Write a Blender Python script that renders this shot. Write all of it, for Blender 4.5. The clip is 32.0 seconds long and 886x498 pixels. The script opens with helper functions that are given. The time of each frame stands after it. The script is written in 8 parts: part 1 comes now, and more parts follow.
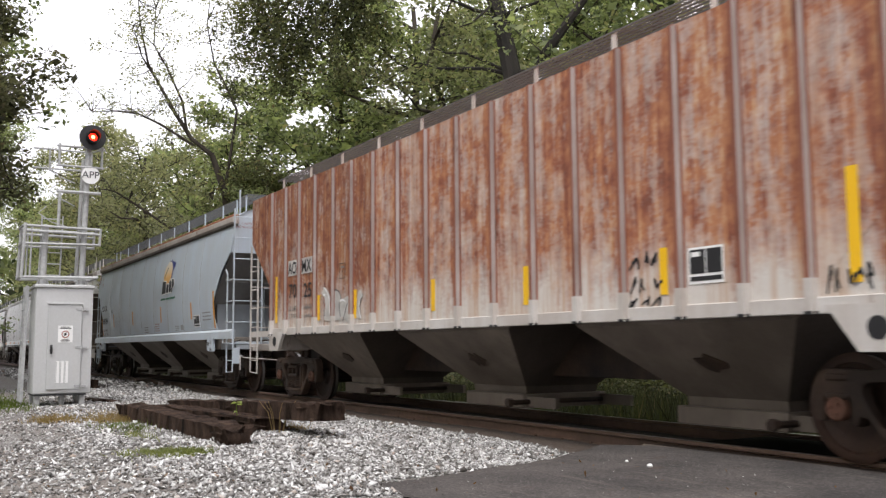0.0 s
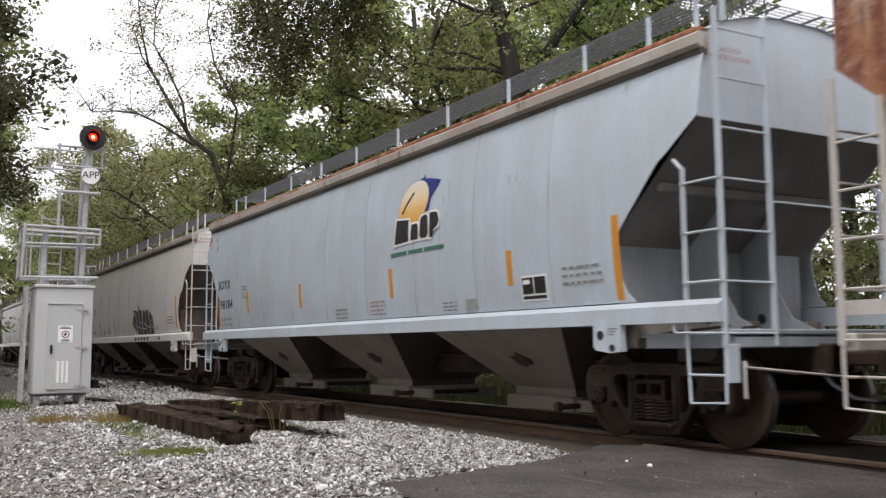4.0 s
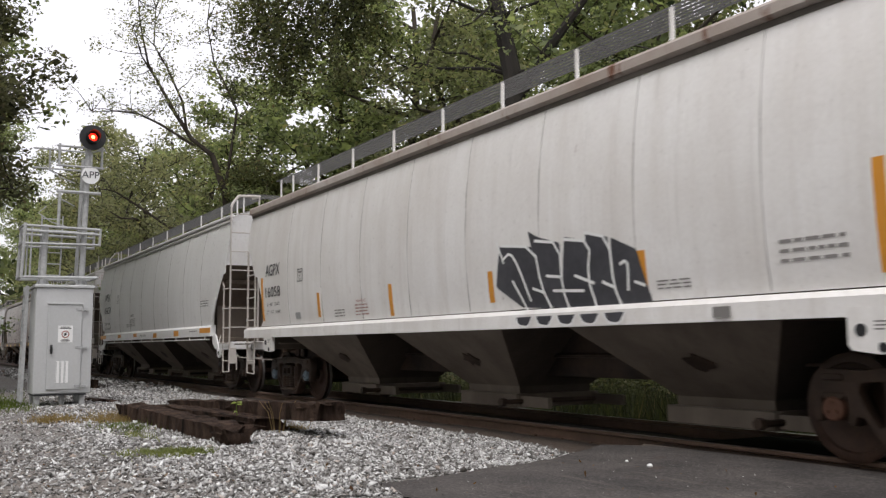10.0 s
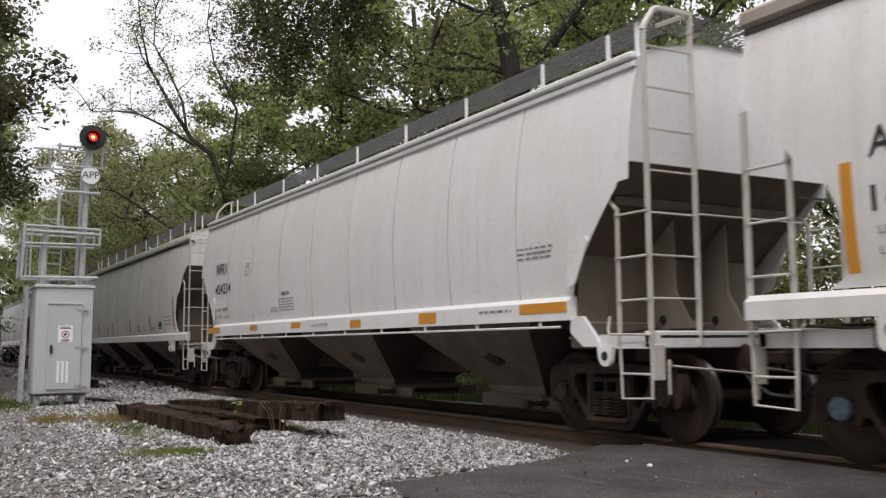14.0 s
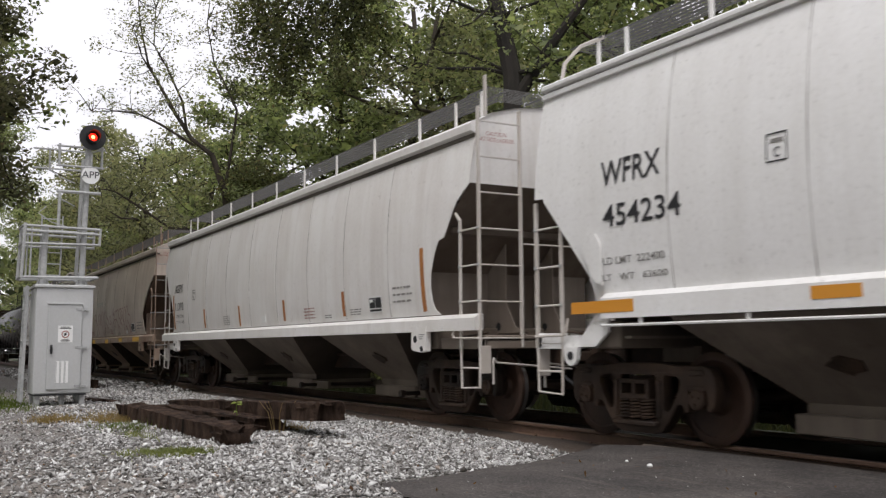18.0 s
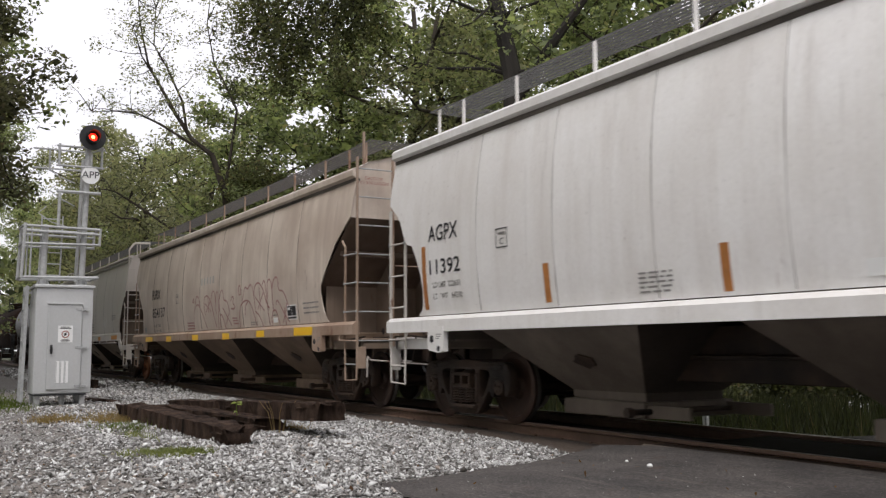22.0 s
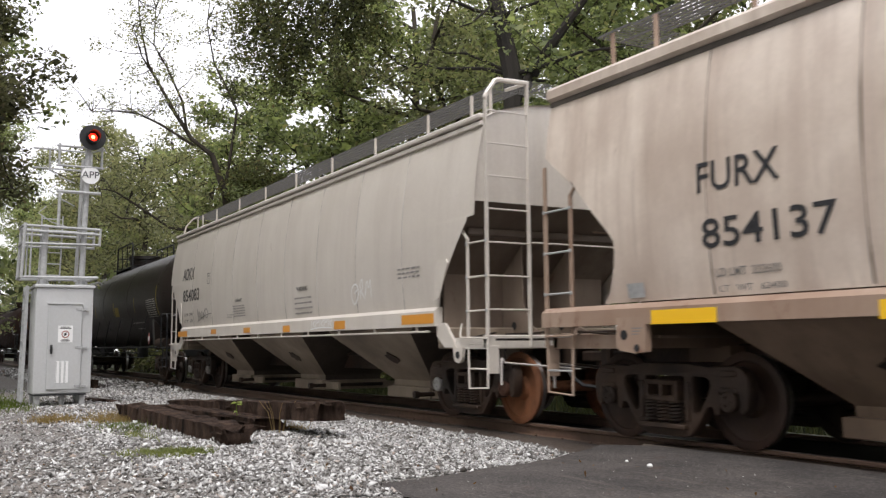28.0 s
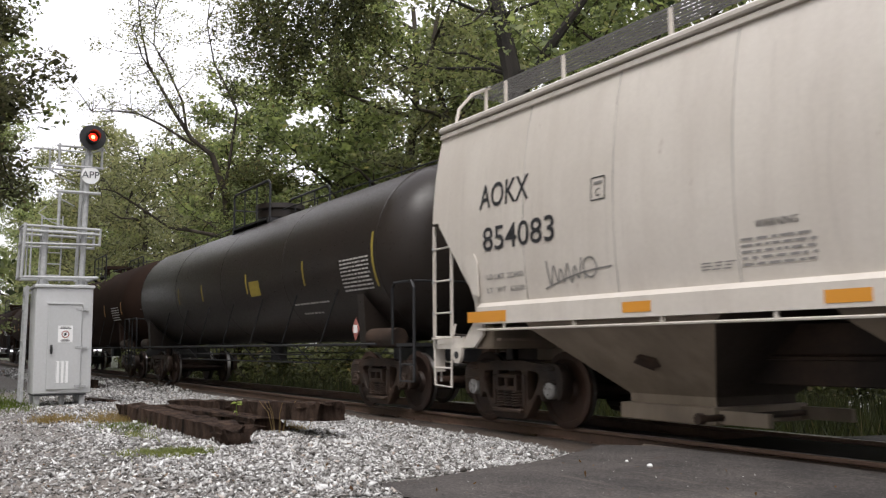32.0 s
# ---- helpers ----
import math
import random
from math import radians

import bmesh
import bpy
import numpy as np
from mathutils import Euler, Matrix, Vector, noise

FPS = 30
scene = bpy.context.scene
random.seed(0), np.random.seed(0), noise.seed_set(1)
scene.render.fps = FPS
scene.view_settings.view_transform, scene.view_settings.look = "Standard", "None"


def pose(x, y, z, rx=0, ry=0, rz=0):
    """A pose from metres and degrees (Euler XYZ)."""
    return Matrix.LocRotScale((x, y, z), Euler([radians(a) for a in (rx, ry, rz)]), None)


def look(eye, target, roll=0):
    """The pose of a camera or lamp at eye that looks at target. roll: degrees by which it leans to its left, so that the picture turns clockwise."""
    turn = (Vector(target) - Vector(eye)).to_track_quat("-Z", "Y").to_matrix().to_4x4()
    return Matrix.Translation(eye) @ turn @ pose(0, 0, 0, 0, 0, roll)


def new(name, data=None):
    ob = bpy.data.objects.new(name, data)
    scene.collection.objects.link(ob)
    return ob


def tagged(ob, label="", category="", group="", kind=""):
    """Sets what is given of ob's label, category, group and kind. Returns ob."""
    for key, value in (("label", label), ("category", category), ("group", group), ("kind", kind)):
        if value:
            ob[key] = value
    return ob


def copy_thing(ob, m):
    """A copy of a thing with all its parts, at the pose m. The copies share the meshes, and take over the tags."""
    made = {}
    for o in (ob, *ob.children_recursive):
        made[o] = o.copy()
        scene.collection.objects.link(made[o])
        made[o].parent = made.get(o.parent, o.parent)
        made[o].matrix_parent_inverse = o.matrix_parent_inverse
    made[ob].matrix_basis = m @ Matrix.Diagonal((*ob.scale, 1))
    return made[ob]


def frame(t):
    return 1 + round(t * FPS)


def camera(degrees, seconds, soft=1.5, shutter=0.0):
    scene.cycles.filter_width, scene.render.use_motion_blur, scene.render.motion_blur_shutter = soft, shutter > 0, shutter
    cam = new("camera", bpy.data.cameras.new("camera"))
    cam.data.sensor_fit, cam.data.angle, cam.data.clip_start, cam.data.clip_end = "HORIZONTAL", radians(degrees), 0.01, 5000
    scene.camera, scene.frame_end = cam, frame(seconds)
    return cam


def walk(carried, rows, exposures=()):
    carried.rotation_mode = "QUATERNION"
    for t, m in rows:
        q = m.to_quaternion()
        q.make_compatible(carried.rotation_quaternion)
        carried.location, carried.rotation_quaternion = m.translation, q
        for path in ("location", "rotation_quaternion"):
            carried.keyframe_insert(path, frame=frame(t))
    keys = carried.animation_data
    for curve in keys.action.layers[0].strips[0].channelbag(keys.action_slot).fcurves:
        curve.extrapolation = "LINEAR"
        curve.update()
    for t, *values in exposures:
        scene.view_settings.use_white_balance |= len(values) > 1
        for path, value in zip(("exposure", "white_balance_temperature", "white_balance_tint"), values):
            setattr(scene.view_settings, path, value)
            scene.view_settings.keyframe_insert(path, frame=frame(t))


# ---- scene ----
from mathutils.geometry import tessellate_polygon

# World: x along the track (the train runs to +x), y away from the camera, z = 0 at the rail tops.
DURATION = 32.0
FORWARD = Vector((-math.sin(radians(59.951)) * math.cos(radians(5.928)), math.cos(radians(59.951)) * math.cos(radians(5.928)), math.sin(radians(5.928))))
EYE = Vector((0.0, -8.092, 1.017))
cam = camera(50.588, DURATION, 1.28, 0.4)
walk(cam, [(0.0, look(EYE, EYE + FORWARD * 10, -0.422)), (DURATION, look(EYE, EYE + FORWARD * 10, -0.422))],
     [(0.0, 0.34), (2.0, 0.32), (3.5, 0.15), (6.0, -0.04), (9.0, -0.08), (12.0, -0.2), (13.0, -0.2), (17.0, -0.24), (19.0, -0.16), (22.0, -0.16), (23.0, -0.08), (24.0, 0.12), (28.0, 0.18), (32.0, 0.18)])

# ---- light: an overcast afternoon ----
world = bpy.data.worlds.new("overcast_sky")
scene.world = world
world.use_nodes = True
wn = world.node_tree
wn.nodes.clear()
w_out = wn.nodes.new("ShaderNodeOutputWorld")
w_bg = wn.nodes.new("ShaderNodeBackground")
w_sky = wn.nodes.new("ShaderNodeTexSky")
w_sky.sky_type = "NISHITA"
w_sky.sun_disc = False
w_sky.sun_elevation, w_sky.sun_rotation = radians(60), radians(135)
w_sky.air_density, w_sky.dust_density = 1.0, 4.0
w_mix = wn.nodes.new("ShaderNodeMix")
w_mix.data_type = "RGBA"
w_mix.inputs[0].default_value = 0.82
w_mix.inputs[7].default_value = (15.5, 15.15, 15.95, 1)   # even cloud cover
w_bg.inputs[1].default_value = 0.091
wn.links.new(w_sky.outputs[0], w_mix.inputs[6])
wn.links.new(w_mix.outputs[2], w_bg.inputs[0])
wn.links.new(w_bg.outputs[0], w_out.inputs[0])
sun = new("sun", bpy.data.lights.new("sun", "SUN"))
sun.data.energy, sun.data.angle, sun.data.color = 2.2, radians(25), (1.0, 0.975, 0.955)
sun.matrix_world = look((0, 0, 30), (-7.0, 7.0, 13))

# ---- building helpers ----
class Geo:
    """Collects vertices and faces of one mesh."""

    def __init__(self):
        self.v, self.f = [], []

    def add(self, verts, faces):
        n = len(self.v)
        self.v.extend(tuple(p) for p in verts)
        self.f.extend(tuple(n + i for i in q) for q in faces)
        return self

    def box(self, x0, x1, y0, y1, z0, z1, c=0.0):
        if c <= 0:
            return self.add([(x, y, z) for x in (x0, x1) for y in (y0, y1) for z in (z0, z1)],
                            [(0, 1, 3, 2), (4, 6, 7, 5), (0, 4, 5, 1), (2, 3, 7, 6), (0, 2, 6, 4), (1, 5, 7, 3)])
        lo, hi, n, vs, idx = (x0, y0, z0), (x1, y1, z1), 0, [], {}
        for corner in range(8):
            s = [(corner >> a) & 1 for a in range(3)]
            for a in range(3):
                vs.append([(hi[k] if s[k] else lo[k]) + (0 if k == a else (-c if s[k] else c)) for k in range(3)])
                idx[corner, a] = n
                n += 1
        fs = []
        for a in range(3):
            b, d = (a + 1) % 3, (a + 2) % 3
            for side in (0, 1):
                q = [(side << a) | (i << b) | (j << d) for i, j in ((0, 0), (1, 0), (1, 1), (0, 1))]
                fs.append([idx[k, a] for k in (q if side else q[::-1])])
            for i in (0, 1):
                for j in (0, 1):
                    k0, k1 = (i << b) | (j << d), (1 << a) | (i << b) | (j << d)
                    q = [idx[k0, b], idx[k1, b], idx[k1, d], idx[k0, d]]
                    fs.append(q if i != j else q[::-1])
        for corner in range(8):
            q = [idx[corner, a] for a in range(3)]
            fs.append(q if bin(corner).count("1") % 2 else q[::-1])
        return self.add(vs, fs)

    def tube(self, points, r, n=8, r1=None, cap=True):
        pts = [Vector(p) for p in points]
        r1 = r if r1 is None else r1
        ring, up = [], None
        for i, p in enumerate(pts):
            d = (pts[min(i + 1, len(pts) - 1)] - pts[max(i - 1, 0)]).normalized()
            if up is None:
                up = d.orthogonal().normalized()
            up = (up - d * up.dot(d)).normalized()
            side = d.cross(up)
            rr = r + (r1 - r) * i / max(1, len(pts) - 1)
            ring.append([p + (up * math.cos(a) + side * math.sin(a)) * rr for a in (2 * math.pi * k / n for k in range(n))])
        return self.loft(ring, True, cap)

    def loft(self, rings, closed=True, cap=False):
        n = len(rings[0])
        fs = []
        for i in range(len(rings) - 1):
            for k in range(n if closed else n - 1):
                k2 = (k + 1) % n
                fs.append((i * n + k, i * n + k2, (i + 1) * n + k2, (i + 1) * n + k))
        if cap:
            fs.append(tuple(range(n))[::-1])
            fs.append(tuple((len(rings) - 1) * n + k for k in range(n)))
        return self.add([p for r in rings for p in r], fs)

    def slab(self, poly, a, b, axis="y"):
        """A flat outline (two coordinates) drawn out along an axis from a to b."""
        at = {"y": lambda p, w: (p[0], w, p[1]), "x": lambda p, w: (w, p[0], p[1]), "z": lambda p, w: (p[0], p[1], w)}[axis]
        return self.loft([[at(p, a) for p in poly], [at(p, b) for p in poly]], True, True)

    def lathe(self, prof, centre, axis="y", n=28, closed=False):
        """Profile of (along, radius) turned round an axis."""
        rings = []
        for k in range(n):
            a = 2 * math.pi * k / n
            c, s = math.cos(a), math.sin(a)
            at = {"y": lambda h, r: (centre[0] + r * c, centre[1] + h, centre[2] + r * s), "x": lambda h, r: (centre[0] + h, centre[1] + r * c, centre[2] + r * s), "z": lambda h, r: (centre[0] + r * c, centre[1] + r * s, centre[2] + h)}[axis]
            rings.append([at(h, r) for h, r in prof])
        return self.loft(rings + [rings[0]], closed, False)

    def mesh(self, name, mat, smooth=False, angle=35):
        me = bpy.data.meshes.new(name)
        me.from_pydata(self.v, [], self.f)
        bm = bmesh.new()
        bm.from_mesh(me)
        bmesh.ops.remove_doubles(bm, verts=bm.verts, dist=1e-5)
        bmesh.ops.recalc_face_normals(bm, faces=bm.faces)
        bm.to_mesh(me)
        bm.free()
        if smooth:
            me.shade_smooth()
            me.set_sharp_from_angle(angle=radians(angle))
        me.materials.append(mat)
        return me


def part(name, geo, mat, parent, label="", at=None, smooth=False, angle=35):
    """Links a Geo or a ready mesh as one object under a thing or a part."""
    me = geo.mesh(name, mat, smooth, angle) if isinstance(geo, Geo) else geo
    ob = new(name, me)
    ob.parent = parent
    if at is not None:
        ob.matrix_basis = at
    if label:
        ob["label"] = label
    return ob


def thing(name, label, category, at=None, group="", kind=""):
    ob = new(name)
    ob.empty_display_size = 0.2
    if at is not None:
        ob.matrix_basis = at
    return tagged(ob, label, category, group, kind)


def solid(name, geo, mat, label, category, group="", kind="", at=None, smooth=False, angle=35):
    ob = new(name, geo.mesh(name, mat, smooth, angle) if isinstance(geo, Geo) else geo)
    if at is not None:
        ob.matrix_basis = at
    return tagged(ob, label, category, group, kind)


def quick_mesh(name, verts, faces, mat):
    """A mesh from number arrays; faces all have the same number of corners."""
    verts, faces = np.asarray(verts, np.float32), np.asarray(faces, np.int32)
    me = bpy.data.meshes.new(name)
    me.vertices.add(len(verts))
    me.vertices.foreach_set("co", verts.ravel())
    me.loops.add(faces.size)
    me.loops.foreach_set("vertex_index", faces.ravel())
    me.polygons.add(len(faces))
    me.polygons.foreach_set("loop_start", np.arange(len(faces), dtype=np.int32) * faces.shape[1])
    me.update(calc_edges=True)
    me.validate()
    me.materials.append(mat)
    return me


# ---- materials ----
def material(name):
    mat = bpy.data.materials.new(name)
    mat.use_nodes = True
    return mat, mat.node_tree.nodes, mat.node_tree.links, mat.node_tree.nodes["Principled BSDF"]


def noise_node(nodes, links, coord, scale, detail=4.0, rough=0.55, stretch=(1, 1, 1)):
    mp = nodes.new("ShaderNodeMapping")
    mp.inputs["Scale"].default_value = stretch
    links.new(coord, mp.inputs["Vector"])
    nz = nodes.new("ShaderNodeTexNoise")
    nz.inputs["Scale"].default_value, nz.inputs["Detail"].default_value, nz.inputs["Roughness"].default_value = scale, detail, rough
    links.new(mp.outputs[0], nz.inputs["Vector"])
    return nz.outputs["Fac"]


def ramp(nodes, links, fac, stops):
    rp = nodes.new("ShaderNodeValToRGB")
    while len(rp.color_ramp.elements) < len(stops):
        rp.color_ramp.elements.new(0.5)
    for e, (pos, col) in zip(rp.color_ramp.elements, stops):
        e.position = pos
        e.color = (*col, 1) if len(col) == 3 else col
    links.new(fac, rp.inputs[0])
    return rp.outputs["Color"]


def blend(nodes, links, fac, a, b, mode="MIX"):
    mx = nodes.new("ShaderNodeMix")
    mx.data_type, mx.blend_type = "RGBA", mode
    for sock, val in ((mx.inputs[0], fac), (mx.inputs[6], a), (mx.inputs[7], b)):
        if isinstance(val, (int, float)):
            sock.default_value = val
        elif isinstance(val, tuple):
            sock.default_value = (*val, 1)
        else:
            links.new(val, sock)
    return mx.outputs[2]


def bump(nodes, links, bsdf, height, strength=0.3, dist=0.02):
    bp = nodes.new("ShaderNodeBump")
    bp.inputs["Strength"].default_value, bp.inputs["Distance"].default_value = strength, dist
    links.new(height, bp.inputs["Height"])
    links.new(bp.outputs[0], bsdf.inputs["Normal"])


def shifted(nodes, links):
    """Object coordinates, moved by a random amount from object to object."""
    tc, info, ad = nodes.new("ShaderNodeTexCoord"), nodes.new("ShaderNodeObjectInfo"), nodes.new("ShaderNodeVectorMath")
    mul = nodes.new("ShaderNodeMath")
    mul.operation, mul.inputs[1].default_value = "MULTIPLY", 37.0
    links.new(info.outputs["Random"], mul.inputs[0])
    cx = nodes.new("ShaderNodeCombineXYZ")
    links.new(mul.outputs[0], cx.inputs[0])
    links.new(mul.outputs[0], cx.inputs[1])
    links.new(tc.outputs["Object"], ad.inputs[0])
    links.new(cx.outputs[0], ad.inputs[1])
    return ad.outputs[0]


def painted(name, base, dirt, dirt_amount=0.5, rough=0.45, streak=0.5, rust=None, rust_amount=0.0, metal=0.0, grain=0.02, spec=0.5):
    """Weathered paint: cloudy dirt, rain streaks down the sheet and specks of rust."""
    mat, n, l, b = material(name)
    co = shifted(n, l)
    cloudy = ramp(n, l, noise_node(n, l, co, 0.9, 5), [(0.35, (0, 0, 0)), (0.75, (1, 1, 1))])
    streaks = ramp(n, l, noise_node(n, l, co, 1.0, 5, 0.6, (3.4, 3.4, 0.22)), [(0.44, (0, 0, 0)), (0.72, (1, 1, 1))])
    fine = noise_node(n, l, co, 22, 5)
    k1 = n.new("ShaderNodeMath")
    k1.operation, k1.inputs[1].default_value = "MULTIPLY", dirt_amount
    l.new(cloudy, k1.inputs[0])
    k2 = n.new("ShaderNodeMath")
    k2.operation, k2.inputs[1].default_value = "MULTIPLY", streak
    l.new(streaks, k2.inputs[0])
    col = blend(n, l, k1.outputs[0], base, dirt)
    col = blend(n, l, k2.outputs[0], col, tuple(0.62 * d + 0.38 * c for d, c in zip(dirt, base)))
    thin = ramp(n, l, noise_node(n, l, co, 1.0, 6, 0.62, (9.0, 9.0, 0.17)), [(0.60, (0, 0, 0)), (0.80, (1, 1, 1))])
    k3 = n.new("ShaderNodeMath")
    k3.operation, k3.inputs[1].default_value = "MULTIPLY", streak * 0.5
    l.new(thin, k3.inputs[0])
    col = blend(n, l, k3.outputs[0], col, tuple(0.55 * d for d in dirt))
    col = blend(n, l, 0.16, col, ramp(n, l, fine, [(0.3, (0.55, 0.53, 0.5)), (0.7, (1, 1, 1))]), "MULTIPLY")
    if rust:
        spots = ramp(n, l, noise_node(n, l, co, 2.6, 8, 0.68, (1.6, 1.6, 0.55)), [(0.66 - 0.3 * rust_amount, (0, 0, 0)), (0.78 - 0.3 * rust_amount, (1, 1, 1))])
        col = blend(n, l, spots, col, blend(n, l, noise_node(n, l, co, 9, 5), rust, tuple(0.45 * r for r in rust)))
    l.new(col, b.inputs["Base Color"])
    l.new(ramp(n, l, fine, [(0.2, (rough - 0.1,) * 3), (0.8, (min(1, rough + 0.2),) * 3)]), b.inputs["Roughness"])
    b.inputs["Metallic"].default_value = metal
    b.inputs["Specular IOR Level"].default_value = spec
    if spec > 0.6:      # old gloss enamel
        b.inputs["Coat Weight"].default_value, b.inputs["Coat Roughness"].default_value = 0.5, 0.28
    bump(n, l, b, blend(n, l, 0.5, fine, cloudy), 0.12, grain)
    return mat


def mottled(name, lo, hi, scale=6.0, rough=0.8, bump_strength=0.4, bump_dist=0.01, stretch=(1, 1, 1), metal=0.0, spec=0.5, world_space=False):
    """A surface of two mingled tones with fine relief."""
    mat, n, l, b = material(name)
    co = shifted(n, l) if not world_space else n.new("ShaderNodeTexCoord").outputs["Object"]
    big, small = noise_node(n, l, co, scale * 0.2, 5, 0.6, stretch), noise_node(n, l, co, scale * 3, 6, 0.65, stretch)
    col = blend(n, l, ramp(n, l, big, [(0.32, (0, 0, 0)), (0.7, (1, 1, 1))]), lo, hi)
    col = blend(n, l, 0.45, col, ramp(n, l, small, [(0.25, (0.35, 0.35, 0.35)), (0.75, (1.25, 1.25, 1.25))]), "MULTIPLY")
    l.new(col, b.inputs["Base Color"])
    b.inputs["Roughness"].default_value, b.inputs["Metallic"].default_value = rough, metal
    b.inputs["Specular IOR Level"].default_value = spec
    if spec > 0.6:      # old gloss enamel
        b.inputs["Coat Weight"].default_value, b.inputs["Coat Roughness"].default_value = 0.5, 0.28
    bump(n, l, b, small, bump_strength, bump_dist)
    return mat


def foliage(name, dark, light, warm):
    """Leaves: each one with a tone of its own, letting some light through."""
    mat, n, l, b = material(name)
    geo = n.new("ShaderNodeNewGeometry")
    tc = n.new("ShaderNodeTexCoord")
    col = ramp(n, l, geo.outputs["Random Per Island"], [(0.0, dark), (0.55, light), (0.93, light), (1.0, warm)])
    patch = noise_node(n, l, tc.outputs["Object"], 0.35, 3)
    col = blend(n, l, 0.55, col, ramp(n, l, patch, [(0.3, (0.5, 0.55, 0.45)), (0.7, (1.25, 1.2, 1.05))]), "MULTIPLY")
    l.new(col, b.inputs["Base Color"])
    b.inputs["Roughness"].default_value = 0.55
    b.inputs["Specular IOR Level"].default_value = 0.25
    tr = n.new("ShaderNodeBsdfTranslucent")
    l.new(blend(n, l, 1.0, col, (1.2, 1.2, 0.72), "MULTIPLY"), tr.inputs["Color"])
    mix = n.new("ShaderNodeMixShader")
    mix.inputs[0].default_value = 0.6
    l.new(b.outputs[0], mix.inputs[1])
    l.new(tr.outputs[0], mix.inputs[2])
    l.new(mix.outputs[0], n["Material Output"].inputs["Surface"])
    return mat


def plain(name, colour, rough=0.5, metal=0.0, emit=0.0):
    mat, n, l, b = material(name)
    b.inputs["Base Color"].default_value = (*colour, 1)
    b.inputs["Roughness"].default_value, b.inputs["Metallic"].default_value = rough, metal
    if emit:
        b.inputs["Emission Color"].default_value, b.inputs["Emission Strength"].default_value = (*colour, 1), emit
    return mat


RUST = (0.20, 0.075, 0.035)
M_WHITE_CAR = painted("pale_grey_paint", (0.86, 0.845, 0.83), (0.57, 0.52, 0.47), 0.40, 0.32, 0.68, RUST, 0.0, grain=0.004, spec=0.8)
M_CLEAN_CAR = painted("clean_light_grey_paint", (0.88, 0.875, 0.87), (0.66, 0.64, 0.61), 0.33, 0.30, 0.5, grain=0.004, spec=0.8)
M_BLUE_CAR = painted("pale_blue_paint", (0.54, 0.62, 0.71), (0.42, 0.425, 0.425), 0.6, 0.36, 0.75, RUST, 0.03, grain=0.005, spec=0.75)
M_TAN_CAR = painted("sooty_tan_grey_paint", (0.74, 0.645, 0.555), (0.30, 0.205, 0.15), 0.66, 0.4, 0.85, RUST, 0.0, grain=0.005, spec=0.75)
M_CREAM_CAR = painted("cream_grey_paint", (0.66, 0.61, 0.55), (0.47, 0.415, 0.36), 0.4, 0.36, 0.6, RUST, 0.0, grain=0.005, spec=0.75)


def rusted_paint(name, deep=1.0, more=0.0):
    """Old pale paint: rust runs down from the roof and thins out above the sill."""
    mat, n, l, b = material(name)
    co = shifted(n, l)
    sep = n.new("ShaderNodeSeparateXYZ")
    l.new(n.new("ShaderNodeTexCoord").outputs["Object"], sep.inputs[0])
    high = n.new("ShaderNodeMapRange")
    high.inputs["From Min"].default_value, high.inputs["From Max"].default_value = 1.42, 2.15
    high.inputs["To Min"].default_value, high.inputs["To Max"].default_value = -0.13 + more, 0.045 + more
    l.new(sep.outputs["Z"], high.inputs["Value"])
    run = noise_node(n, l, co, 1.5, 9, 0.74, (7.5, 7.5, 0.34))
    flake = noise_node(n, l, co, 9.0, 6, 0.75, (1.0, 1.0, 2.2))
    blot = noise_node(n, l, co, 2.2, 8, 0.7, (1.3, 1.3, 0.7))
    fine = noise_node(n, l, co, 26, 6, 0.7)
    total = n.new("ShaderNodeMath")
    total.operation = "ADD"
    beside = n.new("ShaderNodeMapRange")     # rust gathers along the sheet's edge by the rib
    beside.inputs["From Min"].default_value, beside.inputs["From Max"].default_value = 0.56, 0.76
    beside.inputs["To Min"].default_value, beside.inputs["To Max"].default_value = 0.0, 0.13
    l.new(sep.outputs["X"], beside.inputs["Value"])
    both = n.new("ShaderNodeMath")
    l.new(high.outputs[0], both.inputs[0])
    l.new(beside.outputs[0], both.inputs[1])
    l.new(blend(n, l, 0.22, blend(n, l, 0.58, run, blot), flake), total.inputs[0])
    l.new(both.outputs[0], total.inputs[1])
    amount = ramp(n, l, total.outputs[0], [(0.40, (0, 0, 0)), (0.47, (0.38, 0.38, 0.38)), (0.53, (0.62, 0.62, 0.62)), (0.58, (1, 1, 1))])
    pale = blend(n, l, fine, (0.50, 0.46, 0.42), (0.66, 0.625, 0.585))
    pale = blend(n, l, ramp(n, l, noise_node(n, l, co, 1.0, 6, 0.65, (9.0, 9.0, 0.3)), [(0.45, (0, 0, 0)), (0.7, (0.8, 0.8, 0.8))]), pale, (0.42, 0.24, 0.13))
    mixed = blend(n, l, 0.5, noise_node(n, l, co, 1.0, 7, 0.68, (10.0, 10.0, 0.5)), noise_node(n, l, co, 5.0, 7, 0.7))
    tone = ramp(n, l, mixed, [(p, tuple(deep * c for c in q)) for p, q in ((0.36, (0.125, 0.040, 0.027)), (0.46, (0.265, 0.088, 0.048)), (0.55, (0.41, 0.170, 0.078)), (0.66, (0.55, 0.37, 0.22)))])
    l.new(blend(n, l, amount, pale, tone), b.inputs["Base Color"])
    l.new(ramp(n, l, fine, [(0.2, (0.55,) * 3), (0.8, (0.9,) * 3)]), b.inputs["Roughness"])
    bump(n, l, b, blend(n, l, 0.6, fine, run), 0.25, 0.01)
    return mat


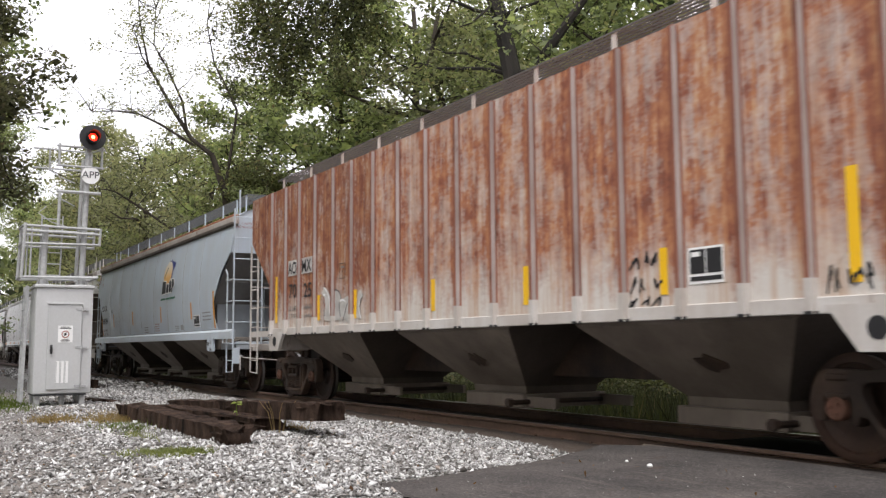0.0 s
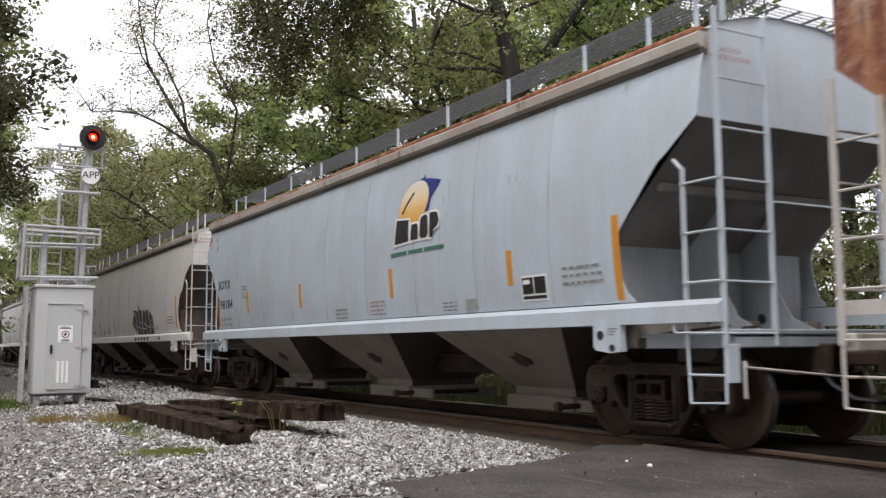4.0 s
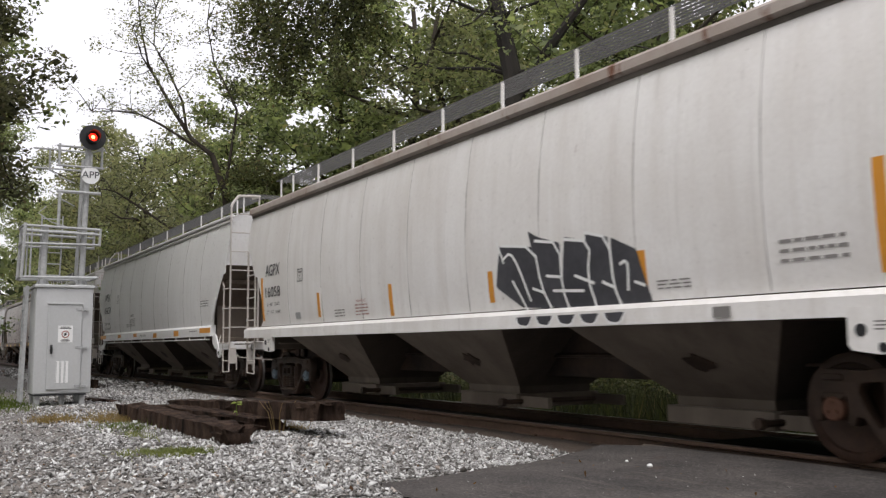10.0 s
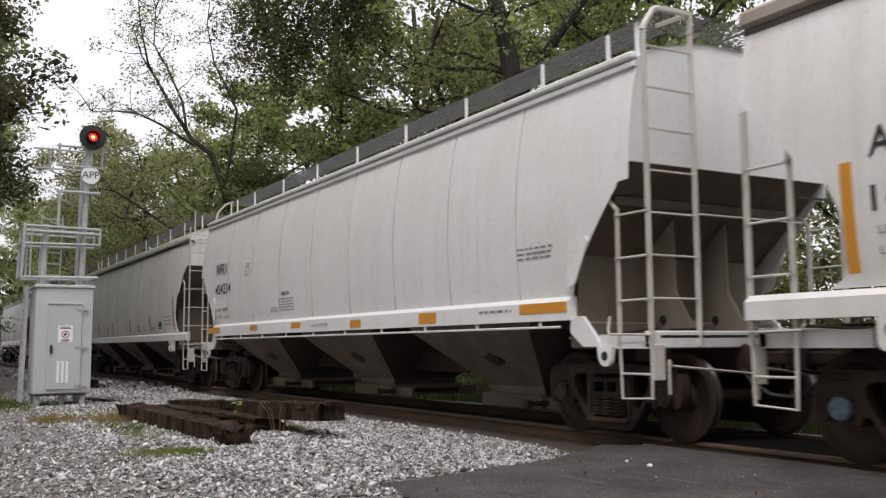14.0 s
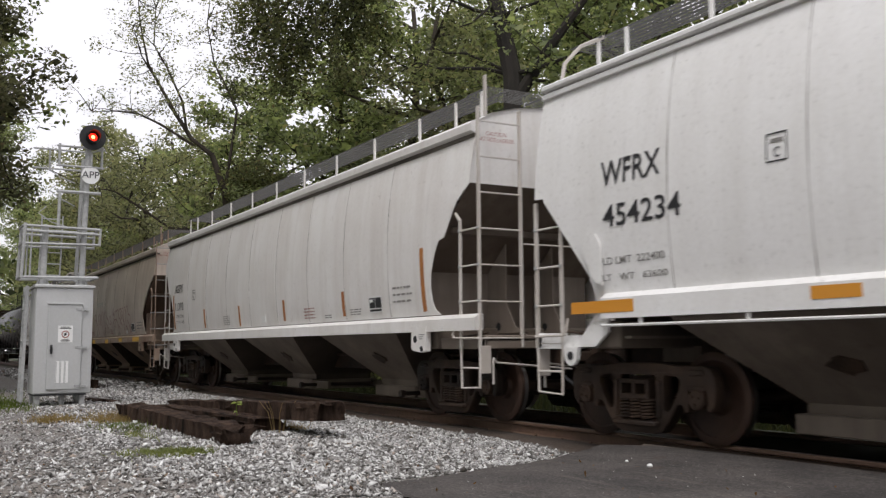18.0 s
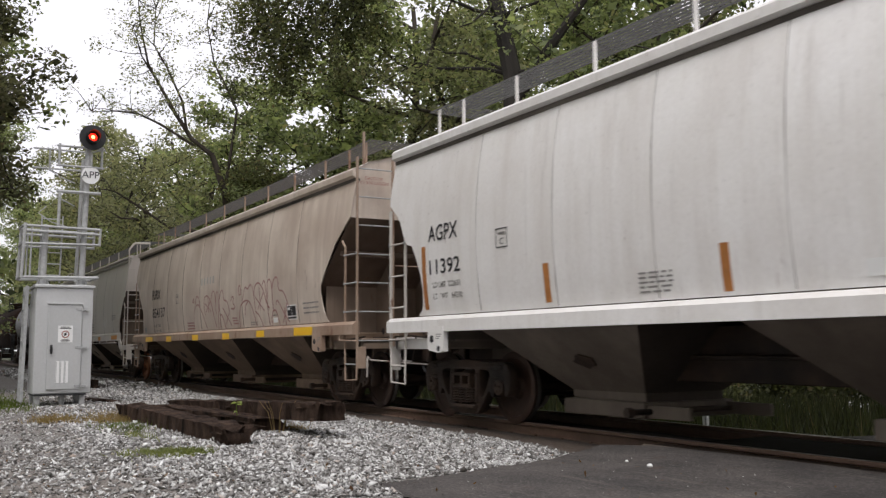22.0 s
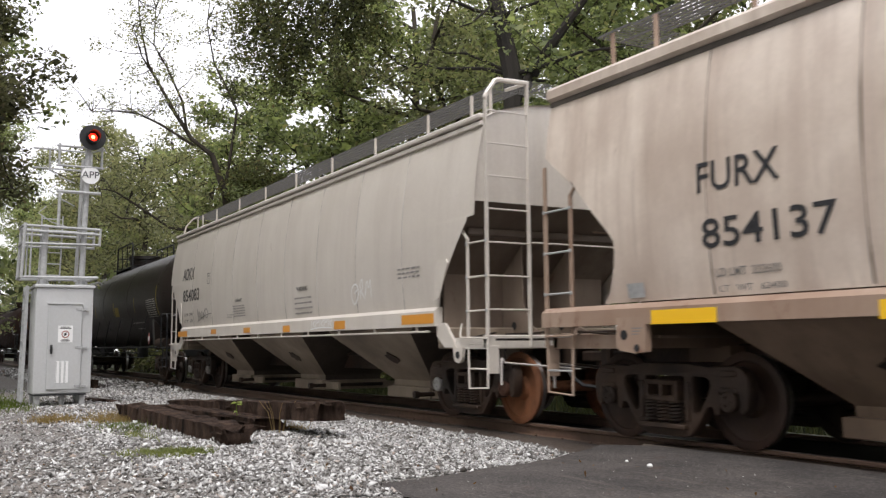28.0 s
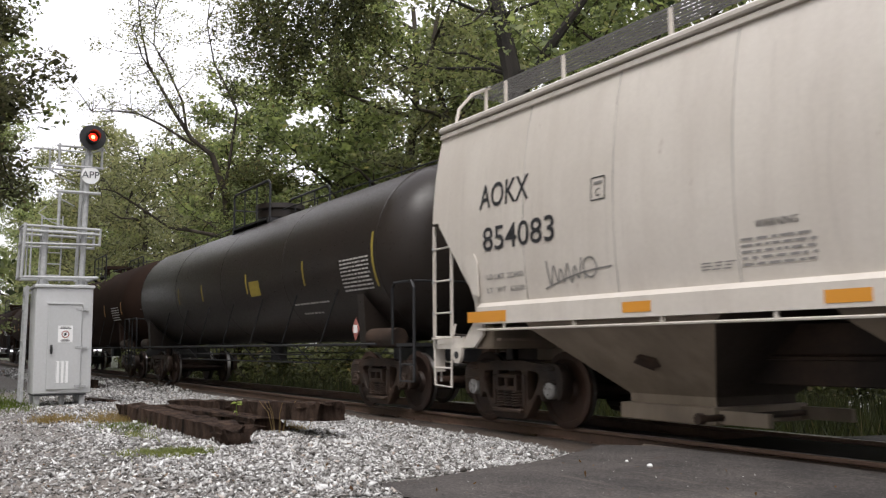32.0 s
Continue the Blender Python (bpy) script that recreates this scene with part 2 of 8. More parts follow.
M_RUST_CAR = rusted_paint("rusted_pale_paint")
M_RUST_DEEP = rusted_paint("deeply_rusted_paint", 0.78, 0.035)
# End and slope paints: real stains, bases darkened for shade under the overhang.
M_ENDPLATE = painted("rusty_shaded_end_paint", (0.25, 0.19, 0.145), (0.11, 0.072, 0.05), 0.75, 0.6, 0.6, RUST, 0.1)
M_BLUE_END = painted("grimy_shaded_blue_end_paint", (0.36, 0.40, 0.44), (0.19, 0.175, 0.16), 0.7, 0.55, 0.6, RUST, 0.05)
M_END_WHITE = painted("dusty_shaded_white_end_paint", (0.29, 0.25, 0.215), (0.13, 0.092, 0.068), 0.75, 0.6, 0.7, RUST, 0.06)
M_END_CREAM = painted("dusty_shaded_cream_end_paint", (0.30, 0.24, 0.19), (0.13, 0.088, 0.062), 0.8, 0.6, 0.8, RUST, 0.15)
M_SLOPE = painted("rusty_shaded_slope_sheet", (0.18, 0.145, 0.118), (0.07, 0.046, 0.032), 0.85, 0.65, 0.9, RUST, 0.05)
M_SLOPE_BLUE = painted("grimy_shaded_blue_slope_sheet", (0.22, 0.215, 0.21), (0.085, 0.066, 0.055), 0.8, 0.65, 0.9, RUST, 0.0)
M_SLOPE_BROWN = painted("sooty_shaded_brown_slope_sheet", (0.20, 0.145, 0.11), (0.06, 0.036, 0.026), 0.8, 0.65, 0.9, RUST, 0.08)
M_TAN_TRIM = painted("rust_stained_tan_paint", (0.42, 0.32, 0.25), (0.22, 0.125, 0.08), 0.8, 0.5, 0.8, RUST, 0.3)
M_CLIMB = painted("handled_dusty_white_paint", (0.66, 0.63, 0.60), (0.40, 0.33, 0.27), 0.6, 0.5, 0.7, RUST, 0.08)
M_OLDWHITE = painted("dirty_old_white_paint", (0.58, 0.555, 0.53), (0.34, 0.27, 0.225), 0.7, 0.6, 0.7, RUST, 0.18)
M_RIB = painted("rusted_purplish_rib_paint", (0.31, 0.115, 0.068), (0.16, 0.055, 0.036), 0.9, 0.7, 0.8, (0.10, 0.038, 0.027), 0.3)
M_RIB_EDGE = painted("pale_worn_rib_edge_paint", (0.44, 0.38, 0.36), (0.16, 0.10, 0.085), 0.8, 0.65, 0.9, (0.16, 0.06, 0.04), 0.15)
M_BLACK_TANK = painted("black_tank_paint", (0.021, 0.017, 0.0145), (0.034, 0.025, 0.021), 0.5, 0.31, 0.5, grain=0.0012)
M_BLACK_TANK.node_tree.nodes["Principled BSDF"].inputs["Specular IOR Level"].default_value = 0.25
M_BROWN_TANK = painted("brown_stained_tank_paint", (0.035, 0.022, 0.017), (0.05, 0.028, 0.020), 0.6, 0.78, 0.5, grain=0.004, spec=0.1)
M_CHORD = painted("rust_edged_dirty_paint", (0.50, 0.46, 0.43), (0.30, 0.22, 0.17), 0.8, 0.6, 0.6, RUST, 0.25)
# Hopper paints: real grime, with underside shade also in the base colour.
M_GRIME_SHADE = painted("grimy_shaded_hopper_paint", (0.20, 0.165, 0.133), (0.056, 0.041, 0.031), 0.8, 0.7, 0.75)
# Shaded copy of the hopper paint, for sheets facing along the car.
M_HOPPER_SHADE = painted("shaded_slope_sheet_paint", (0.075, 0.058, 0.046), (0.030, 0.021, 0.016), 0.8, 0.8, 0.7)
M_GRIME_SHADE_BROWN = painted("brown_grimy_shaded_paint", (0.26, 0.185, 0.13), (0.075, 0.046, 0.031), 0.8, 0.7, 0.6)
M_GRIME_SHADE_BLUE = painted("blue_grimy_shaded_paint", (0.26, 0.232, 0.205), (0.115, 0.09, 0.072), 0.75, 0.7, 0.6)
M_TRUCK = mottled("grimy_cast_steel", (0.009, 0.006, 0.005), (0.078, 0.048, 0.033), 6, 0.6, 0.6, 0.010, spec=0.35)
M_GRIME_SHADE_CREAM = painted("cream_grimy_shaded_paint", (0.34, 0.275, 0.21), (0.085, 0.064, 0.047), 0.8, 0.65, 0.6)
M_WHEEL = mottled("rusty_wheel_steel", (0.022, 0.014, 0.011), (0.075, 0.040, 0.027), 4, 0.6, 0.3, 0.004, spec=0.35)
M_TREAD = plain("polished_wheel_tread", (0.32, 0.31, 0.30), 0.32, 0.9)
M_GRATE = plain("dark_galvanised_grating", (0.13, 0.128, 0.125), 0.6, 0.3)
M_GALV = mottled("galvanised_steel", (0.37, 0.375, 0.375), (0.52, 0.525, 0.525), 7, 0.5, 0.15, 0.003, metal=0.2)
M_CABINET = painted("aluminium_grey_cabinet_paint", (0.56, 0.565, 0.565), (0.42, 0.44, 0.43), 0.4, 0.36, 0.3, metal=0.25, grain=0.03)
M_RAIL = mottled("rusty_rail_steel", (0.075, 0.046, 0.032), (0.15, 0.088, 0.060), 4, 0.7, 0.3, 0.004)
M_RAILHEAD = plain("worn_rail_head", (0.22, 0.20, 0.19), 0.38, 0.85)
M_TIE = mottled("creosoted_weathered_wood", (0.011, 0.007, 0.005), (0.036, 0.023, 0.016), 7, 0.85, 0.7, 0.02, (0.4, 4, 4), spec=0.12)
M_OLDWOOD = mottled("split_weathered_timber", (0.010, 0.0065, 0.005), (0.115, 0.075, 0.056), 15, 0.9, 1.0, 0.035, (1.6, 3, 0.5), spec=0.1)
def asphalt_material():
    """Worn asphalt: pale chips in dark binder, rusty and dusty patches, wheel-worn streaks along the track."""
    mat, n, l, b = material("worn_asphalt")
    co = n.new("ShaderNodeTexCoord").outputs["Object"]
    big = ramp(n, l, noise_node(n, l, co, 1.1, 6, 0.65), [(0.35, (0, 0, 0)), (0.68, (1, 1, 1))])
    col = blend(n, l, big, (0.042, 0.038, 0.037), (0.088, 0.078, 0.073))
    vor = n.new("ShaderNodeTexVoronoi")
    vor.inputs["Scale"].default_value = 70
    l.new(co, vor.inputs["Vector"])
    chip = ramp(n, l, vor.outputs["Color"], [(0.0, (0.4, 0.4, 0.4)), (0.6, (0.95, 0.95, 0.95)), (0.85, (1.7, 1.7, 1.68)), (1.0, (3.4, 3.35, 3.3))])
    col = blend(n, l, 0.75, col, chip, "MULTIPLY")
    wear = ramp(n, l, noise_node(n, l, co, 1.6, 7, 0.7, (0.35, 3.0, 1.0)), [(0.56, (0, 0, 0)), (0.74, (0.55, 0.55, 0.55))])
    col = blend(n, l, wear, col, (0.17, 0.145, 0.125))
    rusty = ramp(n, l, noise_node(n, l, co, 2.3, 6, 0.7), [(0.60, (0, 0, 0)), (0.78, (0.6, 0.6, 0.6))])
    col = blend(n, l, rusty, col, (0.085, 0.05, 0.036))
    l.new(col, b.inputs["Base Color"])
    b.inputs["Roughness"].default_value, b.inputs["Specular IOR Level"].default_value = 0.85, 0.25
    bump(n, l, b, blend(n, l, 0.5, vor.outputs["Distance"], noise_node(n, l, co, 30, 6, 0.7)), 0.7, 0.012)
    return mat


M_ASPHALT = asphalt_material()
# Near-black asphalt: the train's shade is put into the colour.
M_TRAIN_SHADE = mottled("train_shaded_asphalt", (0.008, 0.007, 0.006), (0.020, 0.016, 0.014), 8, 0.9, 0.5, 0.01, spec=0.1)
M_WORNEDGE = mottled("dusty_worn_edge", (0.07, 0.055, 0.045), (0.20, 0.165, 0.135), 14, 0.9, 0.7, 0.01)
M_PALEPATCH = mottled("near_white_patch", (0.55, 0.55, 0.54), (0.80, 0.80, 0.79), 3, 0.8, 0.6, 0.05, (0.4, 2, 1))
M_SEAM = mottled("grimy_weld", (0.20, 0.18, 0.16), (0.46, 0.44, 0.42), 5, 0.7, 0.2, 0.004)
M_DARK_SEAM = mottled("brown_weld_grime", (0.10, 0.07, 0.05), (0.34, 0.28, 0.235), 3, 0.8, 0.2, 0.004)
M_CHORD_SHADE = mottled("dark_chord_shade", (0.07, 0.06, 0.05), (0.20, 0.175, 0.15), 3, 0.8, 0.2, 0.003)
M_PINK = mottled("faded_crimson_spray_paint", (0.40, 0.20, 0.19), (0.50, 0.33, 0.31), 9, 0.7, 0.1, 0.002)
M_BLUEINK = plain("deep_blue_decal", (0.03, 0.045, 0.20), 0.5)
M_GREENINK = plain("green_decal", (0.06, 0.16, 0.11), 0.6)
def bean_material():
    """A printed decal that runs from cream at the top to gold at the foot."""
    mat, n, l, b = material("golden_bean_decal")
    sep = n.new("ShaderNodeSeparateXYZ")
    l.new(n.new("ShaderNodeTexCoord").outputs["Object"], sep.inputs[0])
    span = n.new("ShaderNodeMapRange")
    span.inputs["From Min"].default_value, span.inputs["From Max"].default_value = 2.75, 3.45
    l.new(sep.outputs["Z"], span.inputs["Value"])
    l.new(ramp(n, l, span.outputs[0], [(0.0, (0.74, 0.36, 0.05)), (0.4, (0.76, 0.46, 0.16)), (0.75, (0.78, 0.66, 0.48)), (1.0, (0.74, 0.68, 0.60))]), b.inputs["Base Color"])
    b.inputs["Roughness"].default_value = 0.5
    return mat


M_BEAN = bean_material()
M_SPRAY = mottled("dark_spray_paint", (0.035, 0.035, 0.042), (0.075, 0.075, 0.085), 4, 0.6, 0.1, 0.002)
M_SILVER = mottled("worn_silver_spray_paint", (0.42, 0.40, 0.38), (0.62, 0.60, 0.57), 4, 0.6, 0.1, 0.002)
M_BLACK = plain("black_paint", (0.015, 0.015, 0.017), 0.55)
M_INK = plain("black_stencil_paint", (0.025, 0.025, 0.028), 0.6)
M_GREYINK = plain("faded_stencil_paint", (0.20, 0.19, 0.18), 0.7)
M_PRINT = plain("small_grey_print", (0.24, 0.225, 0.215), 0.7)
M_REDPRINT = plain("small_faded_red_print", (0.38, 0.22, 0.20), 0.7)
M_WHITEINK = plain("white_paint", (0.82, 0.82, 0.81), 0.55)
M_REDINK = plain("faded_red_stencil", (0.35, 0.12, 0.10), 0.6)
M_ORANGE = plain("orange_reflective_tape", (0.64, 0.275, 0.032), 0.4)
M_ORANGE_DULL = mottled("sun_bleached_orange_tape", (0.36, 0.13, 0.035), (0.46, 0.19, 0.05), 4, 0.5, 0.05, 0.001)
M_TANKTAPE = mottled("dusty_yellow_tape", (0.24, 0.18, 0.03), (0.42, 0.32, 0.05), 5, 0.6, 0.05, 0.001)
M_YELLOW = plain("yellow_reflective_tape", (0.85, 0.50, 0.015), 0.4)
M_LENS = plain("lit_red_lens", (1.0, 0.02, 0.008), 0.3, 0, 3.0)
M_LENS_CORE = plain("lit_lens_core", (1.0, 0.30, 0.10), 0.3, 0, 8.0)
M_BARK = mottled("grey_brown_bark", (0.035, 0.028, 0.022), (0.10, 0.085, 0.07), 5, 0.9, 0.8, 0.02, (2, 2, 0.5), spec=0.2)
M_DARKBARK = mottled("dark_wet_bark", (0.012, 0.010, 0.008), (0.035, 0.028, 0.022), 5, 0.9, 0.8, 0.02, (2, 2, 0.5))
M_LEAF = foliage("green_leaves", (0.055, 0.072, 0.046), (0.305, 0.355, 0.205), (0.44, 0.40, 0.26))
M_LEAF_DARK = foliage("dark_vine_leaves", (0.033, 0.036, 0.024), (0.15, 0.16, 0.095), (0.26, 0.20, 0.135))
M_LEAF_BROWN = foliage("browning_leaves", (0.045, 0.046, 0.036), (0.165, 0.165, 0.118), (0.26, 0.21, 0.16))
M_LEAF_MID = foliage("mid_green_leaves", (0.05, 0.062, 0.039), (0.30, 0.34, 0.19), (0.42, 0.37, 0.23))
M_LEAF_PALE = foliage("yellowing_leaves", (0.085, 0.095, 0.065), (0.30, 0.31, 0.215), (0.38, 0.33, 0.23))

# ---- ground, road and track ----
def ramp01(v, a, b):
    t = min(1.0, max(0.0, (v - a) / (b - a)))
    return t * t * (3 - 2 * t)


# the worn edge of the crossing's asphalt towards the gravel
edge = [(-7.75, -1.17), (-8.05, -1.5), (-7.85, -1.85), (-7.57, -2.34), (-7.20, -3.26), (-7.01, -3.96), (-6.87, -4.58), (-6.86, -4.84), (-6.62, -4.91), (-6.18, -4.93), (-5.80, -4.95), (-5.30, -5.0), (-5.0, -5.3), (-5.0, -6.4), (-5.1, -8.0), (-5.0, -11), (-5.0, -16)]
EDGE_Y, EDGE_X = [q[1] for q in reversed(edge)], [q[0] for q in reversed(edge)]


def ground_z(x, y):
    if y < 0:
        z = -0.01 - 0.14 * ramp01(y, -3.6, -1.9)
        d = x - float(np.interp(y, EDGE_Y, EDGE_X))
        z -= 0.045 * ramp01(d, -1.4, -0.2) + 0.10 * ramp01(d, 0.0, 0.6)
    else:
        z = -0.15 - 0.35 * ramp01(y, 2.0, 4.5) - 0.5 * ramp01(y, 6, 14)
    return z + 0.05 * (noise.noise((x * 0.25, y * 0.25, 1.7))) * (0.3 if abs(y) < 2.2 else 1) + 0.015 * noise.noise((x * 1.3, y * 1.3, 4.2))


def gravel_ground():
    mat, n, l, b = material("pale_crushed_stone_ground")
    co = n.new("ShaderNodeTexCoord").outputs["Object"]
    vor = n.new("ShaderNodeTexVoronoi")
    vor.inputs["Scale"].default_value = 40
    l.new(co, vor.inputs["Vector"])
    stone = ramp(n, l, vor.outputs["Color"], [(0.0, (0.20, 0.19, 0.185)), (0.5, (0.40, 0.39, 0.38)), (1.0, (0.58, 0.575, 0.565))])
    gap = ramp(n, l, vor.outputs["Distance"], [(0.25, (1, 1, 1)), (0.6, (0.22, 0.2, 0.18))])
    stone = blend(n, l, 1.0, stone, gap, "MULTIPLY")
    dirt = ramp(n, l, noise_node(n, l, co, 14, 6, 0.7), [(0.3, (0.085, 0.068, 0.056)), (0.7, (0.24, 0.205, 0.175))])
    patches = ramp(n, l, noise_node(n, l, co, 0.45, 5, 0.6), [(0.42, (1, 1, 1)), (0.60, (0, 0, 0))])
    sep = n.new("ShaderNodeSeparateXYZ")
    l.new(co, sep.inputs[0])
    far = n.new("ShaderNodeMapRange")      # earth and grass beyond the track
    far.inputs["From Min"].default_value, far.inputs["From Max"].default_value = 1.8, 3.0
    l.new(sep.outputs["Y"], far.inputs["Value"])
    grass = ramp(n, l, noise_node(n, l, co, 7, 6, 0.7), [(0.3, (0.022, 0.024, 0.012)), (0.7, (0.052, 0.06, 0.024))])
    col = blend(n, l, blend(n, l, 0.6, (0, 0, 0), patches), stone, dirt)
    col = blend(n, l, far.outputs[0], col, grass)
    near = n.new("ShaderNodeMapRange")     # dark track bed, brown beside the rails, painted with the train's shade between
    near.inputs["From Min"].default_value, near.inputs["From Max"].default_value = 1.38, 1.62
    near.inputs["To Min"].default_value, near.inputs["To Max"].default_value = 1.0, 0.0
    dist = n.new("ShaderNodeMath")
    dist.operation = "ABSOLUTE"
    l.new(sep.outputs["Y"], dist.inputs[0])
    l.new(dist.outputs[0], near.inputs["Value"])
    # black between the rails stands for the shade under the train
    train_shade = n.new("ShaderNodeMapRange")
    train_shade.inputs["From Min"].default_value, train_shade.inputs["From Max"].default_value = 0.75, 1.1
    l.new(dist.outputs[0], train_shade.inputs["Value"])
    bed = blend(n, l, train_shade.outputs[0], (0.013, 0.010, 0.008), (0.062, 0.042, 0.030))
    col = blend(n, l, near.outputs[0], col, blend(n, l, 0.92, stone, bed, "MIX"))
    l.new(col, b.inputs["Base Color"])
    b.inputs["Roughness"].default_value = 0.9
    bump(n, l, b, gap, 0.6, 0.02)
    return mat


M_GROUND = gravel_ground()
xs = np.unique(np.concatenate([np.array([-900, -500, -300, -200, -150, -110]), np.arange(-90, 20.1, 0.9), np.arange(-26, -4, 0.3), np.array([30, 50, 90, 200, 500, 900])]))
ys = np.unique(np.concatenate([np.array([-900, -400, -150, -60, -30, -20]), np.arange(-14, 20.1, 0.8), np.arange(-8, -1, 0.25), np.array([26, 35, 50, 90, 200, 500, 900])]))
gv = [(x, y, ground_z(x, y)) for x in xs for y in ys]
ny = len(ys)
gf = [(i * ny + j, (i + 1) * ny + j, (i + 1) * ny + j + 1, i * ny + j + 1) for i in range(len(xs) - 1) for j in range(ny - 1)]
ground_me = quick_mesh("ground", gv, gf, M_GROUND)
ground_me.shade_smooth()
tagged(new("ground", ground_me), "pale crushed stone and earth ground beside the track", "ground", kind="structure")

# Asphalt of the level crossing, thinning out at its edge
def wavy(pts, step, amount):
    out = []
    for (x0, y0), (x1, y1) in zip(pts, pts[1:]):
        k = max(1, int(math.hypot(x1 - x0, y1 - y0) / step))
        for i in range(k):
            t = i / k
            x, y = x0 + (x1 - x0) * t, y0 + (y1 - y0) * t
            out.append((x + amount * noise.noise((x * 5, y * 5, 0.3)), y + 0.4 * amount * noise.noise((x * 6, y * 6, 9.1))))
    return out + [pts[-1]]


rim = wavy(edge, 0.12, 0.10)
road_z = lambda y: -0.03 + 0.012 * noise.noise((y, 3.1, 0.5)) - 0.012 * ramp01(y, -1.2, -0.85)
g = Geo()
cols = [0.0, 0.05, 0.3, 1.0, 2.2, 4.0, 7.0, 20.0]
rows = [[(x + c, y, road_z(y) + (-0.07 if c == 0 else -0.022 if c < 0.1 else -0.006 if c < 0.5 else 0.0) + (0.008 * noise.noise((x + c, y, 2)) if c > 0 else 0)) for c in cols] for x, y in rim]
g.loft(rows, False)
solid("road", g, M_ASPHALT, "worn dark grey asphalt of the level crossing", "road", kind="structure", smooth=True)
# dark board and flangeway along the near rail, and the frayed pale rim of the asphalt
board = thing("crossing_board", "dark worn timber board beside the crossing rail", "board", kind="structure")
for k in range(9):
    x = -7.7 + 2.4 * k
    part("plank", Geo().box(x, x + 2.39, -1.145 + 0.008 * math.sin(3 * k), -0.875, -0.25, -0.040 - 0.005 * (k % 2), 0.012), M_TIE, board)
rows = []
for i in range(200):
    x = -7.7 + 0.11 * i
    w = 0.035 + 0.03 * noise.noise((x * 3.1, 0.2, 5.5)) + 0.02 * noise.noise((x * 11, 4.4, 0))
    rows.append([(x, -1.150, -0.20), (x, -1.152 - 0.01 * noise.noise((x * 6, 1, 1)), -0.031), (x, -1.165 - max(0.008, w), -0.026), (x, -1.20 - max(0.01, w), -0.045)])
solid("asphalt_edge", Geo().loft(rows, False), M_WORNEDGE, "frayed dusty edge of the asphalt", "road edge", kind="structure", smooth=True)
# near-white sheet standing in for a pale patch beyond the trees
g = Geo()
rows = []
for i in range(15):
    t = i / 14
    rows.append([(-12.5 - 15 * t + u * (2.6 + 6.5 * t) + 0.8 * noise.noise((i * 0.7, u, 3)), 11.0 + 17 * t + 0.6 * u * t, -0.90 + 0.03 * noise.noise((i, u * 2, 1))) for u in (-1, -0.5, 0, 0.5, 1)])
solid("far_clearing", g.loft(rows, False), M_PALEPATCH, "flat near-white sheet for a pale patch beyond the trees", "ground", kind="structure", smooth=True)
g = Geo()
g.box(-7.6, 14, -0.60, 0.60, -0.3, -0.035, 0.012)
solid("crossing_panel", g, M_TRAIN_SHADE, "asphalt panel between the crossing rails, coloured black for the train's shade", "pavement", kind="structure")
g = Geo()
g.slab([(-7.2, 0.86), (14, 0.86), (14, 6.5), (-5.8, 6.5)], -0.6, -0.04, "z")
solid("far_road", g, M_ASPHALT, "asphalt road beyond the crossing", "road", kind="structure")

# Rails
def rail_outline(y):
    half = [(0.070, -0.172), (0.070, -0.160), (0.012, -0.142), (0.010, -0.050), (0.036, -0.038), (0.036, -0.010), (0.028, 0.0)]
    return [(y + a, z) for a, z in half] + [(y - a, z) for a, z in reversed(half)]


track = thing("railway_track", "rusty steel rails on dark wooden ties", "railway track", kind="structure")
for y in (-0.755, 0.755):
    rail = part("rail", Geo().slab(rail_outline(y), -140, 16, "x"), M_RAIL, track)
    part("rail_head", Geo().box(-140, 16, y - 0.022, y + 0.022, -0.002, 0.002), M_RAILHEAD, rail, "polished running surface")
tie_me = Geo().box(-0.11, 0.11, -1.3, 1.3, -0.34, -0.174, 0.012).mesh("tie", M_TIE)
for i in range(110):
    part("tie", tie_me, M_TIE, track, at=pose(-55 + i * 0.56, random.uniform(-0.03, 0.03), random.uniform(-0.006, 0), 0, 0, random.uniform(-0.8, 0.8)))
g = Geo()
for i in range(150):
    x = -139 + i * 0.56
    g.box(x - 0.11, x + 0.11, -1.3, 1.3, -0.34, -0.175)
far_ties = part("distant_ties", g, M_TIE, track)
far_ties["kind"] = "stuff"
plate_me = Geo().box(-0.09, 0.09, -0.12, 0.12, -0.176, -0.160, 0.004).mesh("tie_plate", M_RAIL)
spike_me = Geo().box(-0.014, 0.014, -0.014, 0.014, -0.17, -0.135, 0.004).mesh("spike", M_RAIL)
for i in range(60, 87):
    x = -55 + i * 0.56
    pl = part("tie_plate", plate_me, M_RAIL, track, at=pose(x, -0.755, 0))
    for dx, dy in ((0.05, -0.085), (-0.05, 0.085)):
        part("spike", spike_me, M_RAIL, pl, at=pose(dx, dy, 0))

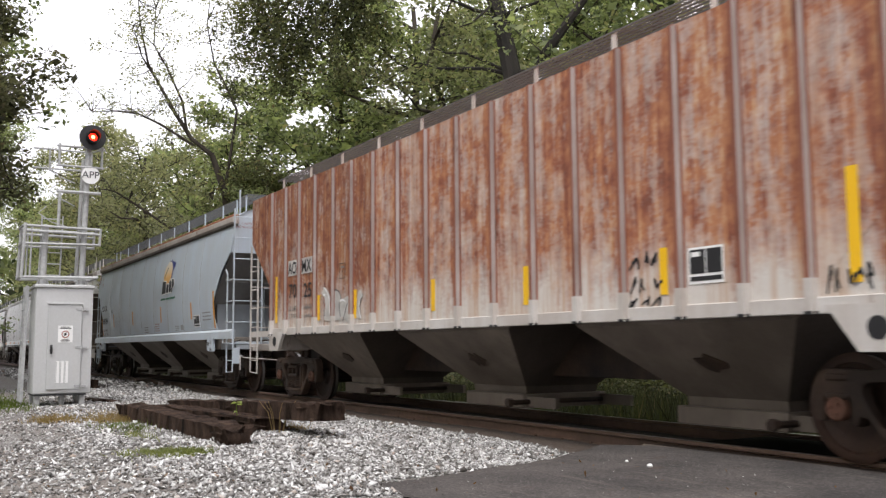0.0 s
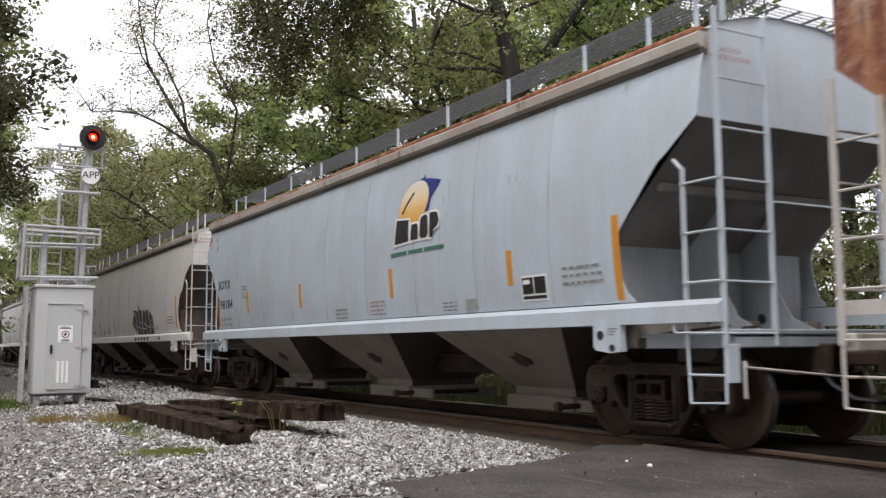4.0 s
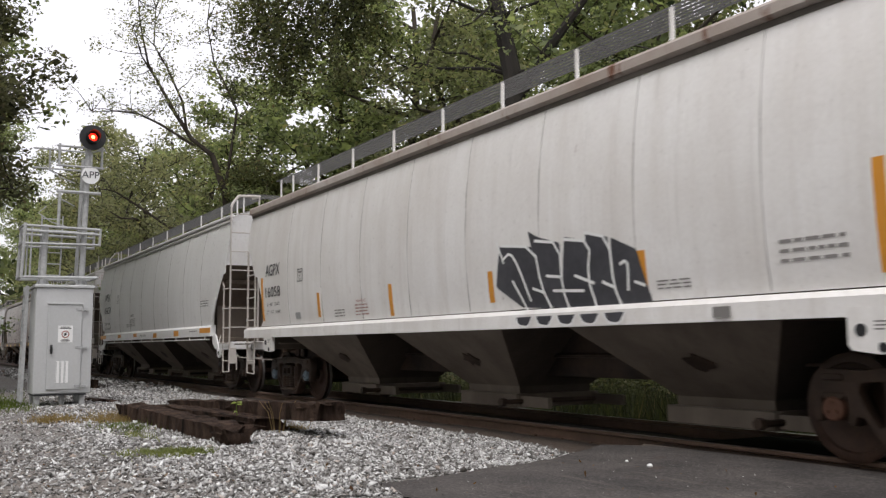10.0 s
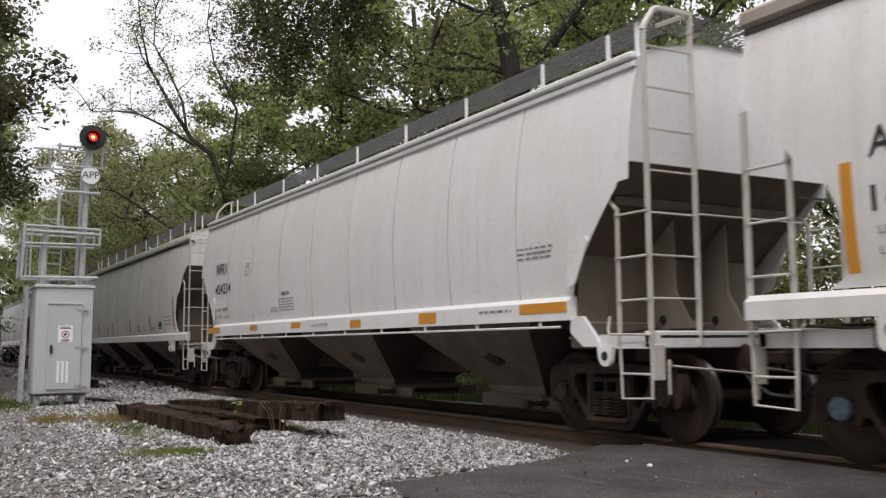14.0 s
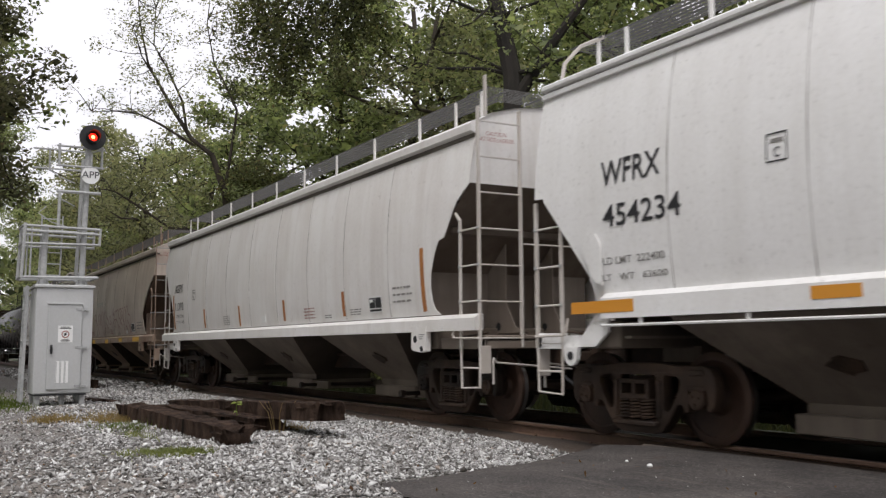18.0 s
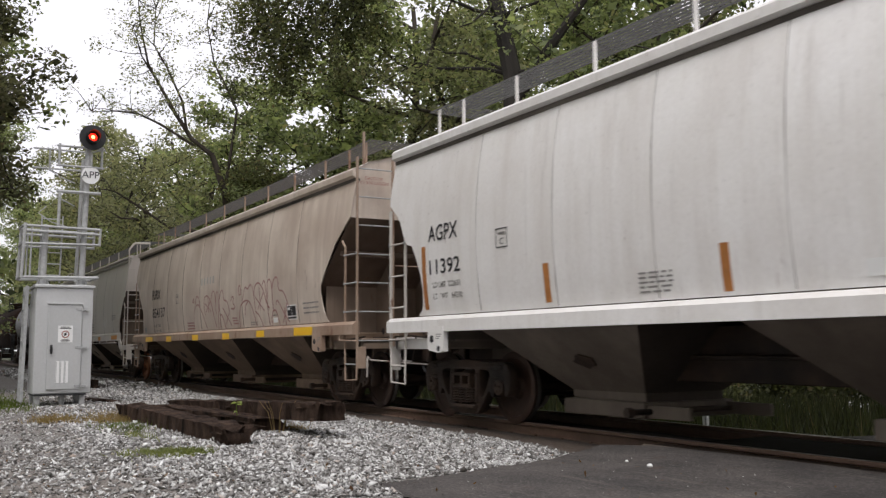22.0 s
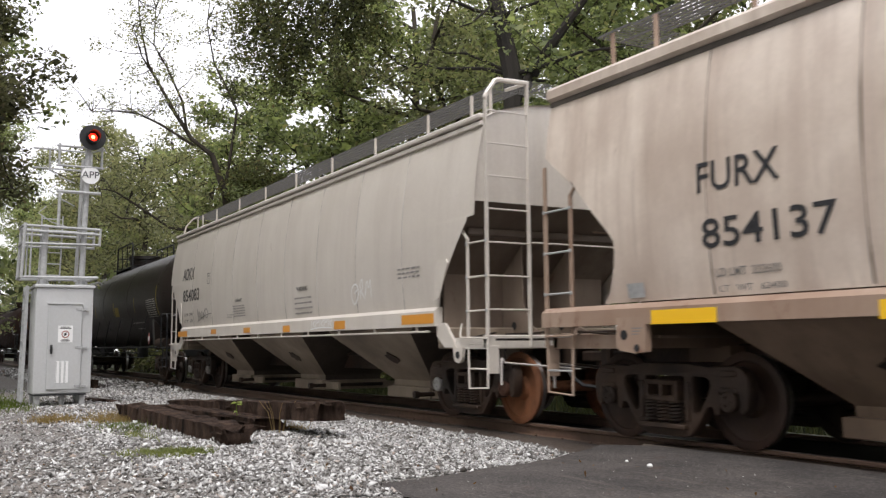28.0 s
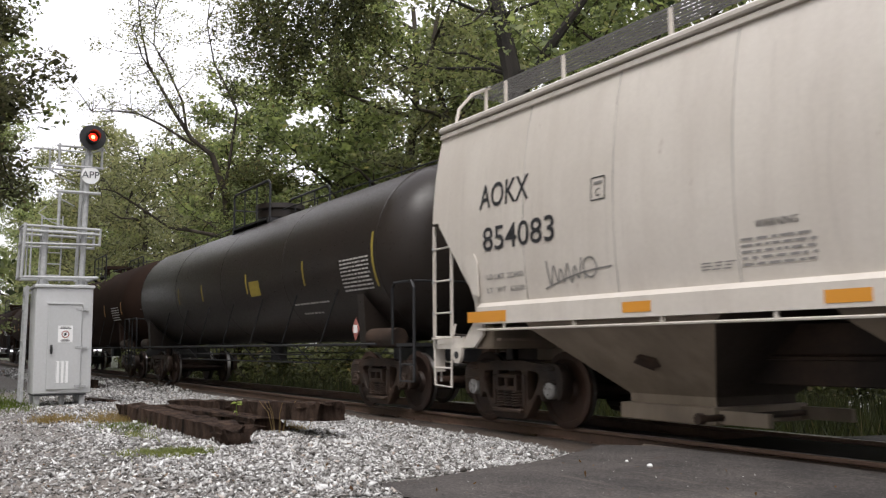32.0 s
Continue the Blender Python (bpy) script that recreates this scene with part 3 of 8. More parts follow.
# ---- loose stones ----
def stones(name, boxes, size, seed, mat, label):
    rng = np.random.default_rng(seed)
    base = np.array([(1, 0, 0), (-1, 0, 0), (0, 1, 0), (0, -1, 0), (0, 0, 1), (0, 0, -1)], float)
    tris = np.array([(0, 2, 4), (2, 1, 4), (1, 3, 4), (3, 0, 4), (2, 0, 5), (1, 2, 5), (3, 1, 5), (0, 3, 5)])
    pts = []
    for x0, x1, y0, y1, count in boxes:
        p = np.stack([rng.uniform(x0, x1, count), rng.uniform(y0, y1, count)], 1)
        pts.append(p)
    p = np.concatenate(pts)
    line = np.interp(p[:, 1], EDGE_Y, EDGE_X)
    p = p[(p[:, 0] < line + rng.normal(0.0, 0.05, len(p)) - 0.02)]
    keep = np.array([rng.uniform() < max(0.15, 1.0 - 0.62 * ramp01(-y, 5.15, 5.9) - 0.27 * ramp01(-y, 5.9, 7.0) - 0.35 * ramp01(-y, 4.95, 5.25) * ramp01(x, -8.0, -7.0) + 0.30 * noise.noise((x * 0.9, y * 0.9, 7.7)) + 0.15 * noise.noise((x * 2.7, y * 2.7, 2.2))) for x, y in p])
    p = p[keep]
    n = len(p)
    s = size * rng.lognormal(0, 0.32, n)
    shape = base[None] * np.stack([s * rng.uniform(0.9, 1.7, n), s * rng.uniform(0.6, 1.0, n), s * rng.uniform(0.28, 0.62, n)], 1)[:, None] * 0.72
    shape *= rng.uniform(0.6, 1.25, (n, 6, 1))
    shape += rng.normal(0, 0.18, (n, 6, 3)) * s[:, None, None]
    a, t = rng.uniform(0, 2 * np.pi, n), rng.normal(0, 0.5, n)
    x, z = shape[..., 0] * np.cos(t)[:, None] - shape[..., 2] * np.sin(t)[:, None], shape[..., 0] * np.sin(t)[:, None] + shape[..., 2] * np.cos(t)[:, None]
    xx, yy = x * np.cos(a)[:, None] - shape[..., 1] * np.sin(a)[:, None], x * np.sin(a)[:, None] + shape[..., 1] * np.cos(a)[:, None]
    gz = np.array([ground_z(q[0], q[1]) for q in p]) + s * rng.uniform(0.05, 0.4, n)
    verts = np.stack([xx + p[:, :1], yy + p[:, 1:2], z + gz[:, None]], 2).reshape(-1, 3)
    faces = (tris[None] + 6 * np.arange(n)[:, None, None]).reshape(-1, 3)
    ob = new(name, quick_mesh(name, verts, faces, mat))
    return tagged(ob, label, "gravel", kind="stuff")


def stone_material():
    mat, n, l, b = material("pale_grey_limestone_chips")
    r = n.new("ShaderNodeNewGeometry").outputs["Random Per Island"]
    co = n.new("ShaderNodeTexCoord").outputs["Object"]
    col = ramp(n, l, r, [(0.0, (0.075, 0.067, 0.06)), (0.35, (0.24, 0.23, 0.22)), (0.65, (0.48, 0.475, 0.465)), (0.95, (0.76, 0.76, 0.755)), (1.0, (0.28, 0.20, 0.14))])
    col = blend(n, l, 0.5, col, ramp(n, l, noise_node(n, l, co, 40, 5), [(0.3, (0.5, 0.48, 0.46)), (0.7, (1.1, 1.1, 1.1))]), "MULTIPLY")
    l.new(col, b.inputs["Base Color"])
    b.inputs["Roughness"].default_value = 0.85
    bump(n, l, b, noise_node(n, l, co, 120, 3), 0.4, 0.004)
    return mat


M_STONE = stone_material()
stones("ballast_stones", [(-16, -6.0, -6.2, -1.5, 112000), (-26, -15, -5.8, -1.3, 30000), (-11, -6, -8.2, -5.8, 34000), (-20, -11, -9, -5.6, 24000)], 0.024, 3, M_STONE, "pale grey crushed limestone ballast lying along the track")
stones("far_ballast_stones", [(-60, -26, -4.5, -0.9, 7000)], 0.07, 4, M_STONE, "pale grey ballast further along the track")

# ---- trees ----
def leaf_mesh(name, centres, spread, count, size, rng, mat, flat=0.5, droop=0.0):
    """Leaves scattered in clumps: small pointed blades, a little folded."""
    c = np.repeat(np.asarray(centres, float), count, 0)
    n = len(c)
    off = rng.normal(0, 1, (n, 3))
    off *= (rng.uniform(0.15, 1.0, n) ** 0.6 / np.maximum(1e-6, np.linalg.norm(off, axis=1)))[:, None] * np.asarray(spread)[None]
    off[:, 2] -= droop * np.abs(rng.normal(0, 1, n))
    p = c + off
    d = rng.normal(0, 1, (n, 3))
    d[:, 2] *= 0.6
    d /= np.linalg.norm(d, axis=1)[:, None]
    up = rng.normal(0, 1, (n, 3)) * (1 - flat) + np.array([0, 0, 1]) * flat
    side = np.cross(d, up)
    side /= np.maximum(1e-6, np.linalg.norm(side, axis=1))[:, None]
    s = size * rng.lognormal(0, 0.3, n)[:, None]
    quad = np.stack([p - d * s * 0.6, p + side * s * 0.36 - d * s * 0.05, p + d * s * 0.7, p - side * s * 0.36 - d * s * 0.05], 1)
    return quick_mesh(name, quad.reshape(-1, 3), np.arange(n * 4).reshape(-1, 4), mat)


def wander(a, b, k, amount, rng):
    a, b = np.asarray(a, float), np.asarray(b, float)
    pts = [a + (b - a) * t for t in np.linspace(0, 1, k + 1)]
    for i in range(1, k + 1):
        pts[i] = pts[i] + rng.normal(0, amount, 3) * (i / k)
    return pts


def tree(name, base, height, spread, label, seed, leaves=110, size=0.17, clump=1.3, limbs=13, first=0.3, lean=(0, 0), mat=None, bark=None, girth=0.02, droop=0.0, twigs=4):
    rng = np.random.default_rng(seed)
    root = thing(name, label, "tree", pose(*base))
    wood, tips = Geo(), []
    top = np.array([lean[0], lean[1], height * 0.93])
    trunk = wander((0, 0, -0.4), top, 7, height * 0.018, rng)
    wood.tube(trunk, height * girth, 9, height * girth * 0.25)
    for i in range(limbs):
        t = first + (0.97 - first) * (i + rng.uniform(0, 0.9)) / limbs
        k = min(6, int(t * 7))
        start = trunk[k] + (trunk[k + 1] - trunk[k]) * (t * 7 - k)
        az, reach = i * 2.4 + rng.uniform(-0.5, 0.5), spread * (1.05 - 0.55 * t) * rng.uniform(0.65, 1.1)
        end = start + np.array([math.cos(az) * reach, math.sin(az) * reach, reach * rng.uniform(0.15, 0.75) * (1.2 - 0.5 * t)])
        limb = wander(start, end, 4, reach * 0.06, rng)
        wood.tube(limb, height * girth * (0.55 - 0.35 * t), 6, 0.02)
        tips.append(limb[-1])
        for j in range(twigs):
            s = limb[rng.integers(1, 5)]
            e = s + rng.normal(0, 1, 3) * np.array([1, 1, 0.6]) * reach * 0.3 + np.array([0, 0, reach * 0.1])
            wood.tube(wander(s, e, 2, 0.1, rng), 0.035, 4, 0.01)
            tips.extend([e, (s + e) / 2])
    part("trunk", wood, bark or M_BARK, root, smooth=True)
    part("crown", leaf_mesh("crown", tips, (clump, clump, clump * 0.75), leaves, size, rng, mat or M_LEAF, 0.45, droop), mat or M_LEAF, root)
    return root


def bush(name, base, size, label, seed, count=900, leaf=0.11, mat=None):
    rng = np.random.default_rng(seed)
    root = thing(name, label, "bush", pose(*base))
    wood, tips = Geo(), []
    for i in range(14):
        az, r = rng.uniform(0, 6.283), size * rng.uniform(0.2, 1.0)
        e = np.array([math.cos(az) * r, math.sin(az) * r, size * rng.uniform(0.35, 1.15) * (1.2 - 0.5 * r / size)])
        wood.tube(wander((0, 0, -0.2), e, 3, 0.08 * size, rng), 0.025, 4, 0.008)
        tips.append(e)
    part("stem", wood, M_BARK, root)
    part("leaf_mass", leaf_mesh("leaf_mass", tips, (size * 0.42, size * 0.42, size * 0.4), count // 14, leaf, rng, mat or M_LEAF, 0.4), mat or M_LEAF, root)
    return root


WOODS = "trees beyond the track"
far_a = tagged(tree("maple_tree", (-49.5, 8.6, -0.8), 17.5, 6.2, "tall green broadleaf tree beyond the railway", 11, 67, 0.175, 0.82, limbs=18, first=0.12, twigs=7), group=WOODS)
far_b = tagged(tree("locust_tree", (-58.0, 8.5, -0.8), 16.0, 5.2, "thin-leaved yellowing tree beyond the railway", 12, 58, 0.15, 0.8, twigs=7, mat=M_LEAF_PALE, limbs=16, first=0.15), group=WOODS)
far_c = tagged(tree("oak_tree", (-41.6, 10.0, -0.8), 19.0, 7.0, "broad green oak tree beyond the railway", 13, 67, 0.175, 0.85, limbs=20, first=0.12, twigs=7), group=WOODS)
for i, (src, x, y, s, turn) in enumerate((
        (far_a, -36.5, 11.5, 1.08, 40), (far_c, -31.5, 17.0, 1.1, 100), (far_b, -33.0, 11.0, 1.05, 200), (far_a, -26.0, 16.5, 1.15, 300),
        (far_b, -28.0, 21.0, 1.25, 20), (far_c, -12.0, 20.0, 1.0, 15), (far_a, -6.0, 16.0, 1.1, 250),
        (far_c, 2.0, 17.0, 1.0, 160), (far_b, 10.0, 18.0, 1.2, 111), (far_b, -70.0, 7.2, 1.05, 190), (far_b, -78.0, 7.4, 1.12, 10),
        (far_c, -40.2, 5.9, 0.5, 10), (far_a, -43.5, 6.6, 0.55, 75), (far_b, -88.0, 8.0, 1.4, 66), (far_b, -97.0, 7.6, 1.45, 260), (far_b, -90.0, 11.5, 1.0, 150), (far_b, -104.0, 7.8, 1.4, 33),
        (far_c, -112.0, 8.6, 1.0, 12), (far_b, -63.0, 8.8, 0.75, 77), (far_a, -57.0, 10.5, 0.7, 280), (far_a, -51.0, 17.0, 1.0, 320),
        (far_b, -42.0, 20.0, 1.1, 45), (far_c, -127.0, 8.8, 1.15, 312), (far_b, -136.0, 8.4, 1.2, 71), (far_a, -150.0, 9.0, 1.3, 99), (far_b, -46.5, 13.5, 0.95, 245), (far_c, -50.0, 25.0, 1.3, 70), (far_a, -44.0, 30.0, 1.3, 355), (far_c, -31.0, 34.0, 1.0, 44), (far_a, -24.0, 36.0, 1.1, 144), (far_c, -17.0, 35.0, 1.0, 244), (far_a, -36.5, 31.0, 1.0, 184), (far_c, -10.0, 33.0, 1.0, 314), (far_c, -78.0, 11.5, 1.05, 275), (far_a, -73.0, 15.0, 1.1, 15), (far_c, -165.0, 10.0, 1.5, 205), (far_a, -158.0, 14.0, 1.4, 60), (far_c, -140.0, 12.0, 1.3, 130),
        # four near-side trees, out of view, that shade the far cars
        (far_c, -90.0, -9.6, 1.0, 99), (far_b, -78.0, -9.4, 1.0, 205), (far_a, -67.0, -10.0, 1.0, 21), (far_c, -55.0, -11.5, 0.9, 121))):
    c = copy_thing(src, Matrix.Translation((x, y, -0.8)) @ Matrix.Rotation(radians(turn), 4, "Z"))
    c.scale = (s, s, s)
# unseen woods on the camera's side, blocking low sky, open at the road
for i, (src, x, y, s, turn) in enumerate(((far_c, 14.0, -34.0, 1.0, 5), (far_c, -10.0, -36.0, 1.0, 95), (far_c, -24.0, -32.0, 1.0, 185), (far_a, -36.0, -26.0, 1.0, 230), (far_a, -37.0, -14.0, 0.95, 85), (far_c, -45.0, -12.0, 0.95, 33), (far_a, -53.0, -12.0, 1.0, 111), (far_c, -61.0, -13.0, 1.0, 290), (far_c, 20.0, -27.0, 1.0, 35), (far_a, 12.0, -25.0, 1.0, 75), (far_a, -5.0, -24.0, 1.0, 215), (far_c, -13.0, -23.5, 1.0, 265), (far_a, -21.0, -22.5, 1.0, 325), (far_c, -30.0, -21.0, 1.0, 15), (far_a, 28.0, -22.0, 1.0, 155), (far_c, -22.0, -14.8, 1.0, 240), (far_a, -29.0, -13.6, 1.0, 10), (far_c, -33.5, -13.4, 1.0, 75), (far_c, 30.0, -12.0, 1.0, 205))):
    tagged(copy_thing(src, Matrix.Translation((x, y, -0.3)) @ Matrix.Rotation(radians(turn), 4, "Z")), "unseen broadleaf tree on the near side, blocking low sky", group="trees beside the road")
# the tree that reaches in beside the track
tree("walnut_tree", (-24.0, -8.35, -0.2), 15.0, 2.7, "broadleaf tree with browning leaves on the near side", 31, 300, 0.095, 0.75, limbs=26, first=0.3, mat=M_LEAF_BROWN, twigs=6)
tree("mulberry_tree", (-40.6, -7.4, -0.2), 13.0, 2.8, "smaller yellowing tree on the near side", 32, 200, 0.11, 0.8, limbs=18, first=0.52, mat=M_LEAF_PALE, twigs=6)
# high crowns added, mostly out of view, to shade the far cars
high = tagged(tree("ash_tree", (-27.0, -11.5, -0.3), 21.0, 8.0, "high-crowned tree added, mostly out of view, to shade the far cars", 37, 150, 0.17, 1.25, limbs=22, first=0.62, twigs=6), group="trees beside the road")
for x, y, turn in ((-34.5, -11.0, 70), (-42.5, -11.0, 150), (-51.0, -10.5, 230), (-60.0, -10.2, 300), (-69.0, -9.8, 20), (-79.0, -9.5, 95), (-90.0, -9.0, 190), (-102.0, -8.5, 260), (-72.0, -6.2, 130), (-84.0, -5.6, 45), (-97.0, -5.2, 330)):
    copy_thing(high, Matrix.Translation((x, y, -0.3)) @ Matrix.Rotation(radians(turn), 4, "Z")).scale = (0.85, 0.85, 0.85) if y > -8 else (1, 1, 1)


# The large vine-hung tree that leans over the track.
def vine_tree():
    rng = np.random.default_rng(5)
    root = thing("vine_covered_tree", "large dark tree hung with vines, leaning over the track", "tree", pose(-24.9, 9.0, -0.6))
    wood, tips = Geo(), []
    trunk = [(0.4, -0.6, -0.4), (0.5, -0.4, 4.0), (0.35, -0.2, 8.0), (0.0, 0.0, 10.5), (-0.4, -0.2, 12.6), (-1.0, -0.6, 15.0), (-1.4, -0.8, 17.5)]
    wood.tube(trunk, 0.42, 10, 0.2)
    wood.tube([(0.2, 0, 9.6), (0.9, 0.8, 11.2), (1.8, 1.5, 12.6), (3.4, 2.2, 14.5)], 0.22, 8, 0.08)
    for i in range(20):
        k = int(rng.integers(3, 7))
        s = np.array(trunk[k])
        az = rng.uniform(0, 6.283)
        reach = rng.uniform(3.0, 8.0)
        e = s + np.array([math.cos(az) * reach, math.sin(az) * reach * 0.7, rng.uniform(-1.0, 3.0)])
        limb = wander(s, e, 4, 0.35, rng)
        wood.tube(limb, 0.08, 6, 0.012)
        for p in limb[1:]:
            tips.extend([p, p + rng.normal(0, 0.8, 3)])
    # boughs that reach over the track to the left of the trunk
    hang, veil = [], []
    for e in ((-9.1, -6.2, 14.5), (-9.2, -6.0, 12.7), (-7.7, -5.6, 13.3), (-7.4, -4.8, 12.2), (-8.9, -5.3, 11.9), (-5.9, -4.5, 12.9), (-5.6, -3.7, 12.1), (-7.0, -4.5, 14.3), (-5.3, -3.5, 13.7), (-7.3, -5.3, 15.4), (-10.2, -6.1, 13.9)):
        up, e = np.array(trunk[6]), np.array(e)
        limb = [up, up + (e - up) * 0.3 + np.array([0, 0, 1.2]), up + (e - up) * 0.65 + np.array([0, 0, 1.3])] + wander(up + (e - up) * 0.88 + np.array([0, 0, 0.7]), e, 2, 0.2, rng)
        wood.tube(limb, 0.07, 6, 0.012)
        for p in limb[2:]:
            veil.extend([p + rng.normal(0, 0.6, 3) for _ in range(4)] + [p + np.array([0, 0, -0.5])])
            hang.append(p)
    part("trunk", wood, M_DARKBARK, root, smooth=True)
    part("crown", leaf_mesh("crown", tips, (0.7, 0.7, 0.6), 80, 0.085, rng, M_LEAF_MID, 0.4, 0.3), M_LEAF_MID, root)
    part("bough_leaves", leaf_mesh("bough_leaves", veil, (0.75, 0.75, 0.65), 92, 0.10, rng, M_LEAF_DARK, 0.4, 0.4), M_LEAF_DARK, root, "dark vine leaves hanging from the boughs")
    cord, drops = Geo(), []
    for i in range(44):
        p = hang[int(rng.integers(0, len(hang)))] + rng.normal(0, 0.9, 3)
        drop = rng.uniform(0.5, 1.9)
        line = [p, p + np.array([rng.normal(0, 0.1), rng.normal(0, 0.1), -drop * 0.5]), p + np.array([rng.normal(0, 0.2), rng.normal(0, 0.2), -drop])]
        cord.tube(line, 0.014, 4, 0.008)
        for t in np.linspace(0.1, 1.0, int(5 * drop)):
            drops.append(p + np.array([rng.normal(0, 0.1), rng.normal(0, 0.1), -drop * t]))
    part("vines", cord, M_DARKBARK, root)
    part("vine_leaves", leaf_mesh("vine_leaves", drops, (0.2, 0.2, 0.3), 22, 0.09, rng, M_LEAF_DARK, 0.3, 0.15), M_LEAF_DARK, root)
    return root


vine_tree()


# The half-bare tree with pale sky behind it.
def bare_tree():
    rng = np.random.default_rng(21)
    root = thing("half_bare_tree", "leaning half-bare tree with dark branches against the sky", "tree", pose(-42.8, 4.85, -0.8))
    wood, tips = Geo(), []
    fork = (-0.1, -0.6, 10.8)
    wood.tube([(0.4, 0.8, -0.3), (0.3, 0.4, 5.0), (0.1, 0.0, 9.0), fork], 0.26, 9, 0.13)
    limbs = [[fork, (-0.5, -1.5, 11.6), (-0.8, -2.2, 12.8), (-1.0, -2.9, 14.1), (-1.2, -3.4, 15.1), (-1.2, -3.8, 16.9), (-1.1, -4.0, 18.5)],
             [(-0.6, -1.7, 12.0), (-0.6, -1.9, 13.3), (-0.8, -2.6, 14.9), (-1.0, -3.2, 16.0), (-0.8, -3.2, 17.7)],
             [(-0.5, -1.4, 11.3), (-1.2, -2.8, 12.3), (-1.7, -3.7, 12.8), (-2.1, -4.6, 12.9), (-2.7, -5.6, 12.9)],
             [(0.1, 0.0, 9.4), (0.5, 0.2, 11.6), (0.7, 0.3, 12.9), (0.5, -0.2, 14.1), (0.3, -0.7, 15.1), (0.4, -1.1, 16.9), (0.5, -1.0, 18.3)],
             [(-1.0, -2.9, 14.1), (-1.3, -3.7, 15.5), (-1.4, -4.1, 16.9)],
             [(0.2, 0.3, 6.9), (-0.2, -1.4, 7.2), (-0.2, -2.5, 7.3), (-0.2, -3.9, 8.2), (-0.3, -4.9, 8.8), (-0.4, -5.6, 8.9)]]
    for k, pts in enumerate(limbs):
        wood.tube(pts, (0.12, 0.07, 0.07, 0.08, 0.05, 0.10)[k], 7, 0.018)
        for p, q in zip(pts[1:], pts[2:] + [pts[-1]]):
            for j in range(4):
                s = np.array(p) + (np.array(q) - np.array(p)) * rng.uniform(0, 1)
                e = s + rng.normal(0, 1, 3) * np.array([0.9, 0.9, 0.5]) + np.array([0, 0, 0.5])
                wood.tube(wander(s, e, 3, 0.12, rng), 0.028, 4, 0.008)
                tips.extend([e, e + rng.normal(0, 0.4, 3)])
    part("trunk", wood, M_BARK, root, smooth=True)
    part("crown", leaf_mesh("crown", tips, (0.6, 0.6, 0.45), 34, 0.085, rng, M_LEAF_PALE, 0.4), M_LEAF_PALE, root)
    ivy = [(0.3 + rng.normal(0, 0.25), 0.2 + rng.normal(0, 0.25), z) for z in np.linspace(1.5, 10.2, 26)]
    for k in range(34):
        u = rng.uniform(0, 1)
        ivy.append((0.7 + rng.normal(0, 0.5), 0.1 + 3.2 * u + rng.normal(0, 0.2), 8.6 + rng.uniform(0, 2.2 - 1.0 * u)))
    part("ivy", leaf_mesh("ivy", ivy, (0.65, 0.65, 0.55), 130, 0.105, rng, M_LEAF_DARK, 0.4), M_LEAF_DARK, root, "dark ivy wrapped thickly round the trunk")
    return root


bare_tree()

# Undergrowth beyond the track
UNDER = "undergrowth beyond the track"
bush_a = tagged(bush("bush", (-26.5, 6.3, -0.7), 1.7, "leafy green bush beyond the track", 41, 2600, 0.10, M_LEAF_DARK), group=UNDER)
bush_b = tagged(bush("bush", (-30.3, 5.6, -0.7), 1.3, "dark green bush beyond the track", 42, 2200, 0.10, M_LEAF_DARK), group=UNDER)
bush_c = tagged(bush("bush", (-14.6, 7.2, -0.75), 1.2, "small-leaved green bush beyond the track", 43, 5600, 0.06, M_LEAF_DARK), group=UNDER)
bush_d = tagged(bush("bush", (-18.9, 6.4, -0.75), 1.5, "small-leaved dark bush beyond the track", 44, 6400, 0.055, M_LEAF_DARK), group=UNDER)
rb = random.Random(8)
for i in range(58):
    x = -66 + 1.25 * i + rb.uniform(-0.5, 0.5)
    deep = rb.uniform(5.2, 9.5) + (1.5 if x > -20 else 0)
    if -14.5 < x < -9.0:
        deep = max(deep, 6.8)
    if abs(x + 0.715 * (deep + 8.1)) < 0.5:      # a gap towards the pale patch
        continue
    c = copy_thing(((bush_c, bush_d) if x > -24 else (bush_a, bush_b))[i % 2], Matrix.Translation((x, deep, -0.75)) @ Matrix.Rotation(rb.uniform(0, 6.28), 4, "Z"))
    k = rb.uniform(0.8, 1.5)
    c.scale = (k, k, k * rb.uniform(0.8, 1.2))
for x, y, k in ((-15.0, 10.0, 2.0), (-12.2, 11.5, 2.3), (-9.4, 12.2, 2.4), (-6.6, 12.8, 2.4), (-3.6, 13.2, 2.5), (-10.8, 9.6, 1.5), (-7.8, 10.4, 1.7)):
    c = copy_thing((bush_c, bush_d)[int(k * 10) % 2], Matrix.Translation((x, y, -0.9)) @ Matrix.Rotation(x * 1.7, 4, "Z"))
    c.scale = (k, k, k * 1.15)
for i in range(12):
    c = copy_thing((bush_a, bush_b)[i % 2], Matrix.Translation((-32 - 4.2 * i + rb.uniform(-1, 1), -7.6 - 0.08 * i - rb.uniform(0, 2.5), -0.2)) @ Matrix.Rotation(rb.uniform(0, 6.28), 4, "Z"))
    tagged(c, "leafy green bush on the near side of the track", group="undergrowth beside the road")
    c.scale = (0.9, 0.9, 0.8)
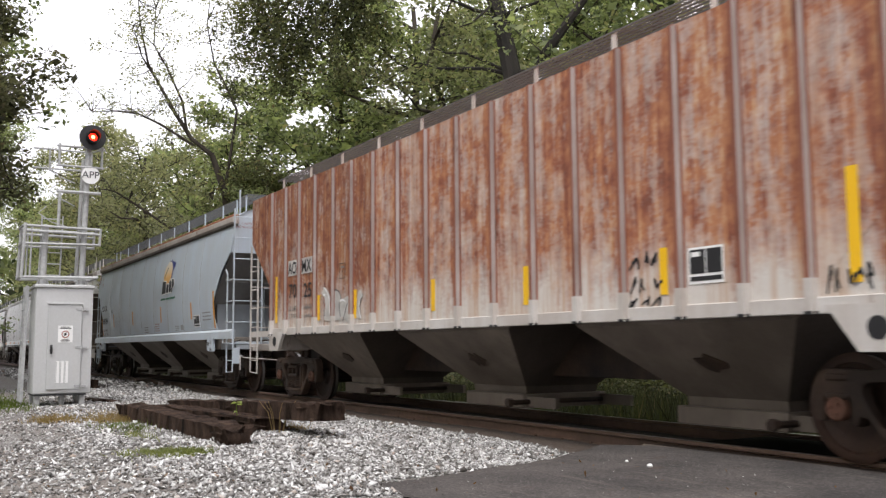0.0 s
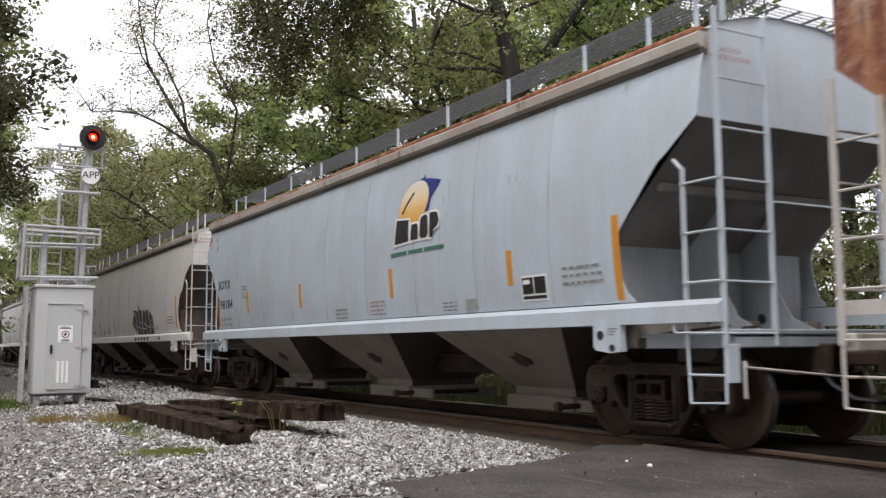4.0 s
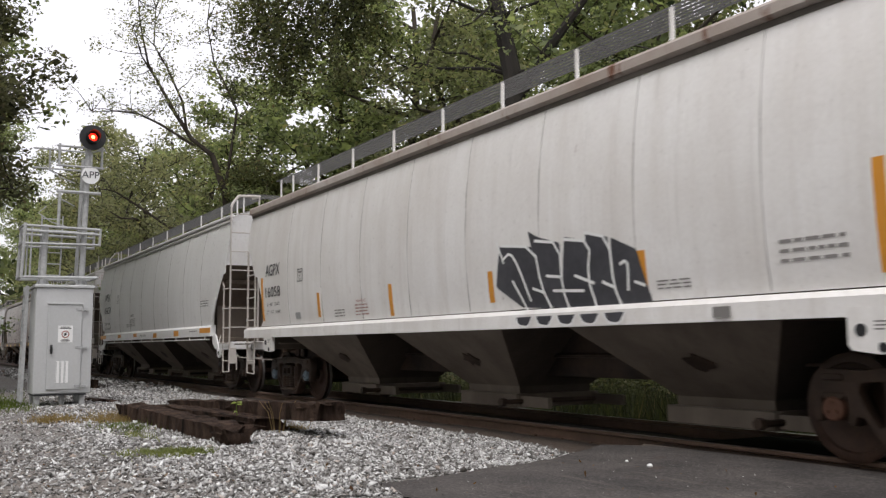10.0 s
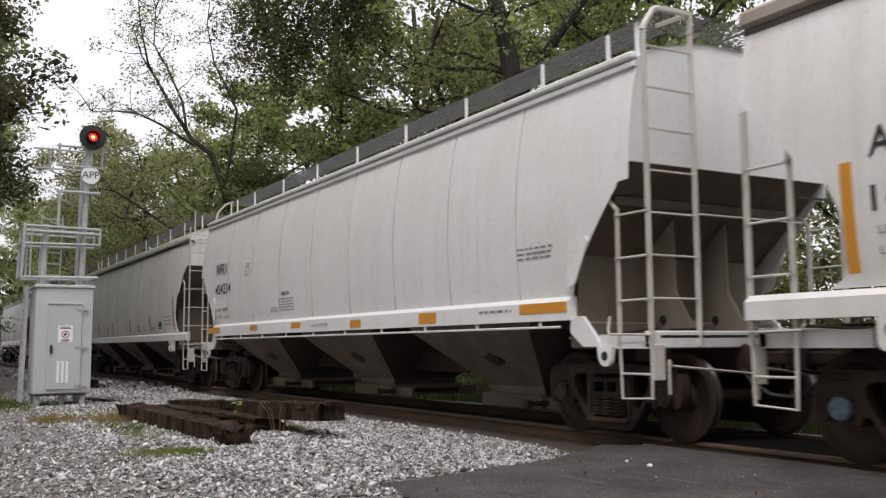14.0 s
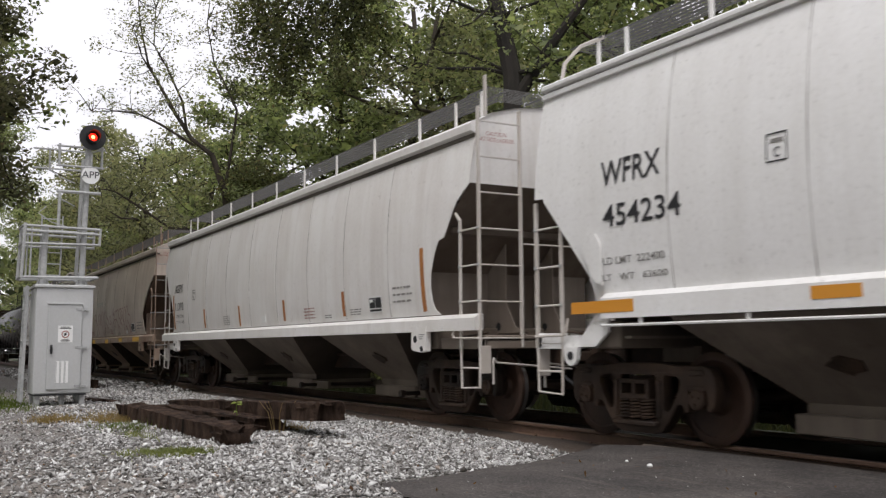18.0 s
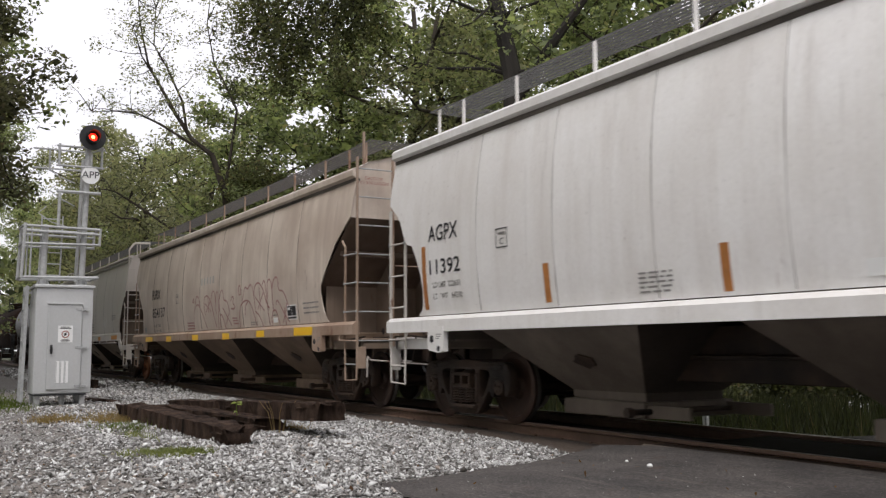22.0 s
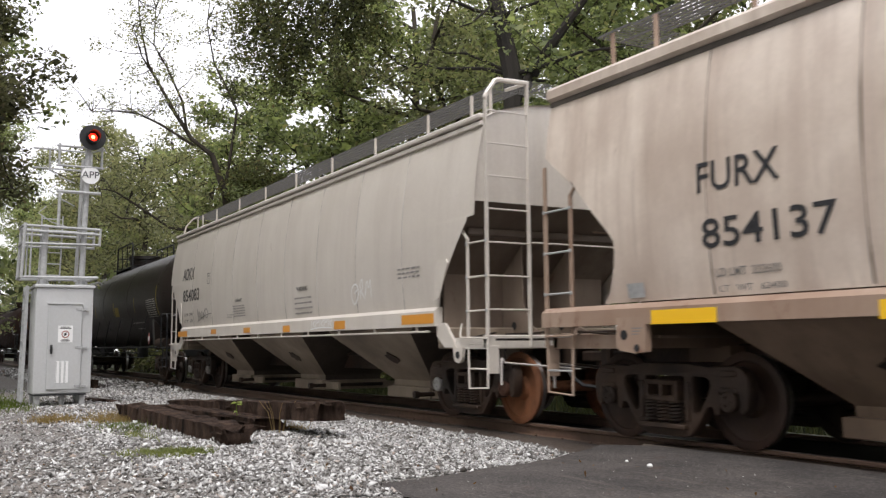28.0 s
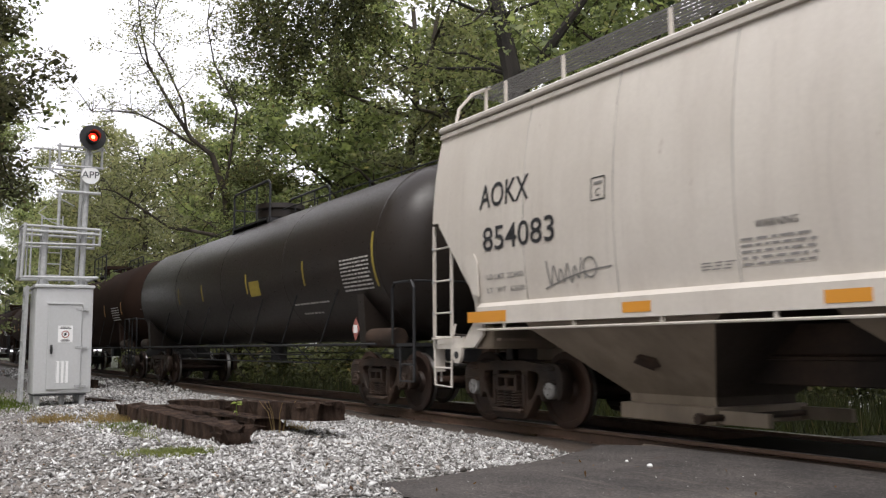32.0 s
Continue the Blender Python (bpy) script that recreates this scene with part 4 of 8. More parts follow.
# grass tufts by the gravel
def tufts(name, spots, seed, mat, label, tall=0.13):
    rng = np.random.default_rng(seed)
    p = np.concatenate([np.stack([rng.normal(x, sx, n), rng.normal(y, sy, n)], 1) for x, y, sx, sy, n in spots])
    n = len(p)
    z = np.array([ground_z(q[0], q[1]) for q in p])
    h, a = rng.uniform(0.25, 1.0, n) * tall, rng.uniform(0, 6.283, n)
    lean = rng.normal(0, 0.05 if tall < 0.5 else 0.15, (n, 2))
    w = 0.006 if tall < 0.5 else 0.014
    base = np.stack([p[:, 0], p[:, 1], z], 1)
    side = np.stack([np.cos(a) * w, np.sin(a) * w, np.zeros(n)], 1)
    tip = base + np.concatenate([lean, h[:, None]], 1)
    verts = np.stack([base - side, base + side, tip], 1).reshape(-1, 3)
    ob = new(name, quick_mesh(name, verts, np.arange(n * 3).reshape(-1, 3), mat))
    return tagged(ob, label, "grass", kind="stuff")


M_GRASS = foliage("short_grass", (0.05, 0.07, 0.02), (0.13, 0.18, 0.04), (0.22, 0.18, 0.08))
M_WEEDS = foliage("rank_weeds", (0.012, 0.014, 0.008), (0.045, 0.052, 0.024), (0.12, 0.095, 0.055))
M_DRYGRASS = foliage("dry_grass", (0.19, 0.13, 0.06), (0.34, 0.25, 0.14), (0.30, 0.17, 0.07))
M_SEEDLING = foliage("seedling_leaf", (0.22, 0.30, 0.10), (0.34, 0.42, 0.16), (0.40, 0.42, 0.20))
tufts("grass", [(-11.4, -4.62, 0.06, 0.06, 60), (-19.5, -6.6, 1.0, 0.35, 2600), (-12.2, -5.6, 0.5, 0.15, 350), (-24, -7.0, 2.0, 0.5, 3000)], 5, M_GRASS, "short green grass growing in the gravel")
tufts("dry_grass", [(-14.0, -5.45, 0.30, 0.24, 1100), (-14.0, -5.12, 0.25, 0.10, 900), (-14.7, -6.1, 0.35, 0.16, 700), (-15.2, -5.2, 0.4, 0.2, 300), (-11.0, -3.85, 0.1, 0.08, 160)], 6, M_DRYGRASS, "dry yellow grass by the old timbers")
tufts("moss", [(-9.15, -5.80, 0.15, 0.16, 2000), (-9.1, -5.66, 0.10, 0.10, 600), (-11.1, -5.72, 0.25, 0.09, 420), (-9.3, -6.05, 0.14, 0.12, 300)], 9, foliage("bright_moss", (0.10, 0.12, 0.05), (0.22, 0.25, 0.10), (0.27, 0.26, 0.14)), "low bright green moss on the gravel", 0.068)
tufts("tall_weeds", [(-19, 5.0, 2.5, 0.6, 1500), (-30, 4.6, 7.0, 0.6, 2500), (-13.0, 5.4, 2.2, 1.1, 5200), (-10.5, 7.4, 1.6, 0.9, 2600)], 10, M_WEEDS, "tall green weeds beyond the track", 0.75)
rng_l = np.random.default_rng(77)
lp = np.stack([rng_l.uniform(-18, -4.5, 300), rng_l.uniform(-7.6, -2.2, 300)], 1)
fallen = leaf_mesh("fallen_leaves", [(q[0], q[1], max(ground_z(q[0], q[1]), -0.03 if q[0] > -7.2 else -9) + 0.035) for q in lp], (0.01, 0.01, 0.004), 1, 0.028, rng_l, foliage("fallen_leaf", (0.08, 0.04, 0.025), (0.15, 0.085, 0.05), (0.20, 0.16, 0.09)), 0.95)
gp = np.stack([rng_l.uniform(-7.4, -2.0, 700), rng_l.uniform(-7.6, -1.25, 700)], 1)
grit = leaf_mesh("grit", [(q[0], q[1], -0.026) for q in gp], (0.01, 0.01, 0.002), 1, 0.009, rng_l, M_STONE, 0.9)
tagged(new("grit", grit), "small pale stone chips scattered on the asphalt", "grit", kind="stuff")
tagged(new("fallen_leaves", fallen), "brown fallen leaves scattered over gravel and asphalt", "leaves", kind="stuff")

# ---- rolling stock ----
WHEEL_R = 0.457


def wheelset_mesh():
    g = Geo()
    prof = [(-0.07, 0.08), (-0.07, 0.14), (-0.015, 0.17), (0.0, 0.30), (-0.03, 0.385), (-0.055, 0.40), (-0.055, 0.452), (0.045, 0.460), (0.055, 0.475), (0.075, 0.482), (0.085, 0.465), (0.085, 0.40), (0.06, 0.385), (0.035, 0.30), (0.02, 0.17), (0.075, 0.14), (0.075, 0.08)]
    for side in (-1, 1):
        g.lathe([(h * -side * -1 if side < 0 else -h, r) for h, r in prof], (0, side * 0.745, 0), "y", 36)
    g.tube([(0, -1.02, 0), (0, 1.02, 0)], 0.08, 12)
    return g.mesh("wheelset", M_WHEEL, True, 40)


def tread_mesh(side):
    g = Geo()
    g.lathe([(-0.048 * side * -1, 0.4545), (0.0, 0.4585), (0.04 * side * -1, 0.4625)], (0, side * 0.745, 0), "y", 36)
    return g.mesh("tread", M_TREAD, True)


def cap_mesh(side, mat):
    g = Geo()
    y = side * 1.02
    g.lathe([(0, 0.0), (0, 0.105), (side * 0.07, 0.105), (side * 0.085, 0.09), (side * 0.085, 0.0)], (0, y, 0), "y", 20)
    for k in range(3):
        a = 2.094 * k
        g.tube([(math.cos(a) * 0.05, y + side * 0.08, math.sin(a) * 0.05), (math.cos(a) * 0.05, y + side * 0.105, math.sin(a) * 0.05)], 0.018, 6)
    return g.mesh("bearing_cap", mat, True)


M_CAP_DARK = M_TRUCK
M_CAP_RUST = mottled("rusty_bearing_caps", (0.07, 0.03, 0.018), (0.17, 0.075, 0.045), 6, 0.7, 0.4, 0.004)
M_CAP_BLUE = mottled("blue_grey_bearing_caps", (0.10, 0.14, 0.18), (0.22, 0.28, 0.33), 6, 0.5, 0.2, 0.003)
M_CAP_PALE = mottled("pale_steel_bearing_caps", (0.22, 0.21, 0.20), (0.40, 0.39, 0.38), 6, 0.5, 0.2, 0.003)
M_WHEEL_RUST = mottled("orange_rusted_wheel", (0.12, 0.05, 0.025), (0.24, 0.09, 0.035), 4, 0.8, 0.3, 0.004)
WHEELSET, TREAD = wheelset_mesh(), {-1: tread_mesh(-1), 1: tread_mesh(1)}
CAPS = {(s, k): cap_mesh(s, m) for s in (-1, 1) for k, m in (("dark", M_CAP_DARK), ("blue", M_CAP_BLUE), ("rust", M_CAP_RUST), ("pale", M_CAP_PALE))}


def side_frame_mesh():
    """Cast side frame: rounded pedestals, a tapering lower chord, two rounded windows and the bolster opening."""
    right = [(0.30, 0.825), (0.60, 0.79), (0.84, 0.80), (0.98, 0.80), (1.07, 0.765), (1.13, 0.68), (1.14, 0.56), (1.12, 0.40), (1.06, 0.335), (1.02, 0.36), (1.015, 0.56),
             (0.765, 0.56), (0.755, 0.33), (0.70, 0.315), (0.665, 0.40), (0.60, 0.385), (0.46, 0.20), (0.36, 0.095), (0.26, 0.07)]
    outer = right + [(-x, z) for x, z in reversed(right)]
    window = [(0.40, 0.665), (0.425, 0.695), (0.585, 0.685), (0.635, 0.655), (0.645, 0.60), (0.60, 0.50), (0.50, 0.35), (0.455, 0.315), (0.41, 0.33), (0.395, 0.38)]
    loops = [outer, window, [(-x, z) for x, z in reversed(window)], [(-0.28, 0.67), (-0.26, 0.695), (0.26, 0.695), (0.28, 0.67), (0.28, 0.205), (-0.28, 0.205)]]
    flat = [p for loop in loops for p in loop]
    tris = tessellate_polygon([[Vector((x, z, 0)) for x, z in loop] for loop in loops])
    n, w = len(flat), 0.072
    verts = [(x, -w, z) for x, z in flat] + [(x, w, z) for x, z in flat]
    faces = [tuple(t) for t in tris] + [tuple(n + i for i in reversed(t)) for t in tris]
    start = 0
    for loop in loops:
        k = len(loop)
        faces += [(start + i, start + (i + 1) % k, n + start + (i + 1) % k, n + start + i) for i in range(k)]
        start += k
    bm = bmesh.new()
    vs = [bm.verts.new(v) for v in verts]
    for q in faces:
        bm.faces.new([vs[i] for i in q])
    bmesh.ops.recalc_face_normals(bm, faces=bm.faces)
    rim = [e for e in bm.edges if len(e.link_faces) == 2 and e.calc_face_angle() > 1.2]
    bmesh.ops.bevel(bm, geom=rim, offset=0.014, segments=2, profile=0.5, affect="EDGES")
    me = bpy.data.meshes.new("side_frame")
    bm.to_mesh(me)
    bm.free()
    g = Geo().add([tuple(v.co) for v in me.vertices], [tuple(p.vertices) for p in me.polygons])
    # spring seat, bearing adapters, brake beam guides
    g.box(-0.34, 0.34, -0.15, 0.15, 0.15, 0.205, 0.012)
    for s in (-1, 1):
        g.box(s * 0.889 - 0.115, s * 0.889 + 0.115, -0.085, 0.085, 0.535, 0.60, 0.015)
        g.box(s * 0.34 - 0.035, s * 0.34 + 0.035, -0.10, 0.10, 0.24, 0.64, 0.012)
        g.box(s * 0.889 - 0.10, s * 0.889 + 0.10, -0.095, 0.095, 0.70, 0.76, 0.012)
    return g.mesh("side_frame", M_TRUCK, True, 38)


def spring_mesh():
    g = Geo()
    n, turns = 66, 6
    g.tube([(math.cos(2 * math.pi * turns * i / n) * 0.07, math.sin(2 * math.pi * turns * i / n) * 0.07, 0.215 + 0.215 * i / n) for i in range(n + 1)], 0.0135, 5)
    return g.mesh("spring", M_TRUCK, True)


SIDE_FRAME, SPRING = side_frame_mesh(), spring_mesh()
BOLSTER = Geo().box(-0.2, 0.2, -1.0, 1.0, 0.46, 0.68, 0.03).box(-0.24, 0.24, -1.14, -0.98, 0.43, 0.49, 0.012).box(-0.24, 0.24, -1.14, -0.98, 0.60, 0.65, 0.012).box(-0.24, -0.19, -1.14, -0.98, 0.45, 0.64, 0.01).box(-0.025, 0.025, -1.14, -0.98, 0.45, 0.64, 0.01).box(0.19, 0.24, -1.14, -0.98, 0.45, 0.64, 0.01).box(-0.24, 0.24, 0.98, 1.14, 0.43, 0.65, 0.02).mesh("bolster", M_TRUCK)
BEAM = Geo().box(-0.05, 0.05, -0.78, 0.78, 0.30, 0.40, 0.015).box(-0.05, 0.16, -0.80, -0.70, 0.26, 0.50, 0.015).box(-0.05, 0.16, 0.70, 0.80, 0.26, 0.50, 0.015).mesh("brake_beam", M_TRUCK)
WHEELS = []


def truck(car, x, caps="dark", rusty=False):
    tr = part("truck", BOLSTER, M_TRUCK, car, "grimy cast steel truck", pose(x, 0, 0))
    for s in (-1, 1):
        part("side_frame", SIDE_FRAME, M_TRUCK, tr, at=pose(0, s * 1.0, 0))
        for dx in (-0.175, 0.0, 0.175):
            for dy in (-0.07, 0.07):
                part("spring", SPRING, M_TRUCK, tr, at=pose(dx, s * 1.0 + dy, 0))
        part("brake_beam", BEAM, M_TRUCK, tr, at=pose(s * 0.42, 0, 0) @ Matrix.Rotation(0 if s > 0 else math.pi, 4, "Z"))
    for dx in (-0.889, 0.889):
        ws = part("wheelset", WHEELSET, M_WHEEL, car, at=pose(x + dx, 0, WHEEL_R))
        WHEELS.append((ws, x + dx))
        for s in (-1, 1):
            # everything on the axle turns with it
            me = CAPS[s, caps if isinstance(caps, str) else caps[dx > 0]]
            ws_cap = new("bearing_cap", me)
            ws_cap.parent = ws
            ws_tr = new("tread", TREAD[s])
            ws_tr.parent = ws
        if rusty and dx > 0:
            me = WHEELSET.copy()
            me.materials[0] = M_WHEEL_RUST
            ws.data = me
    return tr


def coupler(car, x, s):
    """Coupler with knuckle, pocket and air hose at one end (s = +1 front, -1 rear)."""
    g = Geo()
    g.box(min(x, x + s * 0.62), max(x, x + s * 0.62), -0.07, 0.07, 0.80, 0.94, 0.02)
    g.slab([(x + s * 0.55, -0.12), (x + s * 0.60, 0.16), (x + s * 0.80, 0.17), (x + s * 0.86, 0.06), (x + s * 0.74, 0.02), (x + s * 0.70, -0.10)][::s], 0.74, 1.0, "z")
    g.box(x - 0.1, x + 0.1, -0.25, 0.25, 0.72, 1.02, 0.02)
    cp = part("coupler", g, M_TRUCK, car)
    h = [(x + s * 0.1, -0.35, 0.75), (x + s * 0.25, -0.38, 0.62), (x + s * 0.45, -0.34, 0.50), (x + s * 0.68, -0.2, 0.47), (x + s * 0.8, -0.05, 0.52)]
    part("air_hose", Geo().tube(h, 0.024, 6), M_BLACK, cp, smooth=True)
    return cp


def profile(kind):
    """Half outline of a car side: (half width, height) from the sill up to the eave."""
    if kind == "ribbed":
        return [(1.53, 1.36), (1.53, 4.22)]
    return [(1.500, 1.46), (1.535, 1.70), (1.562, 2.00), (1.578, 2.35), (1.575, 2.70), (1.555, 3.05), (1.515, 3.40), (1.455, 3.75), (1.375, 4.09)]


def width_at(kind, z):
    p = profile(kind)
    return float(np.interp(z, [q[1] for q in p], [q[0] for q in p]))


CUT = {"round": [(1.46, 7.44), (1.54, 7.30), (1.66, 7.24), (1.85, 7.22), (2.05, 7.26), (2.3, 7.37), (2.44, 7.46), (2.50, 7.50), (2.53, 7.66), (2.70, 7.78), (2.9, 7.90), (3.0, 7.99), (3.2, 8.28), (4.09, 8.28)],
       "angular": [(1.46, 7.30), (1.56, 7.19), (1.77, 7.10), (2.0, 7.05), (2.12, 7.06), (2.2, 7.12), (2.48, 7.40), (2.84, 7.74), (2.9, 7.84), (3.23, 8.28), (4.09, 8.28)],
       "straight": [(1.46, 6.88), (1.6, 6.88), (1.8, 6.96), (2.2, 7.28), (2.5, 7.54), (2.70, 7.72), (2.74, 7.73), (2.75, 7.90), (4.09, 7.90)]}


def panel_mesh(kind, x0, x1, side, mat, cut=0, nx=8, shape=None, push=0.0):
    """One curved side sheet. cut: +1 or -1 where it ends in the cut-away car end."""
    prof, shape = profile(kind), CUT.get(shape or kind, [])
    zs = np.unique(np.concatenate([np.linspace(prof[0][1], prof[-1][1], 15), [c[0] for c in shape] if cut else []]))
    rows = []
    for z in zs:
        a, b = x0, x1
        if cut:
            lim = push + float(np.interp(z, [c[0] for c in shape], [c[1] for c in shape]))
            a, b = (a, lim) if cut > 0 else (-lim, b)
        w = width_at(kind, z)
        row = []
        for i in range(nx + 1):
            t = i / nx
            x = a + (b - a) * t
            dent = 0.007 * math.sin(math.pi * t) ** 2 * (0.6 + 0.4 * math.sin(2.0 * z + 1.3)) if kind != "ribbed" else 0.006 * math.sin(math.pi * t) * math.sin(3 * z)
            row.append((x, side * (w - dent), z))
        rows.append(row)
    g = Geo()
    g.loft(rows, False)
    # returned edge, so that the sheet has thickness
    inner = [[(p[0], p[1] - side * 0.012, p[2]) for p in r] for r in rows]
    for r, q in ((rows[0], inner[0]), (rows[-1], inner[-1])):
        g.loft([r, q], False)
    for k in (0, -1):
        g.loft([[r[k] for r in rows], [r[k] for r in inner]], False)
    return g.mesh("side_panel", mat, True, 50)


def panel_seam_mesh(kind, mat, wide):
    """The thin upright weld between two side sheets, with the grime that collects on it."""
    zs = np.linspace(profile(kind)[0][1] + 0.02, profile(kind)[-1][1] - 0.05, 14)
    rows = []
    for z in zs:
        w, d = -width_at(kind, z), wide * (1 + 0.6 * math.sin(5 * z))
        rows.append([(-d, w + 0.001, z), (-d * 0.4, w - 0.004, z), (d * 0.4, w - 0.004, z), (d, w + 0.001, z)])
    return Geo().loft(rows, False).mesh("weld_seam", mat, True)


def rung_mesh(a, b):
    return Geo().tube([a, b], 0.013, 6)


def grating_mesh(length, width, mat):
    g = Geo()
    n = int(length / 0.07)
    for i in range(n + 1):
        x = length * i / n
        g.box(x - 0.009, x + 0.009, 0, width, -0.0035, 0.0035)
    for j in range(7):
        y = width * j / 6
        g.box(0, length, y - 0.006, y + 0.006, -0.012, 0.012)
    return g.mesh("grating", mat)


GRATE_SIDE = grating_mesh(1.64, 0.5, M_GRATE)
GRATE_END = grating_mesh(0.58, 2.1, M_GRATE)


BOLT = Geo().tube([(0, -0.016, 0), (0, 0.016, 0)], 0.024, 6).mesh("bolt", M_GALV)


def rungs_for(mat):
    return {"end": {t: rung_mesh((0, t * 1.52, 0), (0, t * 0.85, 0)).mesh("rung", mat) for t in (-1, 1)}, "side": rung_mesh((-0.24, 0, 0), (0.24, 0, 0)).mesh("rung", mat)}


def bays(car, mat):
    """Three hoppers below the sill, whose slope sheets meet in ridges between them, each with its outlet gate."""
    for i, cx in enumerate((-4.4, 0.0, 4.4)):
        o0, o1 = cx - 0.67, cx + 0.67
        low0, low1 = cx - 1.5, cx + 1.5
        top0, top1 = cx - 2.19, cx + 2.19
        rings = []
        for z, x0, x1, w in ((1.93, top0, top1, 1.44), (1.22, low0, low1, 1.46), (0.46, o0, o1, 0.62), (0.36, o0, o1, 0.61)):
            rings.append([(x0, -w, z), (x1, -w, z), (x1, w, z), (x0, w, z)])
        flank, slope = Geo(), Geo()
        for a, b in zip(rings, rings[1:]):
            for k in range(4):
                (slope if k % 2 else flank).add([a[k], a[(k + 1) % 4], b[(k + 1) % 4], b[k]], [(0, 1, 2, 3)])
        hop = part("hopper", flank, mat, car, "grimy hopper below the sill, toned down for its shade")
        # the cross sheets get the dark copy: shade between hoppers, in colour
        part("slope_sheet", slope, M_HOPPER_SHADE, hop, "slope sheet coloured dark for the shade between hoppers")
        g = Geo().box(o0 - 0.07, o1 + 0.07, -0.72, 0.72, 0.17, 0.36, 0.012)
        g.box(o1 + 0.07, o1 + 0.72, -0.66, -0.60, 0.19, 0.33).box(o1 + 0.07, o1 + 0.72, 0.60, 0.66, 0.19, 0.33)
        part("outlet_gate", g, mat, hop)
        part("gate_shaft", Geo().tube([(o1 + 0.12, -0.98, 0.26), (o1 + 0.12, 0.98, 0.26)], 0.035, 8).tube([(o1 + 0.12, -1.02, 0.26), (o1 + 0.12, -0.94, 0.26)], 0.06, 6), M_TRUCK, hop, smooth=True)
        # flat ragged disc added for a dark smudge on the flank
        rough = [(0.17 * (1 + 0.3 * math.sin(2.3 * k + i)) * math.cos(0.5236 * k), 0.12 * (1 + 0.35 * math.sin(3.1 * k + 2 * i)) * math.sin(0.5236 * k)) for k in range(12)]
        part("vibrator_bracket", Geo().slab(rough, 0.0, 0.012, "z"), M_TRUCK, hop, "ragged dark smudge", pose(cx + 0.1, -1.045, 0.833, 138))
    return None


def hopper_car(name, label, kind, centre, paint, half, truck_at, trim=None, caps="dark", rusty=False, bend=False, grime=None, front=None, chord=None):
    """A covered hopper car with all its parts, built round its own middle."""
    car = thing(name, label, "freight car", pose(centre, 0, 0), "cars of the train")
    trim = trim or paint
    end_coat, plate_coat = {M_GRIME_SHADE_BLUE: (M_SLOPE_BLUE, M_BLUE_END), M_GRIME_SHADE_BROWN: (M_SLOPE_BROWN, M_ENDPLATE), M_GRIME_SHADE_CREAM: (M_SLOPE, M_END_CREAM)}.get(grime, (M_SLOPE, M_END_WHITE))
    grime = grime or M_GRIME_SHADE
    climb = M_CLIMB if trim in (M_WHITE_CAR, M_CLEAN_CAR) else trim      # ladders and steps are handled and dirtier
    rung = rungs_for(M_GALV if trim is M_TAN_TRIM else climb)
    ends = {"round": {1: 8.22, -1: 8.42}, "straight": {1: 7.90, -1: 8.09}}[kind]      # front and rear overhang
    push = {"round": {1: -0.06, -1: 0.14}, "straight": {1: 0.0, -1: 0.19}}[kind]
    eave = profile(kind)[-1]
    body = Geo()
    # roof
    arc = [(-eave[0], eave[1]), (-1.15, eave[1] + 0.13), (-0.75, eave[1] + 0.24), (-0.3, eave[1] + 0.30), (0.3, eave[1] + 0.30), (0.75, eave[1] + 0.24), (1.15, eave[1] + 0.13), (eave[0], eave[1])]
    body.loft([[(x, y, z) for y, z in arc] for x in (-ends[-1], ends[1])], False)
    # upper end walls and the slope sheets that run in under the cut-away ends
    slopes = []
    zb = 3.22 if kind != "straight" else 2.95
    for s in (-1, 1):
        end = ends[s]
        ring = [(y, z) for y, z in arc]
        low = [(-width_at(kind, zb), zb), (width_at(kind, zb), zb)]
        body.add([(s * (end - 0.03), y, z) for y, z in ring + low[::-1]], [tuple(range(len(ring) + 2))])
        inner = 5.95
        for x0, z0, x1, z1 in ((end - 0.03, zb, inner, 1.22),):
            n = 6
            rows = []
            for i in range(n + 1):
                z = z0 + (z1 - z0) * i / n
                w = width_at(kind, max(z, profile(kind)[0][1])) - 0.03
                rows.append([(s * (x0 + (x1 - x0) * i / n), y, z) for y in (-w, 0, w)])
            slopes.append(Geo().loft(rows, False))
    body_ob = part("body", body, paint, car, smooth=True)
    # stained sheets whose colour also holds the shade of facing down
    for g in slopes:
        part("slope_sheet", g, end_coat, car, "grimy sloping end sheet, toned dark for its shade", smooth=True)
    # curved side sheets, one by one
    span = 1.67
    edge_x = span * 3.5
    seam_coat = M_DARK_SEAM if grime == M_GRIME_SHADE_BROWN else M_SEAM
    weld = panel_seam_mesh(kind, seam_coat, 0.010 if grime == M_GRIME_SHADE_BROWN else 0.006)
    for side in (-1, 1):
        mid = panel_mesh(kind, 0, span, side, paint)
        for i in range(7):
            part("side_panel", mid, paint, body_ob, at=pose((i - 3.5) * span, 0, 0))
        for i in range(8):
            part("weld_seam", weld, seam_coat, body_ob, at=Matrix.Translation(((i - 3.5) * span, 0, 0)) @ Matrix.Rotation(0 if side < 0 else math.pi, 4, "Z"))
        for s in (-1, 1):
            me = panel_mesh(kind, edge_x, 0, side, paint, 1, shape=front, push=push[1]) if s > 0 else panel_mesh(kind, 0, -edge_x, side, paint, -1, shape=front, push=push[-1])
            part("side_panel", me, paint, body_ob)
    # top chord and side sill
    sill_end = half if kind == "round" else 6.88
